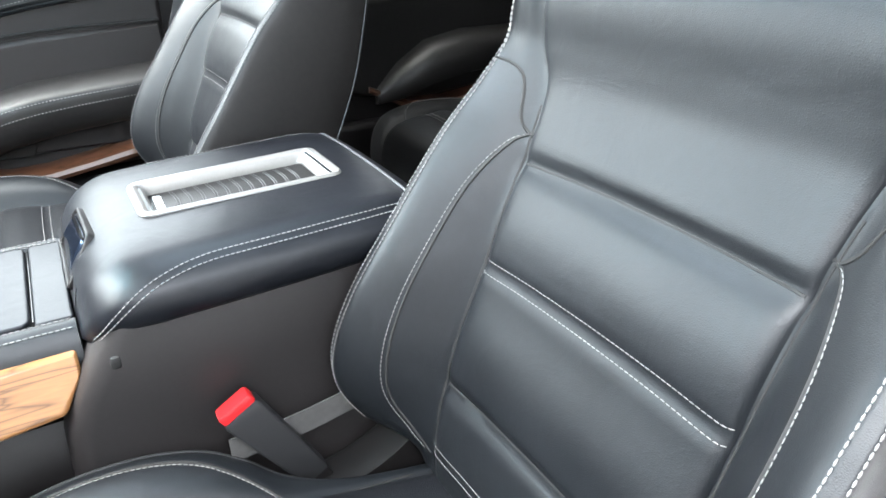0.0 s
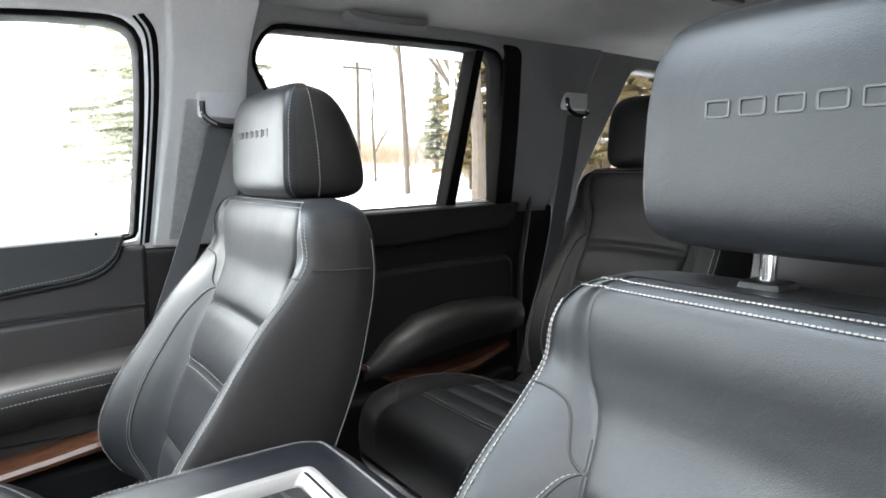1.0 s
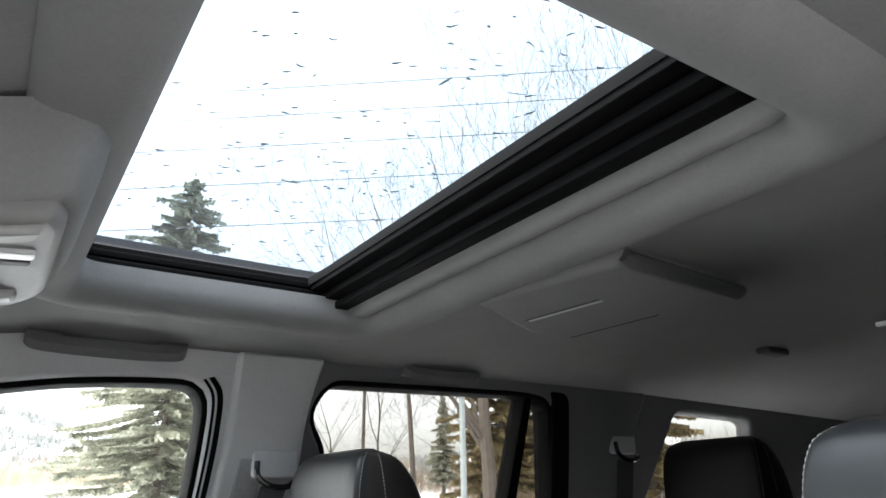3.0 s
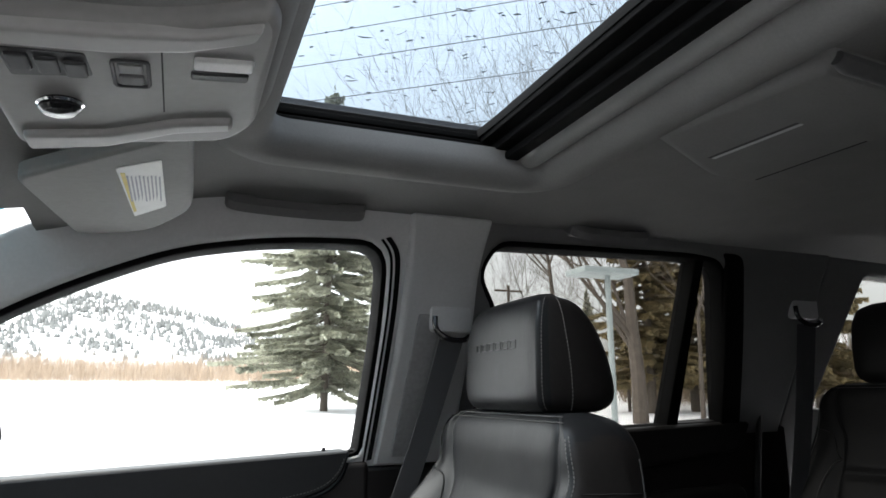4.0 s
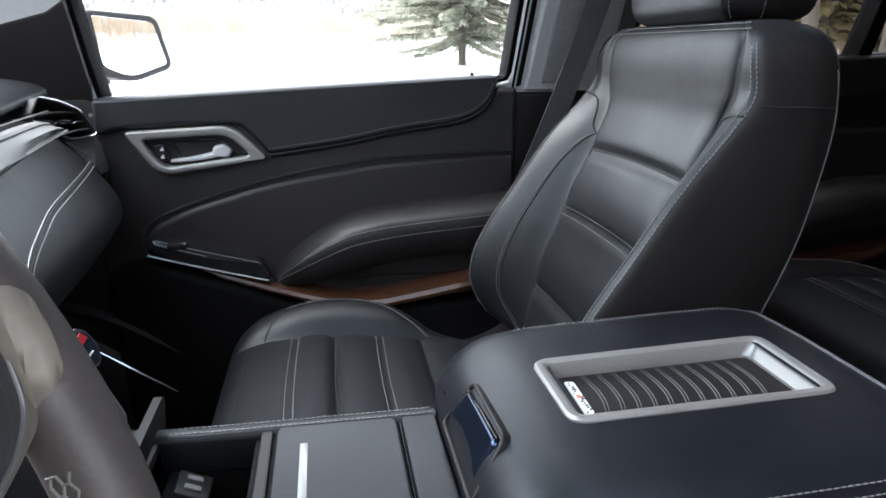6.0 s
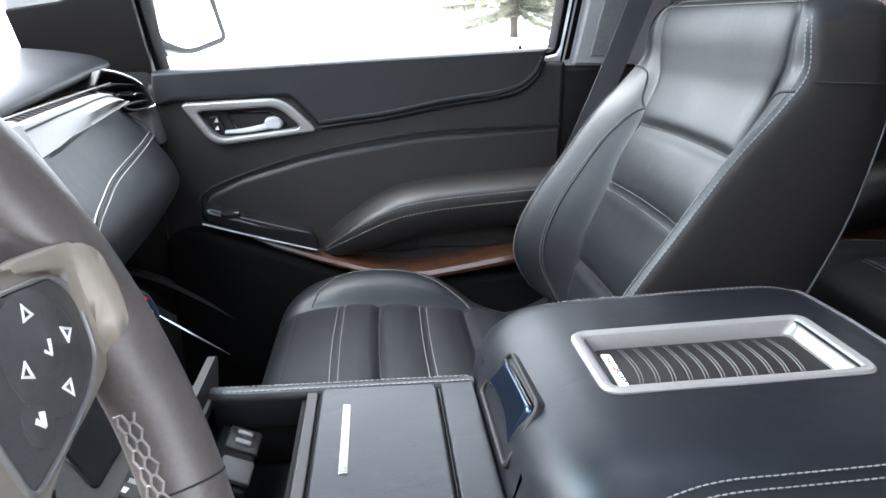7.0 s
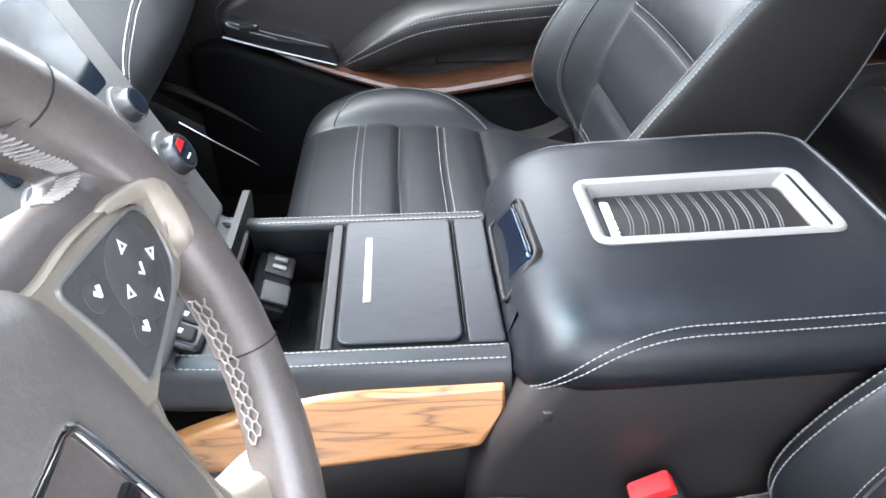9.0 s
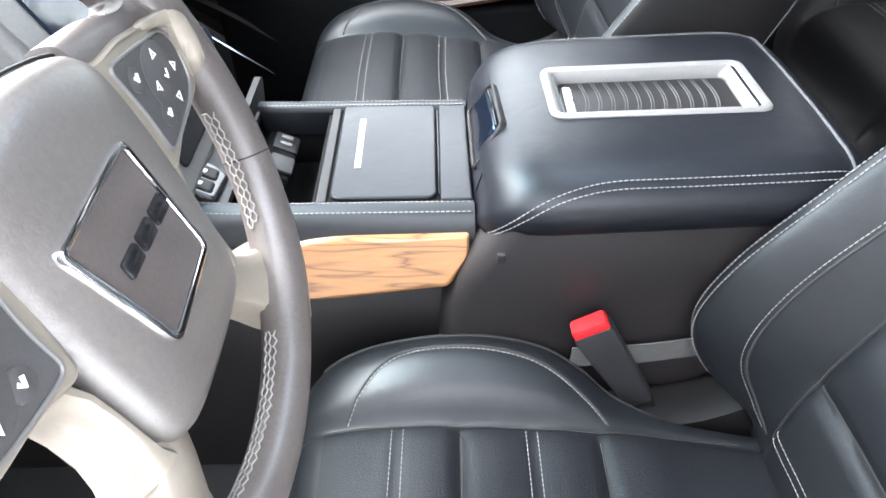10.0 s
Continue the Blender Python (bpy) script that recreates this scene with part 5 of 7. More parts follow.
def lid_half(x):
    hw, zt, zb = lerp_table(LID, x)
    h = zt - zb
    return [(0.0, zt), (0.0495, zt), (0.09, zt - 0.0015), (hw - 0.05, zt - 0.003), (hw - 0.036, zt - 0.0055), (hw - 0.024, zt - 0.010), (hw - 0.014, zt - 0.16 * h - 0.006), (hw - 0.006, zt - 0.30 * h - 0.004), (hw, zt - 0.5 * h), (hw, zt - 0.68 * h), (hw - 0.003, zt - 0.85 * h), (hw - 0.012, zb), (0.06, zb), (0.0, zb)]


RIB = mat("grey_rubber_rib", (0.03, 0.03, 0.03), 0.35, var=0.1, scale=40)
LATCH = mat("blue_black_chrome", (0.035, 0.050, 0.085), 0.14, metal=0.9, var=0.1)


def console():
    c = thing("centre_console", (0.1, 0, 0.62), "black leather-topped centre console with wood side trim and storage lid", "centre console")
    # storage box body, narrower towards the floor
    rows = []
    for z, x0, x1, w in ((0.62, 0.02, 0.47, 0.150), (0.85, 0.005, 0.465, 0.156), (0.97, 0.014, 0.455, 0.160), (1.01, 0.030, 0.452, 0.164), (1.05, 0.052, 0.448, 0.164), (1.088, 0.075, 0.445, 0.162)):
        rows.append([(u, v, z) for u, v in round_poly([(x0, -w), (x1, -w), (x1, w), (x0, w)], 0.025, 4)])
    part("box_body", Geo().loft(rows), PLASTIC_WARM, c, "grained black plastic storage box")
    rows = []
    for z, x0, x1, w in ((0.62, -0.72, 0.05, 0.135), (0.90, -0.60, 0.04, 0.137), (0.945, -0.50, 0.03, 0.134), (0.972, -0.42, 0.04, 0.122)):
        rows.append([(u, v, z) for u, v in round_poly([(x0, -w), (x1, -w), (x1, w), (x0, w)], 0.012, 3)])
    part("tunnel_body", Geo().loft(rows), PLASTIC, c)
    # lid, with an opening for the tray
    xs = sorted([0.050 + 0.402 * k / 56 for k in range(57)] + [TRAY[0], TRAY[1]])
    g = Geo()
    ring = [[(x, y + LID_Y, z) for y, z in lid_half(x)] + [(x, -y + LID_Y, z) for y, z in lid_half(x)[-2:0:-1]] for x in xs]
    n = len(ring[0])
    g.v = [p for r in ring for p in r]
    for a in range(len(xs) - 1):
        for b in range(n):
            e = (b + 1) % n
            f = (a * n + b, a * n + e, (a + 1) * n + e, (a + 1) * n + b)
            cx, cy = sum(g.v[i][0] for i in f) / 4, sum(g.v[i][1] for i in f) / 4
            top = min(g.v[i][2] for i in f) > 1.12
            if top and TRAY[0] < cx < TRAY[1] and TRAY[2] < cy < TRAY[3]:
                continue
            g.f.append(f)
    g.f += [tuple(range(n)), tuple((len(xs) - 1) * n + i for i in range(n))]
    lid = part("lid", g, LID_LEATHER, c, "black leather padded lid", 60)

    for q, lift in ((5.15, 0.0016), (5.85, 0.0016)):
        for sg in (1, -1):
            pts = []
            for k in range(60):
                x = 0.430 - (0.430 - 0.062) * k / 59
                s = 0.0 if x > 0.20 else ((0.20 - x) / 0.138) ** 2.3
                i = q + 4.6 * s
                h = lid_half(x)
                a, b = Vector(h[int(i)]), Vector(h[min(int(i) + 1, 13)])
                p = a.lerp(b, i - int(i))
                pts.append((x - 0.002 * s, sg * (p.x + 0.0012) + LID_Y, p.y + lift * (1 - s * 0.6)))
            part("stitching", stitches(pts, 0.0042, 0.0015, 0.0007), THREAD, lid)
    part("rear_seam", Geo().tube([(lambda p: (0.412, p[0] * s + LID_Y, p[1] + 0.0008))(p) for s, hs in ((-1, lid_half(0.412)[7::-1]), (1, lid_half(0.412)[1:8])) for p in hs], 0.0016, 5), mat("lid_piping", (0.06, 0.06, 0.065), 0.45), lid)
    # tray
    outer = round_poly([(0.131, -0.056), (0.367, -0.058), (0.367, 0.058), (0.131, 0.056)], 0.018, 6)
    inner = round_poly([(0.151, -0.041), (0.346, -0.041), (0.346, 0.043), (0.151, 0.043)], 0.010, 6)

    def sloped(x, y, d):
        return (x, y + LID_Y, 1.1425 + 0.031 * (x - 0.15) + d)

    g = Geo()
    rows = []
    for (o, d) in ((outer, -0.002), (outer, 0.0015), (inset(ccw(outer), 0.002), 0.0035), (inset(ccw(outer), 0.006), 0.0038), (inset(ccw(outer), 0.010), 0.002), (inner, -0.010), (inner, -0.018), (outer, -0.018)):
        rows.append([sloped(u, v, d) for u, v in ccw(o)])
    rows.append(rows[0])
    part("tray_frame", g.loft(rows, True, False, False), SILVER, lid, "satin silver tray surround")
    tray = part("tray", Geo().prism(inner, -0.012, sloped, 0.001, 1, -0.016), PLASTIC, c, "ribbed black tray")
    for k in range(11):
        x = 0.175 + 0.0145 * k
        pts = smooth([(x - 0.006, -0.038), (x + 0.002, -0.012), (x + 0.004, 0.012), (x + 0.001, 0.040)], 5)
        part("rib", Geo().tube([sloped(u, v, -0.0118) for u, v in pts], 0.0007, 6).tube([sloped(u + 0.0030, v, -0.0119) for u, v in pts], 0.0006, 6), RIB, tray)
    part("sticker", Geo().prism(round_poly([(0.154, -0.030), (0.163, -0.032), (0.165, 0.030), (0.156, 0.032)], 0.003, 2), -0.0105, sloped, 0.0003, 1, -0.0118), LABEL, tray, "white printed sticker")
    rnd = random.Random(2)
    g = Geo()
    for k in range(16):
        u, v = rnd.uniform(0.156, 0.161), -0.028 + 0.0036 * k
        g.prism([(u, v), (u + rnd.uniform(0.002, 0.006), v + 0.0005), (u + 0.002, v + 0.003)], -0.0102, sloped, 0.0001, 1, -0.0106)
    part("sticker_print", g, PLASTIC, tray)
    part("sticker_dot", Geo().prism([(0.158, 0.000), (0.162, 0.000), (0.162, 0.005), (0.158, 0.005)], -0.0101, sloped, 0.0001, 1, -0.0106), mat("orange_print", (0.7, 0.18, 0.05), 0.5), tray)

    # latch in the sloping front of the lid
    def front(y, s, d):
        return (0.0620 + 0.53 * s - 0.85 * d, y + LID_Y, 1.1055 + 0.85 * s + 0.53 * d)

    lo = round_poly([(-0.066, -0.026), (0.062, -0.026), (0.053, 0.029), (-0.051, 0.034)], 0.010, 4)
    li = inset(ccw(lo), 0.0045)
    latch = part("latch", Geo().ring(ccw(lo), li, 0.0015, front, 0.0020, 3, -0.02), PLASTIC, lid, "black lid latch")
    part("latch_cup", Geo().prism(li, -0.008, front, 0.001, 1, -0.018), GLOSS, latch)
    part("latch_lever", Geo().prism(round_poly([(-0.050, -0.013), (-0.020, -0.005), (0.020, -0.005), (0.052, -0.012), (0.047, 0.020), (0.0, 0.024), (-0.045, 0.026)], [0.008, 0.02, 0.02, 0.008, 0.006, 0.02, 0.006], 4), 0.003, front, 0.005, 4, -0.010), LATCH, latch, "dark chrome latch lever")
    part("latch_line", Geo().tube([front(-0.044, 0.0255, 0.002), front(0.0, 0.0235, 0.003), front(0.046, 0.0195, 0.002)], 0.0016, 6), CHROME, latch, "bright latch edge")
    part("side_clip", Geo().box((0.074, -0.160, 1.048), (0.010, 0.012, 0.014), 0.003), RUBBER, c)

    # cup holder lid and bin surround
    def flat(x, y, d):
        return (x, y + 0.004, 1.066 + d)

    plate = [(-0.121, -0.101), (0.046, -0.101), (0.046, 0.111), (-0.121, 0.111)]
    part("deck", Geo().prism(round_poly(plate, 0.003, 2), 0.0, flat, 0.002, 2, -0.03), PLASTIC, c)
    part("front_rail", Geo().prism(round_poly([(-0.121, -0.098), (-0.110, -0.098), (-0.110, 0.108), (-0.121, 0.108)], 0.002, 2), 0.004, flat, 0.002, 2, -0.01), PLASTIC, c)
    part("rear_rail", Geo().prism(round_poly([(0.0135, -0.098), (0.048, -0.098), (0.048, 0.108), (0.0135, 0.108)], 0.003, 2), 0.0058, flat, 0.002, 3, -0.01), LID_LEATHER, c)
    part("lid_gap", Geo().prism(round_poly([(-0.1105, -0.0985), (0.0135, -0.0985), (0.0135, 0.1085), (-0.1105, 0.1085)], 0.003, 3), 0.0008, flat, 0.0004, 1, -0.005), RAIL_BLACK, c)
    cup = part("cup_holder_lid", Geo().prism(round_poly([(-0.1068, -0.094), (0.0095, -0.094), (0.0095, 0.104), (-0.1068, 0.104)], 0.013, 6), 0.0058, flat, 0.0025, 3, -0.005), LID_LEATHER, c, "black padded cup holder lid")
    part("lid_strip", Geo().box(flat(-0.080, 0.014, 0.006), (0.0075, 0.106, 0.002), 0.0008), SILVER, cup, "bright metal finger strip")
    part("strip_end", Geo().box(flat(-0.080, -0.0345, 0.0064), (0.006, 0.007, 0.002), 0.0006), GRIP, cup)
    part("lid_edge", Geo().tube([flat(0.0118, 0.095, 0.0025), flat(0.0120, 0.0, 0.0028), flat(0.0118, -0.085, 0.0025)], 0.0008, 6), GLOSS, cup)
    # open bin
    g = Geo()
    g.box((-0.168, 0.006, 0.978), (0.10, 0.216, 0.008), 0.002)
    g.box((-0.124, 0.006, 1.020), (0.006, 0.214, 0.084), 0.002)
    g.box((-0.218, 0.006, 1.020), (0.006, 0.214, 0.084), 0.002)
    g.box((-0.170, -0.100, 1.020), (0.095, 0.006, 0.084), 0.002)
    g.box((-0.170, 0.113, 1.020), (0.095, 0.006, 0.084), 0.002)
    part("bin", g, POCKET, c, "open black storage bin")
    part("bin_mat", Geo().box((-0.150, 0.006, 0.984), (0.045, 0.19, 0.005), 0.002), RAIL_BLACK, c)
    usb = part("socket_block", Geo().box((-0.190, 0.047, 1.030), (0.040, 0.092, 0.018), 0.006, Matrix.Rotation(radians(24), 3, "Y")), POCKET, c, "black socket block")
    part("socket_plate", Geo().box((-0.182, 0.073, 1.0365), (0.032, 0.036, 0.006), 0.004, Matrix.Rotation(radians(24), 3, "Y")), PLASTIC, usb)
    for k, y in enumerate((0.072, 0.055)):
        part("usb_port", Geo().box((-0.181, (0.080, 0.066)[k], 1.0405), (0.015, 0.0065, 0.003), 0.001, Matrix.Rotation(radians(24), 3, "Y")), GRIP, usb, "grey usb port")
    part("socket_cap", Geo().box((-0.180, 0.022, 1.040), (0.030, 0.032, 0.006), 0.004, Matrix.Rotation(radians(24), 3, "Y")), RUBBER, usb, "black socket cap")
    part("bin_rim", Geo().tube([(-0.125, 0.108, 1.060), (-0.165, 0.109, 1.058), (-0.212, 0.108, 1.062)], 0.002, 6), GLOSS, c)
    part("bin_flap", Geo().loft([[(-0.2245 + dx + 0.10 * (z - 1.05), y, z) for dx, y in ((-0.004, -0.005 + t), (0.004, -0.005 + t), (0.004, 0.150 - t), (-0.004, 0.150 - t))] for z, t in ((1.045, 0.0), (1.085, 0.002), (1.094, 0.006), (1.098, 0.014))]), PLASTIC, c, "raised black bin flap")
    # front apron up to the dashboard
    rows = []
    for x, z in ((-0.215, 1.068), (-0.24, 1.072), (-0.262, 1.092), (-0.275, 1.115)):
        rows.append([(x, y, zz) for y, zz in ((-0.118, z - 0.03), (-0.114, z), (0.0, z + 0.002), (0.118, z), (0.122, z - 0.03))])
    part("apron", Geo().loft(rows), PLASTIC_WARM, c)
    # leather rolls with double stitching along both sides
    for sg in (1, -1):
        prof = [(0.094, 1.064), (0.097, 1.0715), (0.106, 1.072), (0.114, 1.069), (0.1215, 1.061), (0.1265, 1.050), (0.129, 1.036), (0.122, 1.028), (0.10, 1.03)]
        off = 0.006 if sg > 0 else 0.0
        rows = []
        for x, dz, dy in ((-0.40, 0.055, 0.015), (-0.34, 0.030, 0.006), (-0.29, 0.012, 0.001), (-0.24, 0.003, 0.0), (-0.18, 0.0, 0.0), (-0.05, 0.0, 0.0), (0.049, 0.0, 0.0)):
            rows.append([(x, sg * (y + dy + off), z + dz) for y, z in smooth(prof, 3)])
        roll = part("side_roll", Geo().loft(rows), LEATHER, c, "black leather side roll")
        for y, z in ((0.0995, 1.0728), (0.1135, 1.0702)):
            pts = smooth([(-0.34, sg * (y + 0.006 + off), z + 0.030), (-0.29, sg * (y + 0.001 + off), z + 0.012), (-0.24, sg * (y + off), z + 0.003), (-0.18, sg * (y + off), z), (0.046, sg * (y + off), z)], 8)
            part("stitching", stitches(pts, 0.0048, 0.0013, 0.0008), THREAD, roll)
        # wood side trim
        o = round_poly([(0.043, 1.052), (0.043, 1.030), (0.022, 0.996), (-0.131, 0.982), (-0.24, 0.986), (-0.285, 1.000), (-0.225, 1.022), (-0.12, 1.050)], [0.004, 0.006, 0.006, 0.03, 0.03, 0.008, 0.04, 0.04], 4)
        part("wood_trim", Geo().prism(o, 0.012, lambda x, z, d: (x, sg * (0.116 + 0.40 * (1.06 - z) + d), z), 0.006, 4, -0.004), WOOD, c, "open-pore golden oak trim")
    # paired switches ahead of the bin
    sw = part("switch_panel", Geo().prism(round_poly([(-0.262, -0.096), (-0.225, -0.096), (-0.222, -0.048), (-0.240, -0.038), (-0.262, -0.044)], 0.006, 3), 0.005, lambda x, y, d: (x, y, 1.088 - 0.55 * (x + 0.255) + d), 0.003, 3, -0.01), GLOSS, c, "black switch panel")
    for y in (-0.080, -0.058):
        part("button", Geo().prism(round_poly([(-0.256, y - 0.009), (-0.230, y - 0.009), (-0.230, y + 0.009), (-0.256, y + 0.009)], 0.003, 2), 0.0075, lambda x, yy, d: (x, yy, 1.088 - 0.55 * (x + 0.255) + d), 0.002, 2, 0.003), PLASTIC, sw)
        for k in range(2):
            part("button_mark", Geo().prism([(-0.250 + 0.006 * k, y - 0.004), (-0.247 + 0.006 * k, y - 0.004), (-0.246 + 0.006 * k, y + 0.004 - 0.002 * k), (-0.250 + 0.006 * k, y + 0.002)], 0.0079, lambda x, yy, d: (x, yy, 1.088 - 0.55 * (x + 0.255) + d), 0.0002, 1, 0.007), WHITE_MARK, sw)
    return c


console()


# ---- dashboard ----
TRIM = mat("brushed_grey_trim", (0.195, 0.192, 0.186), 0.42, metal=0.5, var=0.08, scale=20)
DASH_THREAD = mat("pale_grey_thread", (0.36, 0.355, 0.35), 0.7, var=0.15, scale=60)
KNOB = mat("dark_grey_knob", (0.045, 0.045, 0.048), 0.25, var=0.1, scale=30)


def dashboard():
    d = thing("dashboard", (-0.6, 0, 1.1), "black dashboard with stitched leather face, silver trim and air vents", "dashboard")

    def run(prof, y0, y1, n=8, bow=0.0, rise=0.0):
        rows = []
        for k in range(n + 1):
            y = y0 + (y1 - y0) * k / n
            b = -bow * ((y - 0.16) / 0.55) ** 2
            rows.append([(x + b, y, z + rise * (y - 0.50)) for x, z in prof])
        return Geo().loft(rows)

    top = smooth([(-1.08, 1.35), (-0.95, 1.362), (-0.75, 1.366), (-0.60, 1.361), (-0.52, 1.352), (-0.490, 1.342), (-0.485, 1.334), (-0.489, 1.328), (-0.51, 1.324)], 4) + [(-0.75, 1.27), (-1.08, 1.27)]
    part("top_pad", run(top, -0.16, 0.715, 12, 0.0, 0.10), DASH_LEATHER, d, "soft black dashboard top")
    part("pad_line", Geo().tube(smooth([(-0.472, 0.14, 1.310), (-0.472, 0.30, 1.317), (-0.472, 0.443, 1.3225), (-0.471, 0.556, 1.327), (-0.468, 0.66, 1.331)], 5), 0.0011, 6), SILVER, d, "thin silver line under the pad")
    hood = smooth([(-0.95, 1.36), (-0.72, 1.40), (-0.56, 1.43), (-0.47, 1.435), (-0.445, 1.425), (-0.455, 1.412)], 4) + [(-0.6, 1.38), (-0.95, 1.30)]
    part("cluster_hood", run(hood, -0.66, -0.16, 8), PLASTIC, d, "black instrument hood")
    part("cluster", run([(-0.50, 1.40), (-0.495, 1.24), (-0.53, 1.24), (-0.53, 1.40)], -0.60, -0.20, 4), SCREEN, d, "dark glossy instrument cluster")
    part("left_body", run([(-0.48, 1.27), (-0.44, 1.24), (-0.43, 1.16), (-0.47, 1.02), (-0.8, 0.95), (-0.8, 1.30)], -0.78, -0.16, 4), PLASTIC_WARM, d)
    part("vent_band", run([(-0.505, 1.336), (-0.497, 1.317), (-0.455, 1.309), (-0.455, 1.27), (-0.60, 1.27), (-0.60, 1.325)], 0.14, 0.64, 8, 0.0, 0.06), RAIL_BLACK, d, "dark slatted vent band")
    for k in range(33):
        y = 0.17 + 0.0125 * k
        part("slat", Geo().box((-0.477, y, 1.3165 + 0.06 * (y - 0.5)), (0.036, 0.0024, 0.009), 0.0008, Matrix.Rotation(0.25, 3, "Y")), PLASTIC_WARM, d)
    TRIM_LINE = ((0.14, 1.303, 1.258), (0.25, 1.310, 1.270), (0.338, 1.315, 1.279), (0.40, 1.318, 1.286), (0.463, 1.3205, 1.291), (0.526, 1.3235, 1.297), (0.565, 1.3240, 1.300), (0.59, 1.3205, 1.3025), (0.605, 1.3155, 1.304), (0.618, 1.311, 1.306))
    rows = []
    for y, zt, zb in TRIM_LINE:
        h = zt - zb
        rows.append([(x, y, z) for x, z in ((-0.475, zt - 0.2 * h), (-0.457, zt - 0.04 * h), (-0.450, zt), (-0.445, zt - 0.03 * h), (-0.4425, zt - 0.14 * h), (-0.4435, zt - 0.24 * h), (-0.4415, zt - 0.29 * h), (-0.434, zt - 0.55 * h), (-0.4225 - 0.08 * max(0.0, y - 0.35), zb + 0.08 * h), (-0.428, zb), (-0.475, zb))])
    part("silver_trim", Geo().loft(rows), TRIM, d, "satin silver trim strip")
    gap = [(-0.4225 - 0.08 * max(0.0, y - 0.35), y, zb - 0.001) for y, zt, zb in TRIM_LINE]
    part("trim_gap", Geo().tube(gap, 0.0018, 6), SEAM, d)
    prof = smooth([(-0.436, 1.322), (-0.430, 1.300), (-0.415, 1.270), (-0.394, 1.240), (-0.368, 1.205), (-0.353, 1.175), (-0.356, 1.145), (-0.385, 1.110), (-0.44, 1.07), (-0.52, 1.03)], 4) + [(-0.62, 1.03), (-0.60, 1.25)]

    def face_x(z):
        for (x0, z0), (x1, z1) in zip(prof, prof[1:]):
            if z1 <= z <= z0:
                return x0 + (x1 - x0) * (z0 - z) / max(1e-9, z0 - z1)
        return prof[0][0]

    bow = lambda y: -0.040 * max(0.0, (y - 0.16) / 0.55) ** 2
    rows = []
    for k in range(29):
        y = 0.125 + 0.640 * k / 28
        top_z = lerp_table([(0.1, 1.257), (0.14, 1.260), (0.25, 1.272), (0.338, 1.281), (0.40, 1.288), (0.463, 1.293), (0.526, 1.299), (0.565, 1.303), (0.592, 1.316), (0.63, 1.305), (0.68, 1.281), (0.735, 1.248), (0.77, 1.222)], y)[0]
        b = bow(y) - (0.035 * ((y - 0.69) / 0.075) ** 2 if y > 0.69 else 0.0)
        rows.append([(x + b, y, min(z, top_z)) for x, z in prof])
    part("leather_face", Geo().loft(rows), DASH_LEATHER, d, "black leather dashboard face")
    edge = smooth([(0.575, 1.323), (0.592, 1.319), (0.63, 1.306), (0.68, 1.282), (0.735, 1.249), (0.752, 1.235)], 5)
    part("face_edge", Geo().tube([(face_x(z) + bow(y) + 0.001, y, z) for y, z in edge], 0.0016, 6), SILVER, d, "thin silver edge")
    for off in (-0.0055, 0.0, 0.0055):
        seam_line = smooth([(0.716, 1.2395 + 0.7 * off), (0.65, 1.2365 + 0.7 * off), (0.50, 1.231 + 0.7 * off), (0.41, 1.2255 + 0.7 * off), (0.35, 1.217 + 0.7 * off), (0.29, 1.206 + 0.7 * off), (0.248 - 0.4 * off, 1.193 + 0.5 * off), (0.21 - 0.6 * off, 1.172 + 0.3 * off)], 6)
        pts = [(face_x(z) + bow(y) + 0.0010, y, z) for y, z in seam_line]
        if off:
            part("stitching", stitches(pts, 0.0048, 0.0010, 0.0012), DASH_THREAD, d)
        else:
            part("seam", Geo().tube(pts, 0.0016, 5), SEAM, d)
    end = smooth([(-0.46, 1.262), (-0.444, 1.25), (-0.43, 1.225), (-0.44, 1.18), (-0.47, 1.13), (-0.51, 1.07), (-0.55, 0.99)], 4) + [(-0.75, 0.95), (-0.75, 1.30), (-0.50, 1.30)]
    part("end_cap", run(end, 0.766, 0.79, 2), PLASTIC, d, "black dashboard end cap")
    # end vent with its bright rim, and the grey bezel beside it
    def face(y, z, k):
        return (-0.478 + 0.25 * (y - 0.60) - 0.25 * (z - 1.345) + 0.95 * k, y, z + 0.25 * k)

    arc = smooth([(0.636, 1.3535), (0.660, 1.3490), (0.686, 1.3415), (0.714, 1.3290), (0.731, 1.3120), (0.7395, 1.2920)], 5)
    vo = ccw(arc + smooth([(0.735, 1.2840), (0.712, 1.2825), (0.684, 1.2830), (0.662, 1.2880), (0.641, 1.3045), (0.622, 1.3165), (0.606, 1.3210), (0.608, 1.3330)], 3))
    vi = inset(vo, 0.003)
    vent = part("air_vent", Geo().ring(vo, vi, 0.000, face, 0.0008, 1, -0.032), RUBBER, d, "black air vent")
    part("vent_lip", Geo().loft([[face(y, z, -0.001), face(y + 0.003, z + 0.005, -0.004), face(y + 0.005, z + 0.008, -0.018), face(y + 0.004, z + 0.006, -0.040), face(y, z, -0.040)] for y, z in arc[8:]]), PLASTIC, vent)
    part("vent_edge", Geo().tube([face(y, z, 0.001) for y, z in arc + [(0.7395, 1.2875), (0.735, 1.2842), (0.712, 1.2826)]], 0.0018, 8), CHROME, vent, "bright vent edge")
    part("vent_back", Geo().prism(vi, -0.026, face, 0.001, 1, -0.034), RAIL_BLACK, vent)
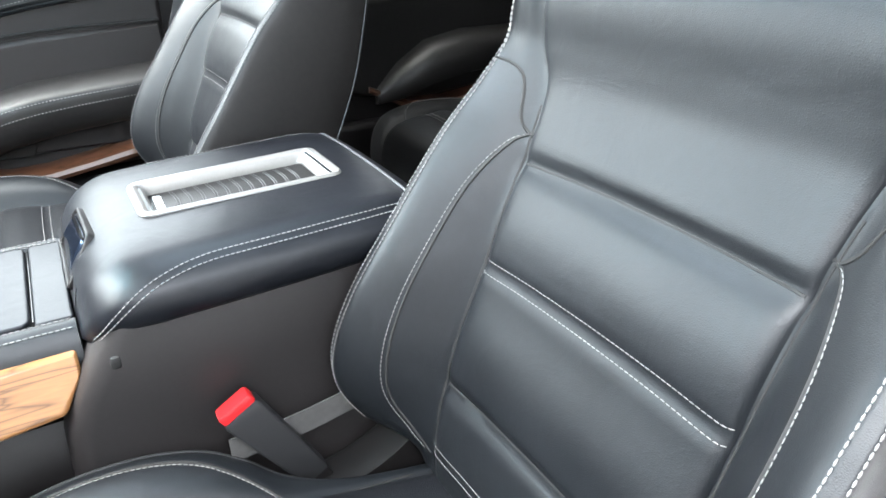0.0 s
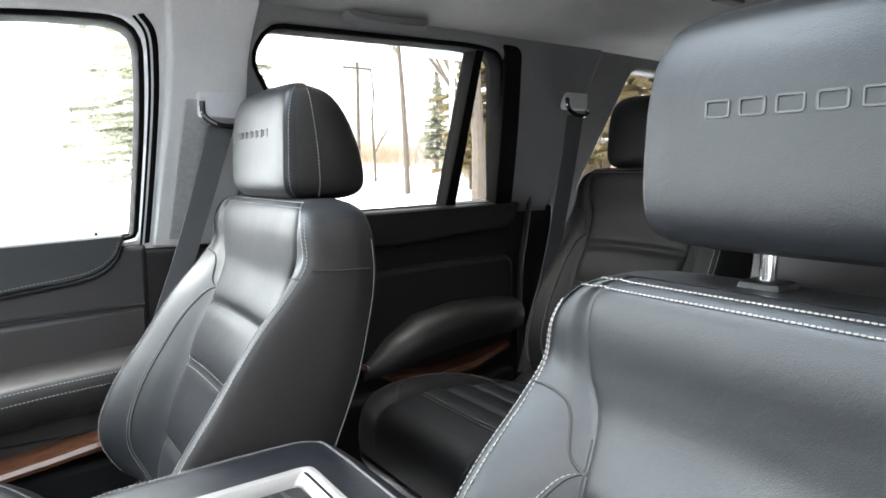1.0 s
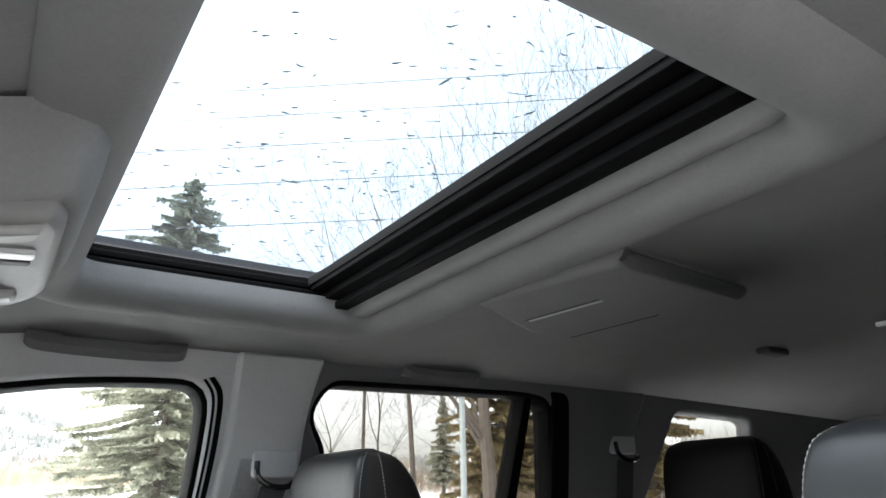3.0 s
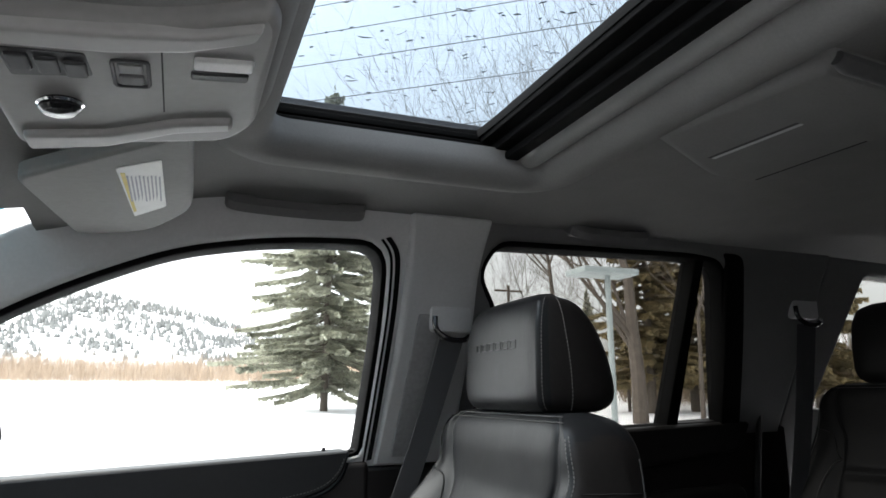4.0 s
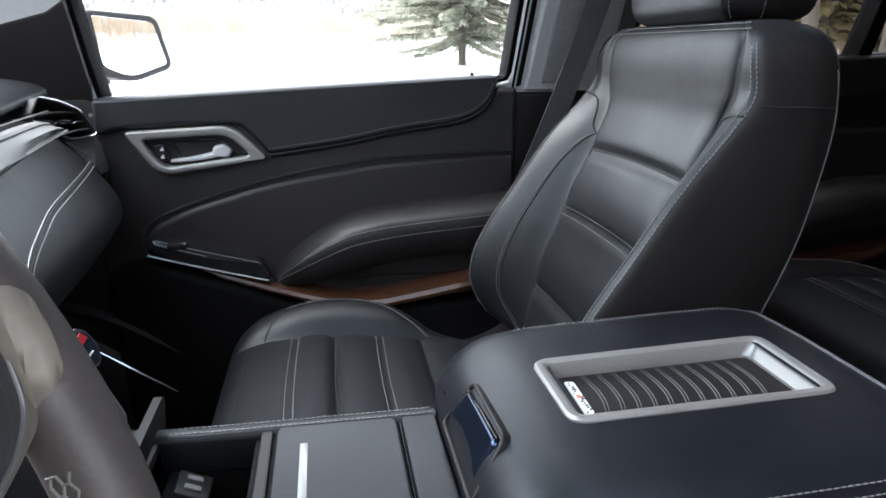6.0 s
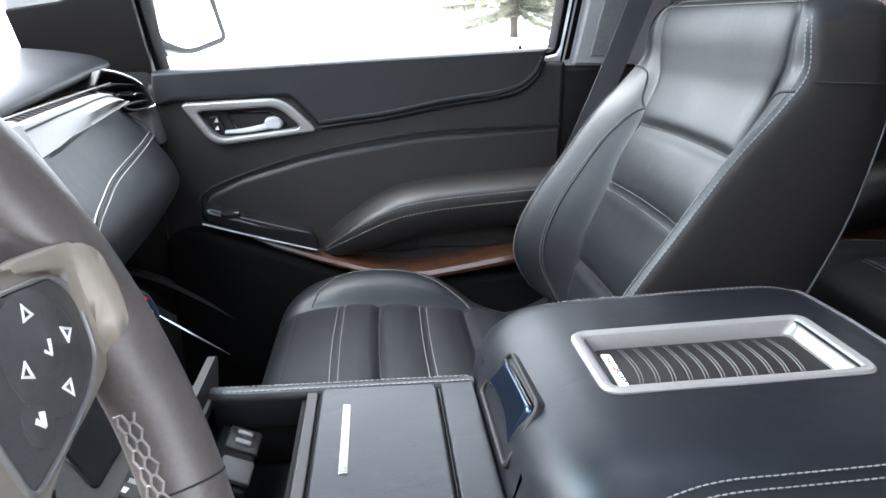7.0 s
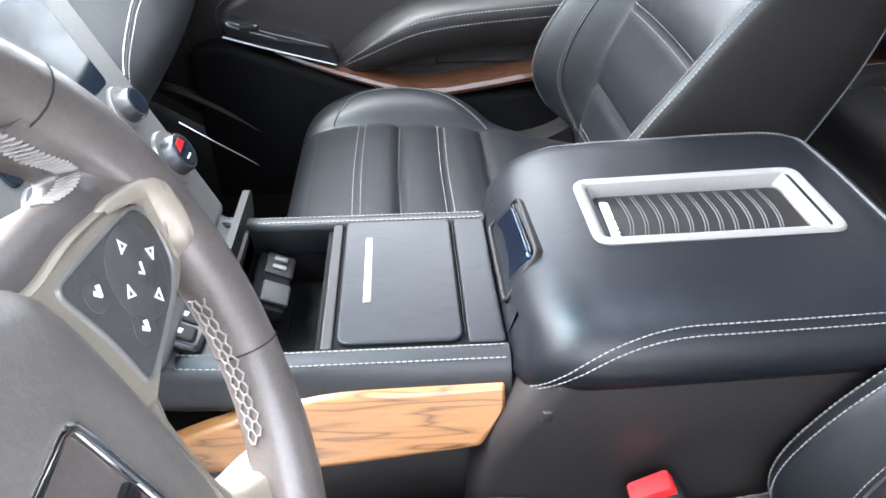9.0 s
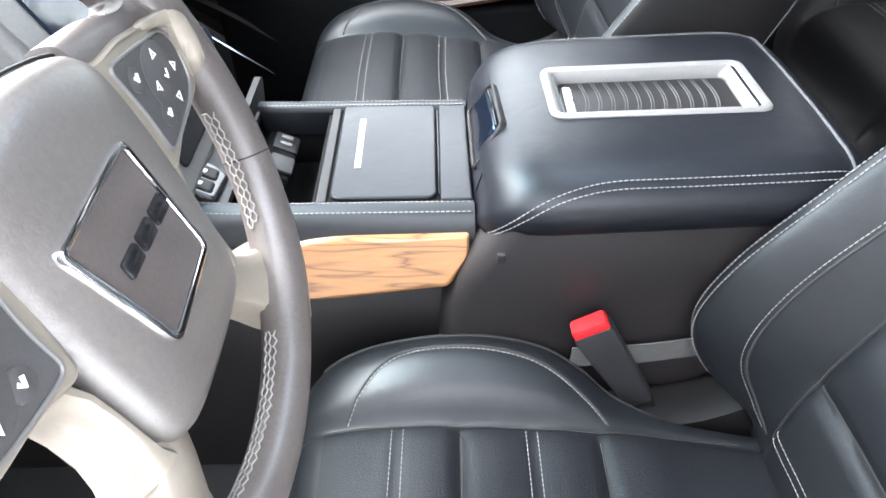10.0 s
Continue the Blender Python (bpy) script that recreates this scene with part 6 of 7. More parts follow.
    for pts in (((0.612, 1.3260), (0.66, 1.3290), (0.718, 1.3235)), ((0.632, 1.3120), (0.68, 1.3120), (0.729, 1.3080)), ((0.660, 1.2935), (0.695, 1.2965), (0.732, 1.2955))):
        rows = [[face(y, z, k) for z, k in ((z + 0.0016, -0.004), (z + 0.001, -0.022), (z - 0.001, -0.022), (z - 0.0012, -0.004), (z + 0.0002, -0.0028))] for y, z in smooth(pts, 4)]
        part("vane", Geo().loft(rows), PLASTIC_WARM, vent)
    part("vent_tab", Geo().loft([[face(y, z + w, -0.001), face(y, z + w, -0.008), face(y, z - w, -0.008), face(y, z - w, -0.001), face(y, z, 0.002)] for y, z, w in ((0.660, 1.3140, 0.0010), (0.666, 1.3135, 0.0030), (0.685, 1.3120, 0.0038), (0.697, 1.3110, 0.0030), (0.703, 1.3103, 0.0010))]), CHROME, vent, "bright vent tab")
    part("bezel", Geo().prism(round_poly([(0.744, 1.288), (0.758, 1.282), (0.778, 1.262), (0.793, 1.228), (0.786, 1.214), (0.738, 1.214), (0.728, 1.232), (0.742, 1.262)], [0.004, 0.008, 0.02, 0.012, 0.008, 0.006, 0.006, 0.02], 4), 0.004, lambda y, z, k: (-0.436 - 0.10 * (z - 1.25) + k, y, z), 0.006, 4, -0.05), GRIP, d, "grey vent bezel")
    part("glove_box", run([(-0.55, 1.05), (-0.545, 1.045), (-0.60, 0.90), (-0.80, 0.85), (-0.80, 1.10)], 0.14, 0.66, 4), PLASTIC, d)

    # centre stack, leaning back
    def st(y, s, k):
        return (-0.252 - 0.439 * s + 0.898 * k, y, 1.100 + 0.898 * s + 0.439 * k)

    part("stack_body", Geo().prism(round_poly([(-0.125, -0.02), (0.125, -0.02), (0.139, 0.12), (0.152, 0.27), (-0.152, 0.27), (-0.139, 0.12)], 0.012, 4), 0.004, st, 0.012, 4, -0.20), TRIM, d, "brushed grey centre stack")
    part("screen", Geo().prism(round_poly([(-0.098, 0.160), (0.098, 0.160), (0.104, 0.262), (-0.104, 0.262)], 0.008, 4), 0.0062, st, 0.002, 2, -0.01), SCREEN, d, "dark display")
    part("panel", Geo().prism(round_poly([(-0.085, 0.005), (0.075, 0.005), (0.080, 0.145), (-0.09, 0.145)], 0.010, 4), 0.0062, st, 0.003, 3, -0.01), GLOSS, d, "gloss black control panel")
    for k in range(5):
        part("button", Geo().prism(round_poly([(-0.07 + 0.028 * k, 0.06), (-0.046 + 0.028 * k, 0.06), (-0.046 + 0.028 * k, 0.078), (-0.07 + 0.028 * k, 0.078)], 0.003, 2), 0.0090, st, 0.002, 2, 0.002), PLASTIC, d)
    for sy in (1, -1):
        for s, r, y in ((0.068, 0.0215, 0.100 * sy), (0.134, 0.0165, 0.091 * sy)):
            kn = part("knob", Geo().lathe([(r * 1.18, -0.004), (r * 1.18, 0.004), (r * 1.02, 0.006), (r, 0.009), (r * 0.95, 0.018), (r * 0.87, 0.021), (0.0, 0.021)], lambda u, v, k: st(y + u, s + v, k), 28), KNOB, d, "dark grey rotary knob")
            part("knob_ring", Geo().lathe([(r * 1.30, 0.000), (r * 1.36, 0.004), (r * 1.30, 0.008), (r * 1.14, 0.008)], lambda u, v, k: st(y + u, s + v, k), 28), SILVER, kn)
            part("knob_face", Geo().lathe([(r * 0.74, 0.0195), (r * 0.74, 0.0216), (0.0, 0.0218)], lambda u, v, k: st(y + u, s + v, k), 24), SCREEN, kn)
            if y > 0 and s < 0.1:
                part("knob_mark", Geo().prism([(-0.012, 0.004), (0.010, 0.006), (0.004, 0.014), (-0.008, 0.013)], 0.0222, lambda u, v, k: st(y + u, s + v, k), 0.0002, 1, 0.0215), RED, kn, "red heat mark")
                part("knob_mark", Geo().box(st(y - 0.002, s - 0.006, 0.0221), (0.001, 0.010, 0.002), 0.0004), WHITE_MARK, kn)
    return d


dashboard()

ws = Geo().loft([[(-0.40, -0.62, 1.7085), (-0.40, 0.62, 1.7085), (-0.405, 0.62, 1.7085), (-0.405, -0.62, 1.7085)], [(-1.08, -0.76, 1.36), (-1.08, 0.76, 1.36), (-1.085, 0.76, 1.36), (-1.085, -0.76, 1.36)]])
setting("windscreen", ws, GLASS_BAND, "raked front windscreen", "windscreen").visible_shadow = False
band = Geo().loft([[(-0.28, -0.595, 1.770), (-0.28, 0.595, 1.770), (-0.285, 0.595, 1.770), (-0.285, -0.595, 1.770)], [(-0.399, -0.62, 1.709), (-0.399, 0.62, 1.709), (-0.404, 0.62, 1.709), (-0.404, -0.62, 1.709)]])
setting("shade_band", band, SHADE_BAND, "blue-green shade band along the top of the windscreen", "windscreen band").visible_shadow = False
setting("trim", Geo().loft([[(-0.30 + dx, -0.52, 1.76 + dz) for dx, dz in ((-0.03, 0.03), (0.0, -0.012), (0.02, -0.002), (0.02, 0.03))], [(-0.30 + dx, 0.52, 1.76 + dz) for dx, dz in ((-0.03, 0.03), (0.0, -0.012), (0.02, -0.002), (0.02, 0.03))]]), HEADLINER, "grey cloth header above the windscreen", "header")


# ---- steering wheel ----
FIELD = mat("dark_taupe_plastic", (0.058, 0.056, 0.056), 0.5, var=0.12, scale=20, bump=0.3, bump_scale=800)


def steering_wheel():
    C = Vector((-0.152, -0.415, 1.289))
    tl = radians(17.6)
    U, N = Vector((-math.sin(tl), 0, math.cos(tl))), Vector((math.cos(tl), 0, math.sin(tl)))
    w = thing("steering_wheel", C, "grey-black leather steering wheel with satin nickel spokes and pale lacing", "steering wheel")

    def to(a, b, k):
        return C + Vector((0, a, 0)) + U * b + N * k

    R, r = 0.1767, 0.0158
    C2 = Vector((-0.1574, -0.4254, 1.2985))
    N2 = Vector((math.cos(0.3438) * math.cos(-0.0514), math.cos(0.3438) * math.sin(-0.0514), math.sin(0.3438)))
    A2 = Vector((0, 0, 1)).cross(N2).normalized()
    U2 = N2.cross(A2)

    def rim(th, ph, lift=0.0):
        fat = fullness(math.degrees(th))
        rr = R + (r * fat + lift) * math.cos(ph)
        return C2 + A2 * (rr * math.cos(th)) + U2 * (rr * math.sin(th)) + N2 * ((r * fat * 1.08 + lift) * math.sin(ph))

    def fullness(deg):
        return 1 + 0.10 * sum(bell((deg - q + 180) % 360 - 180, 16) for q in (312, 228)) + 0.07 * sum(bell((deg - q + 180) % 360 - 180, 14) for q in (27, 153))

    def mid_plane(a, b):
        """Height of the rim's middle above the spoke plane."""
        return (C2 - to(a, b, 0.0)).dot(N2)

    def crest(a, b):
        """Height of the rim's front above the spoke plane."""
        p = to(a, b, 0.0) - C2
        h = p.dot(N2)
        rho = (p - N2 * h).length
        f = r * fullness(math.degrees(math.atan2(p.dot(U2), p.dot(A2))))
        return 1.08 * f * math.sqrt(max(0.0, 1 - ((rho - R) / f) ** 2)) - h

    part("rim", Geo().loft([[rim(2 * math.pi * k / 120, 2 * math.pi * j / 20) for j in range(20)] for k in range(121)], True, False, False), WHEEL_LEATHER, w)
    for deg in (36, 144, -20, 200):
        th = radians(deg)
        part("rim_seam", Geo().tube([rim(th, 2 * math.pi * j / 20, 0.0002) for j in range(20)], 0.0005, 5, True), SEAM, w)
    # laced inner seam: a lattice of thread
    pale = mat("pale_lacing", (0.22, 0.208, 0.193), 0.6)
    for a0, a1 in ((-37, -7), (48, 132), (187, 217), (-116, -64)):
        g = Geo()
        n = int((a1 - a0) / 1.35)
        q = lambda k, ph: rim(radians(a0 + (a1 - a0) * k / n), radians(ph), 0.0006)
        jig = random.Random(n)
        g.tube([q(k + jig.uniform(-0.12, 0.12), 188 if k % 2 else 193) for k in range(n + 1)], 0.00065, 5)
        for s0, mid, far, out in ((0, 193, 200, 206), (1, 188, 181, 175)):
            edge = []
            for k in range(s0, n + 1, 2):
                g.tube([q(k, mid), q(k, far)], 0.00065, 5)
                edge += [q(k, far), q(min(k + 1, n), out + jig.uniform(-2, 2))]
            g.tube(edge, 0.00065, 5)
        part("lacing", g, pale, w, "pale lattice lacing")
    # airbag cover
    half = [(0.0, 0.092), (0.032, 0.088), (0.062, 0.078), (0.071, 0.058), (0.0735, 0.03), (0.0735, 0.0), (0.0722, -0.03), (0.070, -0.060), (0.062, -0.080), (0.043, -0.088), (0.0, -0.090)]
    hub = smooth(half + [(-a, b) for a, b in half[-2:0:-1]], 5, True)
    rows = []
    for s, k in ((1.0, -0.045), (1.0, -0.010), (0.985, 0.002), (0.94, 0.009), (0.84, 0.014), (0.65, 0.0175), (0.4, 0.019), (0.15, 0.0195)):
        rows.append([to(a * s, b * s, k) for a, b in hub])
    part("airbag_cover", Geo().loft(rows), HUB, w, "smooth taupe airbag cover")
    part("cover_line", Geo().tube([to(a * 1.005, b * 1.005, -0.004) for a, b in hub], 0.0012, 5, True), SEAM, w)
    bo = round_poly([(-0.053, 0.040), (0.030, 0.044), (0.036, -0.036), (-0.034, -0.041)], 0.008, 4)
    part("badge_frame", Geo().ring(ccw(bo), inset(ccw(bo), 0.0045), 0.0215, to, 0.002, 2, 0.010), CHROME, w, "bright badge surround")
    plate = part("badge_plate", Geo().prism(inset(ccw(bo), 0.0045), 0.0198, to, 0.001, 1, 0.010), WHEEL_LEATHER, w)
    for k in range(3):
        part("badge_bar", Geo().box(to(-0.021 + 0.0195 * k, 0.006, 0.0205), (0.004, 0.017, 0.010), 0.002, Matrix.Rotation(-tl, 3, "Y")), GLOSS, plate, "dark badge bar")
    for sg in (1, -1):
        m = lambda pts: [(sg * a, b) for a, b in pts]
        # spoke plate in satin metal with a dark switch field; it climbs over the rim
        sp = round_poly(m([(0.050, 0.074), (0.068, 0.0685), (0.098, 0.068), (0.118, 0.0644), (0.140, 0.0606), (0.158, 0.055), (0.160, 0.022), (0.150, 0.0085), (0.125, 0.004), (0.104, 0.002), (0.072, -0.008), (0.066, 0.03)]), [0.01, 0.02, 0.02, 0.02, 0.01, 0.006, 0.012, 0.012, 0.02, 0.02, 0.01, 0.02], 6)
        # leather web between the spoke and the rim, laced along its free edge
        free = smooth([(0.060, 0.0855), (0.0975, 0.0815), (0.110, 0.0785), (0.121, 0.0758), (0.1295, 0.0758), (0.1335, 0.0780), (0.1325, 0.0812), (0.1280, 0.0862), (0.1222, 0.0925), (0.1175, 0.0995), (0.1110, 0.1070)], 4)
        far = smooth([(0.060, 0.062), (0.100, 0.060), (0.118, 0.057), (0.135, 0.054), (0.150, 0.0537), (0.1466, 0.0647), (0.1424, 0.0756), (0.1395, 0.0820), (0.1350, 0.0905), (0.1300, 0.0990), (0.1230, 0.1085)], 4)
        rows = []
        for (a, b), (c, e) in zip(free, far):
            lift = 0.6 * mid_plane(sg * a, b)
            over = crest(sg * c, e) - 0.0006 if math.hypot(c + 0.0104, e - 0.0107) > 0.160 else 0.0065
            rows.append([to(sg * (a + (c - a) * f), b + (e - b) * f, k) for f, k in ((0.05, -0.018), (0.0, lift - 0.012), (0.0, lift - 0.006), (0.05, lift - 0.001), (0.15, lift + 0.002), (0.4, max(lift, 0.0) + 0.004 + 0.2 * max(0.0, over - 0.005)), (0.75, 0.0055 + 0.6 * max(0.0, over - 0.0065)), (1.0, over), (1.0, -0.018))])
        part("shoulder", Geo().loft(rows), WHEEL_LEATHER, w, "smooth leather shoulder above the spoke", 80)
        g = Geo()
        edge = [(Vector(p), (Vector(q) - Vector(p)).normalized()) for p, q in zip(along2(free[8:], 28), along2(far[8:], 28))]
        for ph in (0, 1):
            pts = []
            for n, (p, u) in enumerate(edge):
                lift = 0.6 * mid_plane(sg * p.x, p.y)
                f, k = (-0.0010, lift - 0.0060) if (n + ph) % 2 else (0.0012, lift + 0.0028)
                pts.append(to(sg * (p.x + u.x * f), p.y + u.y * f, k))
            g.tube(pts, 0.0007, 5)
        part("lacing", g, pale, w, "pale lattice lacing")
        part("spoke", Geo().prism(sp, 0.0084, to, 0.004, 4, -0.016), SATIN, w, "satin nickel spoke")
        rows = []
        for a, b0, b1, low in ((0.122, 0.0590, 0.0634, 0.0050), (0.130, 0.0570, 0.0632, 0.0078), (0.138, 0.0545, 0.0622, 0.0108), (0.143, 0.0525, 0.0614, 0.0125), (0.1468, 0.0490, 0.0604, 0.0138), (0.1485, 0.0135, 0.0596, 0.0078), (0.150, 0.0145, 0.0588, 0.0078), (0.152, 0.0160, 0.0574, 0.0078), (0.1535, 0.0180, 0.0556, 0.0078), (0.1548, 0.0205, 0.0530, 0.0078), (0.1556, 0.0235, 0.0498, 0.0078), (0.1560, 0.0275, 0.0450, 0.0078)):
            row = []
            for f, dk in ((0.0, -0.010), (0.0, -0.001), (0.05, 0.0010), (0.25, 0.0014), (0.5, 0.0015), (0.75, 0.0014), (0.95, 0.0010), (1.0, -0.001), (1.0, -0.010)):
                b = b0 + (b1 - b0) * f
                row.append(to(sg * a, b, max(low, crest(sg * a, b)) + 0.0008 + dk))
            rows.append(row)
        part("spoke_end", Geo().loft(rows), SATIN, w, "satin nickel spoke end over the rim", 75)
        fo = round_poly(m([(0.073, 0.061), (0.105, 0.057), (0.142, 0.051), (0.149, 0.040), (0.143, 0.019), (0.128, 0.011), (0.100, 0.006), (0.079, 0.004), (0.079, 0.030)]), [0.006, 0.02, 0.01, 0.012, 0.012, 0.012, 0.02, 0.006, 0.03], 5)
        part("field_rim", Geo().ring(inset(ccw(fo), -0.0018), ccw(fo), 0.0102, to, 0.0008, 2, 0.0), SILVER, w, "bright switch field rim")
        pod = part("switch_field", Geo().prism(fo, 0.0092, to, 0.001, 2, 0.0), FIELD, w, "dark switch field with white marks")
        part("pad_disc", Geo().lathe([(0.0215, 0.006), (0.0215, 0.0096), (0.019, 0.0106), (0.009, 0.0100), (0.0078, 0.0106), (0.0, 0.0108)], lambda u, v, k: to(sg * 0.117 + u, 0.033 + v, k), 32), FIELD, pod)
        for q in (0, 90, 180, 270):
            a, b = sg * 0.117 + 0.0142 * math.cos(radians(q)), 0.033 + 0.0142 * math.sin(radians(q))
            pts = [(a + 0.0038 * math.cos(radians(q + 120 * j)), b + 0.0038 * math.sin(radians(q + 120 * j))) for j in range(3)]
            i2 = [(a + 0.0021 * math.cos(radians(q + 120 * j)), b + 0.0021 * math.sin(radians(q + 120 * j))) for j in range(3)]
            part("arrow_mark", Geo().ring(ccw(pts), ccw(i2), 0.0109, to, 0.0002, 1, 0.0100), WHITE_MARK, pod)
        part("tick_mark", Geo().tube([to(sg * 0.117 - 0.002, 0.034, 0.0108), to(sg * 0.117, 0.0315, 0.0108), to(sg * 0.117 + 0.003, 0.036, 0.0108)], 0.0007, 5), WHITE_MARK, pod)
        for a, b in ((0.088, 0.046), (0.097, 0.018)):
            part("button", Geo().lathe([(0.0075, 0.0065), (0.0075, 0.0098), (0.006, 0.0102), (0.0, 0.0102)], lambda u, v, k: to(sg * a + u, b + v, k), 20), FIELD, pod)
            part("button_mark", Geo().tube([to(sg * a - 0.002, b + 0.002, 0.0103), to(sg * a - 0.0002, b - 0.001, 0.0103), to(sg * a + 0.002, b + 0.0028, 0.0103)], 0.0012, 5), WHITE_MARK, pod)
        # satin band beside the cover, then the lower spoke out to the rim
        rows = []
        for a, b, hw in ((0.098, 0.004, 0.012), (0.087, -0.004, 0.0085), (0.0800, -0.018, 0.0060), (0.0778, -0.036, 0.0055), (0.0772, -0.056, 0.0060), (0.078, -0.070, 0.0085), (0.078, -0.080, 0.013)):
            rows.append([to(sg * (a + u * hw), b, k) for u, k in ((-1, -0.03), (-1, 0.001), (-0.75, 0.0045), (-0.3, 0.004), (0.3, 0.0), (0.85, -0.007), (1, -0.014), (1, -0.03))])
        part("satin_band", Geo().loft(rows), SATIN, w, "satin nickel band beside the cover")
        rows = []
        for a, b, wd, k in ((0.058, -0.078, 0.015, 0.0005), (0.067, -0.089, 0.016, 0.002), (0.081, -0.104, 0.018, 0.003), (0.095, -0.119, 0.024, 0.007), (0.104, -0.129, 0.031, 0.013), (0.112, -0.138, 0.037, 0.0200)):
            s = Vector((0.75, 0.66))
            rows.append([to(sg * (a + s.x * u * wd), b + s.y * u * wd, k - dk) for u, dk in ((-1, 0.035), (-1, 0.006), (-0.85, 0.001), (0, -0.001), (0.85, 0.001), (1, 0.006), (1, 0.035))])
        part("lower_spoke", Geo().loft(rows), SATIN, w, "satin nickel lower spoke", 75)
    part("column", Geo().loft([[to(0.060 * s * math.cos(q), 0.055 * s * math.sin(q) - 0.005, k) for q in (2 * math.pi * j / 20 for j in range(20))] for s, k in ((1.0, -0.040), (1.15, -0.07), (1.2, -0.28))]), PLASTIC, w, "black steering column shroud")
    part("stalk", Geo().tube([to(0.06, -0.02, -0.06), to(0.12, -0.03, -0.055), to(0.155, -0.035, -0.05)], [0.007, 0.008, 0.010], 10), PLASTIC, w, "black column stalk")
    return w


steering_wheel()


# ---- outside the car ----
def door_mirror():
    m = thing("door_mirror", (-0.45, 1.0, 1.42), "black door mirror with bright glass outside the passenger window", "door mirror")
    o = round_poly([(-0.515, 1.500), (-0.375, 1.488), (-0.350, 1.385), (-0.44, 1.352), (-0.505, 1.38)], [0.02, 0.02, 0.02, 0.03, 0.02], 5)

    def face(x, z, d):
        # the glass looks back and in
        k = (x + 0.04) / 1.55
        u = (2.169 * k - 0.04) / (1 - 1.44 * k)
        y = 1.05 + 1.44 * (u + 0.43)
        return (u + 0.82 * d, y - 0.57 * d, 1.43 + (z - 1.43) * (y + 0.5) / 1.55)

    part("housing", Geo().prism(o, 0.0, face, 0.006, 3, -0.10), RUBBER, m)
    part("glass", Geo().prism(inset(ccw(o), 0.013), 0.0012, face, 0.0005, 1, -0.002), MIRROR, m, "bright mirror glass")
    part("arm", Geo().box((-0.50, 0.95, 1.345), (0.06, 0.16, 0.04), 0.012), GLOSS, m)
    return m


door_mirror()


def ground_z(x, y):
    """Snowy ground: level round the car, rising slowly beyond it."""
    r = math.hypot(x, y)
    z = 0.0 if r < 4 else 0.027 * (r - 4) + 0.10 * math.sin(x * 0.35 + 1) * math.sin(y * 0.28) * min(1, (r - 4) / 20)
    return z


g = Geo()
radii = [0, 3, 5, 7, 9, 12, 15, 19, 24, 30, 37, 46, 57, 70, 90, 115, 150, 200, 280, 400, 700, 1500, 3500]
rings = []
for r in radii[1:]:
    rings.append([(r * math.cos(q), r * math.sin(q), ground_z(r * math.cos(q), r * math.sin(q)) if r < 200 else 5.3) for q in (2 * math.pi * k / 72 for k in range(72))])
g.loft(rings, True, True, False)
setting("ground", g, SNOW, "wide field of bright fresh snow", "snow", 80)


def at(az, dist):
    """A place by bearing from the passenger side towards the rear, and distance."""
    x, y = dist * math.sin(radians(az)), dist * math.cos(radians(az))
    return x, y, ground_z(x, y) if dist < 200 else 5.3


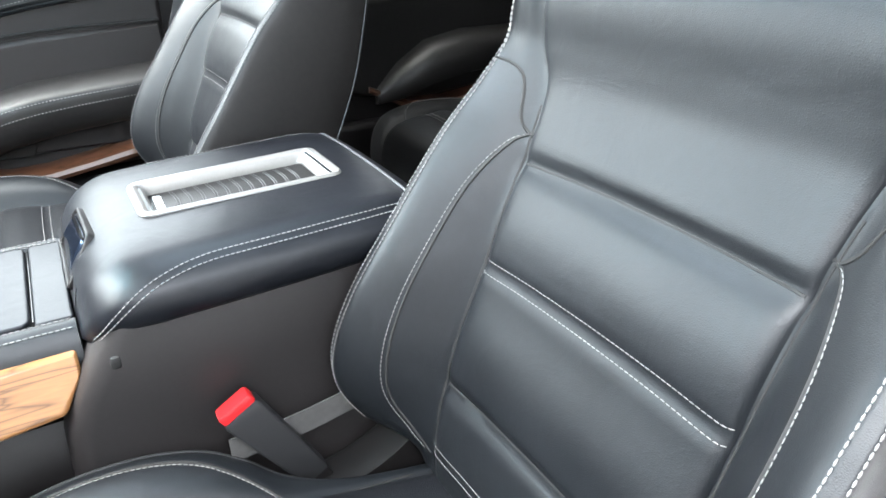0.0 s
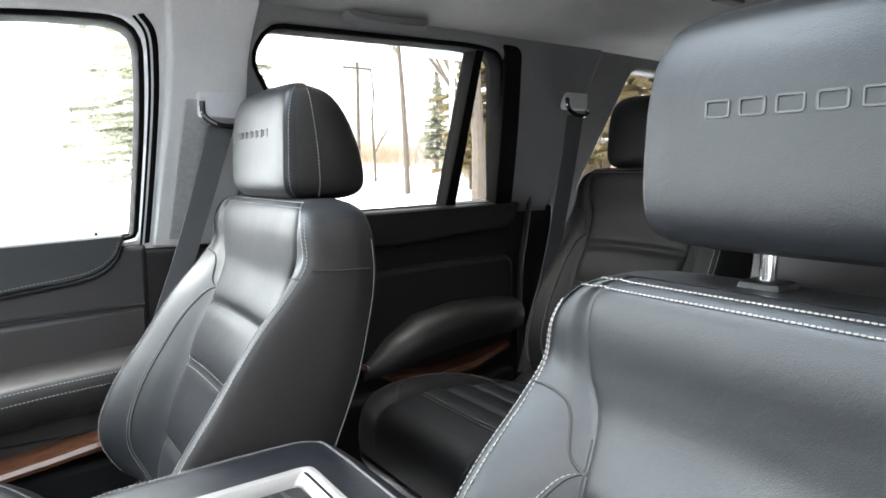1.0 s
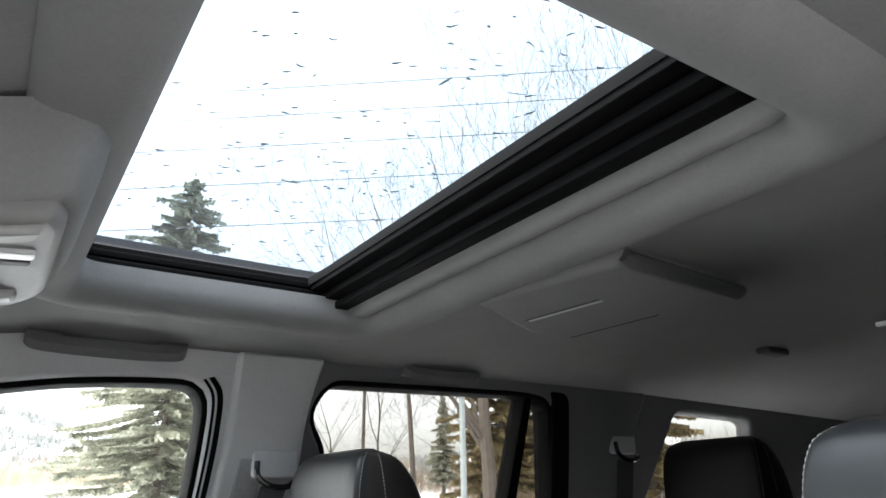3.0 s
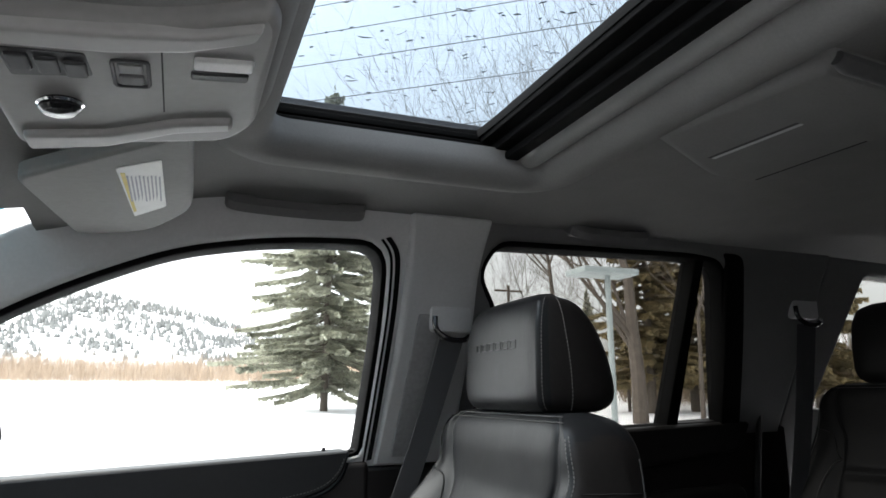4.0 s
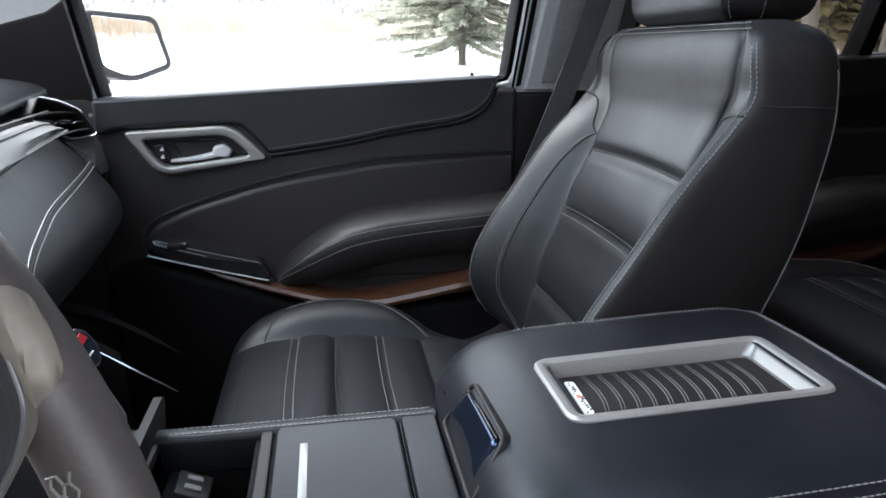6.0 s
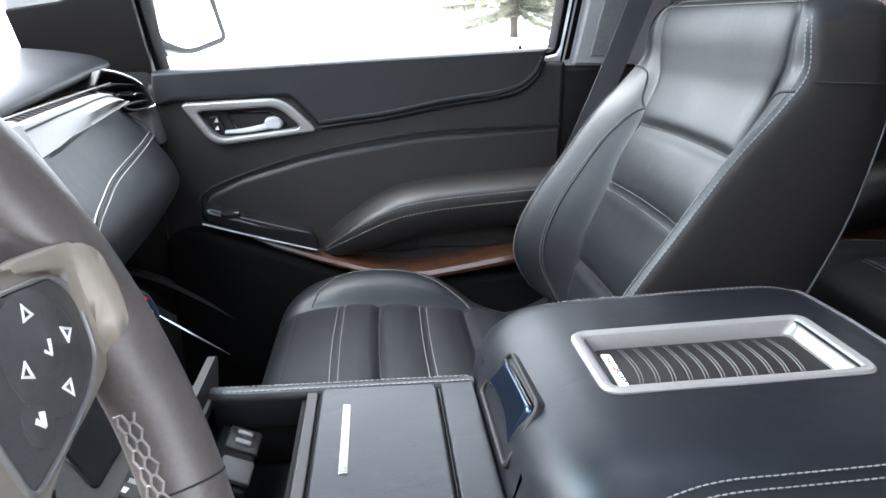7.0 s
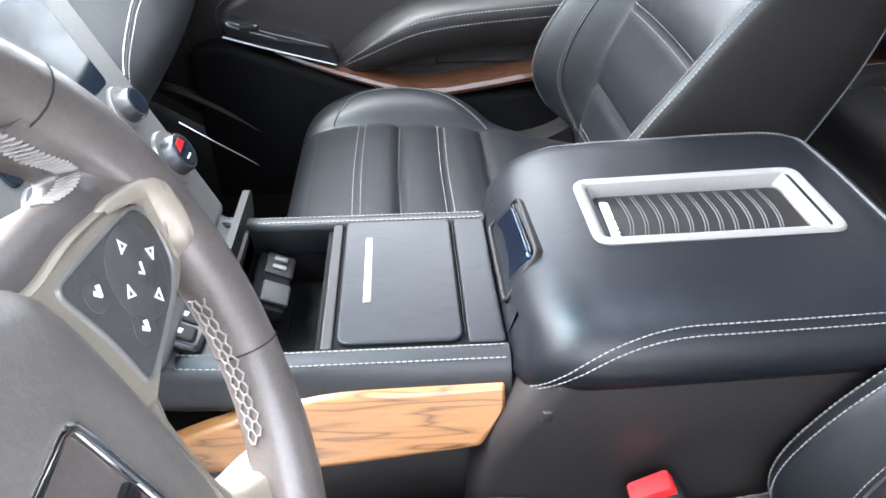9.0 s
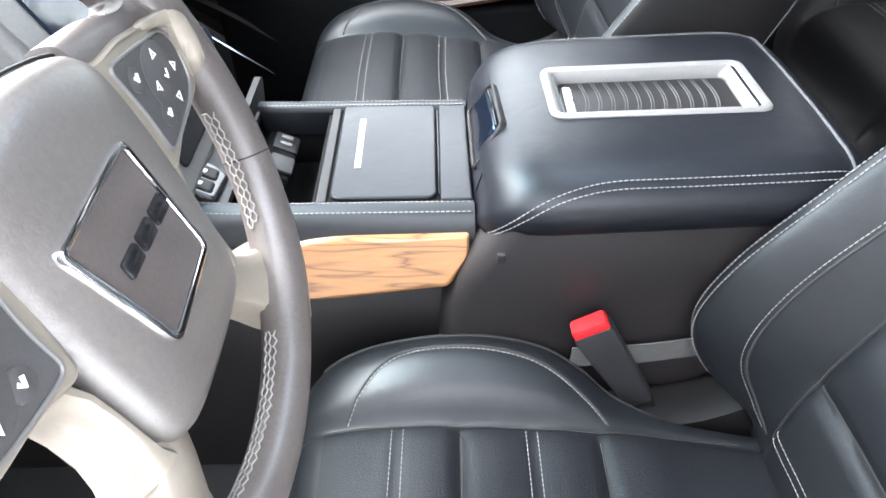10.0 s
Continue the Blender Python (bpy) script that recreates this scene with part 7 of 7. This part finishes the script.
def spruce(x, y, z, height, width, seed, needles=NEEDLES, label="tall green spruce tree standing in the snow", taper=0.55, thick=0.19):
    rnd = random.Random(seed)
    t = thing("spruce_tree", (x, y, z), label, "spruce tree", "spruces")
    part("trunk", Geo().tube([(x, y, z - 0.3), (x + 0.05, y, z + height * 0.5), (x, y, z + height * 0.97)], [thick, thick * 0.55, 0.02], 8), BARK, t)
    g, b = Geo(), Geo()
    levels = int(height * (4.0 if height > 12 else 3.2))
    for k in range(levels):
        h = 1.3 + (height - 1.4) * (k / levels) ** 0.95
        reach = width * (1 - (h / height)) ** taper * rnd.uniform(0.72, 1.15) * min(1.0, 0.62 + h * 0.14)
        for j in range(rnd.randint(6, 8)):
            q = rnd.uniform(0, 2 * math.pi)
            l = reach * rnd.uniform(0.55, 1.1)
            droop = rnd.uniform(0.06, 0.42)
            d = Vector((math.cos(q), math.sin(q), 0))
            p0 = Vector((x, y, z + h + rnd.uniform(-0.42, 0.42) * min(1.0, height - h)))
            if l > 0.7:
                b.tube([p0, p0 + d * l * 0.6 + Vector((0, 0, -droop * l * 0.45)), p0 + d * l + Vector((0, 0, -droop * l * 0.55))], [0.025, 0.015, 0.005], 3)
            n = max(4, int(l * 19))
            for i in range(n):
                s = (i + rnd.random()) / n
                c = p0 + d * l * (0.15 + 0.88 * s) + Vector((0, 0, -droop * l * (0.9 * s - 0.35 * s * s)))
                side = Vector((-d.y, d.x, 0))
                for w in (1, -1):
                    e = 0.20 * (1.12 - s) * min(1.0, l) * rnd.uniform(0.6, 1.3) + 0.10
                    tip = c + side * w * e + d * e * 0.6 + Vector((0, 0, rnd.uniform(-0.26, 0.05)))
                    f = Vector((0, 0, rnd.uniform(0.05, 0.1)))
                    k0 = len(g.v)
                    g.v += [tuple(c - d * 0.06 - f), tuple(c + d * 0.10 + f * 0.6), tuple(tip), tuple(c.lerp(tip, 0.5) + Vector((0, 0, -0.09)))]
                    g.f += [(k0, k0 + 1, k0 + 2), (k0, k0 + 3, k0 + 2)]
    for k in range(26):
        # short sprays up the leader
        h, q = height * (0.93 + 0.085 * k / 25), rnd.uniform(0, 2 * math.pi)
        l = 0.06 + 0.30 * (1 - k / 25) * min(1.0, width / 3)
        c, tip = Vector((x, y, z + h)), Vector((x + l * math.cos(q), y + l * math.sin(q), z + h - 0.25 * l))
        k0 = len(g.v)
        g.v += [tuple(c), tuple(c + Vector((0, 0, 0.14))), tuple(tip), tuple(c - Vector((0, 0, 0.08)))]
        g.f += [(k0, k0 + 1, k0 + 2), (k0, k0 + 3, k0 + 2)]
    part("branches", b, BARK, t)
    cr = part("crown", g, needles, t, "dense needle sprays")
    return t


x, y, z = at(11.5, 31)
spruce(x, y, z, 15.5, 5.9, 3, taper=0.70)
for k, (az, di, hh) in enumerate(((33.5, 60, 9.0), (60, 30, 9.0))):
    x, y, z = at(az, di)
    spruce(x, y, z, hh, 2.1, 11 + k, taper=0.95)


OLIVE = mat("olive_brown_needles", (0.125, 0.100, 0.055), 0.85, var=0.5, scale=1.5, tint=(0.22, 0.175, 0.09))
for k, (az, di, hh, wd) in enumerate(((38.6, 29, 12.0, 3.2), (41.8, 31, 11.0, 3.0), (45.0, 34, 9.0, 2.9), (50.5, 32, 9.0, 3.0))):
    x, y, z = at(az, di)
    spruce(x, y, z, hh, wd, 41 + k, OLIVE, "shaggy olive-brown conifer behind the post")


def bare_tree(x, y, z, height, girth, seed, spread=0.55, material=None, lean=0.0):
    rnd = random.Random(seed)
    t = thing("bare_tree", (x, y, z), "leafless tree with fine winter branches", "bare tree", "bare trees")
    tr, tw = Geo(), Geo()
    count = [0]

    def grow(p, d, l, r, depth):
        n = 3
        pts, rad = [p], [r]
        q = p.copy()
        for i in range(n):
            d = (d + Vector((rnd.gauss(0, 0.10 if depth else 0.025), rnd.gauss(0, 0.10 if depth else 0.025), rnd.gauss(0.05, 0.06)))).normalized()
            q = q + d * l / n
            pts.append(q.copy())
            rad.append(r * (1 - 0.42 * (i + 1) / n))
        (tr if depth < 2 else tw).tube(pts, rad, 8 if depth == 0 else 5 if depth < 3 else 3)
        count[0] += 1
        if depth >= 6 or l < 0.28 or count[0] > 3000:
            return
        kids = (rnd.randint(2, 3) if depth < 3 else 1 + (rnd.random() < 0.75)) if depth else 4
        for i in range(kids + (1 if depth < 4 else 0)):
            s = rnd.uniform(0.45, 1.0) if i else 1.0
            at_p = pts[-1].lerp(pts[-2], (1 - s)) if s > 0.66 else pts[-2].lerp(pts[-3], rnd.random() * 0.8)
            side = Vector((rnd.gauss(0, 1), rnd.gauss(0, 1), rnd.gauss(0.1, 0.5))).normalized()
            nd = (d * (1 - spread * (0.4 if i == 0 else 1.0)) + side * spread * (0.4 if i == 0 else 1.0) + Vector((0, 0, 0.12))).normalized()
            grow(at_p, nd, l * rnd.uniform(0.62, 0.84), max(0.006, rad[-1] * (0.9 if i == 0 else rnd.uniform(0.42, 0.62))), depth + 1)

    grow(Vector((x, y, z - 0.2)), Vector((lean, 0, 1)), height * 0.30, girth, 0)
    part("trunk", tr, material or BARK, t)
    part("twigs", tw, material or BARK, t)
    return t


for az, di, hh, gi, sd, sp in ((37.8, 23.0, 17.0, 0.27, 5, 0.56), (42.5, 24, 13.0, 0.09, 77, 0.62), (36.8, 30, 12.0, 0.08, 78, 0.62), (44, 20, 19.0, 0.14, 8, 0.5), (31.5, 27, 21.0, 0.13, 12, 0.5), (49.5, 19, 18.0, 0.13, 21, 0.5), (24.5, 46, 12.0, 0.11, 30, 0.55), (28.5, 40, 13.0, 0.11, 34, 0.5)):
    x, y, z = at(az, di)
    bare_tree(x, y, z, hh, gi, sd, sp, BARK)


def thicket(name, az0, az1, d0, d1, n, h0, h1, material, seed, label, thick=0.02):
    """A belt of dry stems, standing in the snow."""
    rnd = random.Random(seed)
    g = Geo()
    for k in range(n):
        x, y, z = at(rnd.uniform(az0, az1), rnd.uniform(d0, d1))
        h = rnd.uniform(h0, h1)
        for j in range(5):
            q, w = rnd.uniform(0, 6.28), h * rnd.uniform(0.05, 0.35)
            a = Vector((x + rnd.gauss(0, h * 0.12), y + rnd.gauss(0, h * 0.12), z - 0.1))
            b = a + Vector((math.cos(q) * w, math.sin(q) * w, h * rnd.uniform(0.6, 1.0)))
            c = a.lerp(b, 0.5) + Vector((math.sin(q) * thick * h, math.cos(q) * thick * h, 0))
            e = a.lerp(b, 0.5) - Vector((math.sin(q) * thick * h, math.cos(q) * thick * h, 0))
            k0 = len(g.v)
            g.v += [tuple(a), tuple(c), tuple(b), tuple(e)]
            g.f.append((k0, k0 + 1, k0 + 2, k0 + 3))
            f = b.lerp(a, 0.35) + Vector((math.cos(q + 2) * w * 0.7, math.sin(q + 2) * w * 0.7, h * 0.3))
            k0 = len(g.v)
            g.v += [tuple(b.lerp(a, 0.4)), tuple(f), tuple(b.lerp(a, 0.4) + Vector((0, 0, thick * h * 1.2)))]
            g.f.append((k0, k0 + 1, k0 + 2))
    return tagged(part(name, g, material), label, "brush", "", "stuff")


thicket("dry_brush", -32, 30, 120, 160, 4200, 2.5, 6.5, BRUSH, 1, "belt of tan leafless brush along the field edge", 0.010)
thicket("brown_thicket", 36, 62, 34, 44, 1500, 1.5, 4.5, BRUSH_DARK, 2, "dense brown leafless thicket behind the trees", 0.005)
thicket("brown_thicket", 18, 38, 60, 90, 900, 1.5, 4.0, BRUSH_DARK, 6, "dense brown leafless thicket behind the field", 0.006)

thicket("brown_thicket", 66, 104, 45, 70, 900, 2.5, 6.0, BRUSH_DARK, 9, "brown leafless thicket behind the parked car", 0.006)

# distant wooded hill under snow
g = Geo()
NX, NY = 60, 16
hill = {}
rnd = random.Random(7)


def hill_z(az, s):
    ridge = 78 * (0.78 + 0.22 * math.cos(radians((az + 9) * 6))) * (1 if az < -2 else max(0.55, 1 - (az + 2) * 0.022))
    return 6 + ridge * (s**0.8) * (1 + 0.10 * noise.noise(Vector((az * 0.25, s * 3, 0))))


for a in range(NX + 1):
    az = -48 + 100 * a / NX
    for b in range(NY + 1):
        s = b / NY
        di = 420 + 230 * s
        hill[a, b] = len(g.v)
        g.v.append((di * math.sin(radians(az)), di * math.cos(radians(az)), hill_z(az, s)))
for a in range(NX):
    for b in range(NY):
        g.f.append((hill[a, b], hill[a + 1, b], hill[a + 1, b + 1], hill[a, b + 1]))
setting("backdrop", g, mat("snowy_slope", (0.62, 0.62, 0.64), 0.9, var=0.45, scale=0.02, tint=(0.80, 0.81, 0.83)), "distant snow-covered hillside", "hill", 80)
g = Geo()
for k in range(7500):
    az, s = rnd.uniform(-47, 51), rnd.random() ** 0.75
    if noise.noise(Vector((az * 0.3, s * 5, 3))) < -0.16 and s < 0.93:
        continue
    di = 420 + 230 * s
    p = Vector((di * math.sin(radians(az)), di * math.cos(radians(az)), hill_z(az, s) - 0.5))
    h, w = rnd.uniform(3, 7), rnd.uniform(1.0, 2.0)
    k0 = len(g.v)
    g.v += [tuple(p + Vector((w * math.cos(q), w * math.sin(q), 0.5))) for q in (0, 1.26, 2.51, 3.77, 5.03)] + [tuple(p + Vector((0, 0, h)))]
    g.f += [(k0 + j, k0 + (j + 1) % 5, k0 + 5) for j in range(5)]
tagged(part("hill_forest", g, NEEDLES_FAR), "conifers scattered over the far hillside, paled for haze", "forest", "", "stuff")

# lamp post with a flat head, and its base
x, y, z = at(36.3, 13)
post = thing("lamp_post", (x, y, z), "pale steel post with a flat head on a concrete base", "lamp post")
part("shaft", Geo().tube([(x, y, z - 0.1), (x, y, z + 3.55)], [0.062, 0.055], 10), POLE, post)
part("base", Geo().box((x, y, z + 0.05), (0.40, 0.40, 0.45), 0.03), POLE, post, "pale concrete base")
part("head", Geo().box((x - 0.05, y + 0.1, z + 3.58), (1.25, 0.7, 0.12), 0.03), POLE, post, "flat pale head")

# far utility pole and overhead cables
x, y, z = at(27, 48)
up = thing("utility_pole", (x, y, z), "wooden utility pole with a cross arm", "utility pole")
part("shaft", Geo().tube([(x, y, z - 0.2), (x, y, z + 8.0)], [0.16, 0.11], 8), BARK, up)
part("cross_arm", Geo().box((x, y, z + 7.6), (2.2, 0.14, 0.14), 0.02), BARK, up)
w_dir = Vector((math.cos(radians(38)), -math.sin(radians(38)), 0))
w_mid = Vector((12 * math.sin(radians(38)), 12 * math.cos(radians(38)), 0))
for ht in (0.718, 0.66, 0.598, 0.525, 0.446):
    c = w_mid + Vector((0, 0, 1.5 + 12 * ht))
    pts = [c + w_dir * s + Vector((0, 0, 0.00045 * s * s)) for s in range(-40, 41, 5)]
    tagged(part("overhead_cable", Geo().tube(pts, 0.010, 5), WIRE), "thin black overhead cable", "cable", "overhead cables")
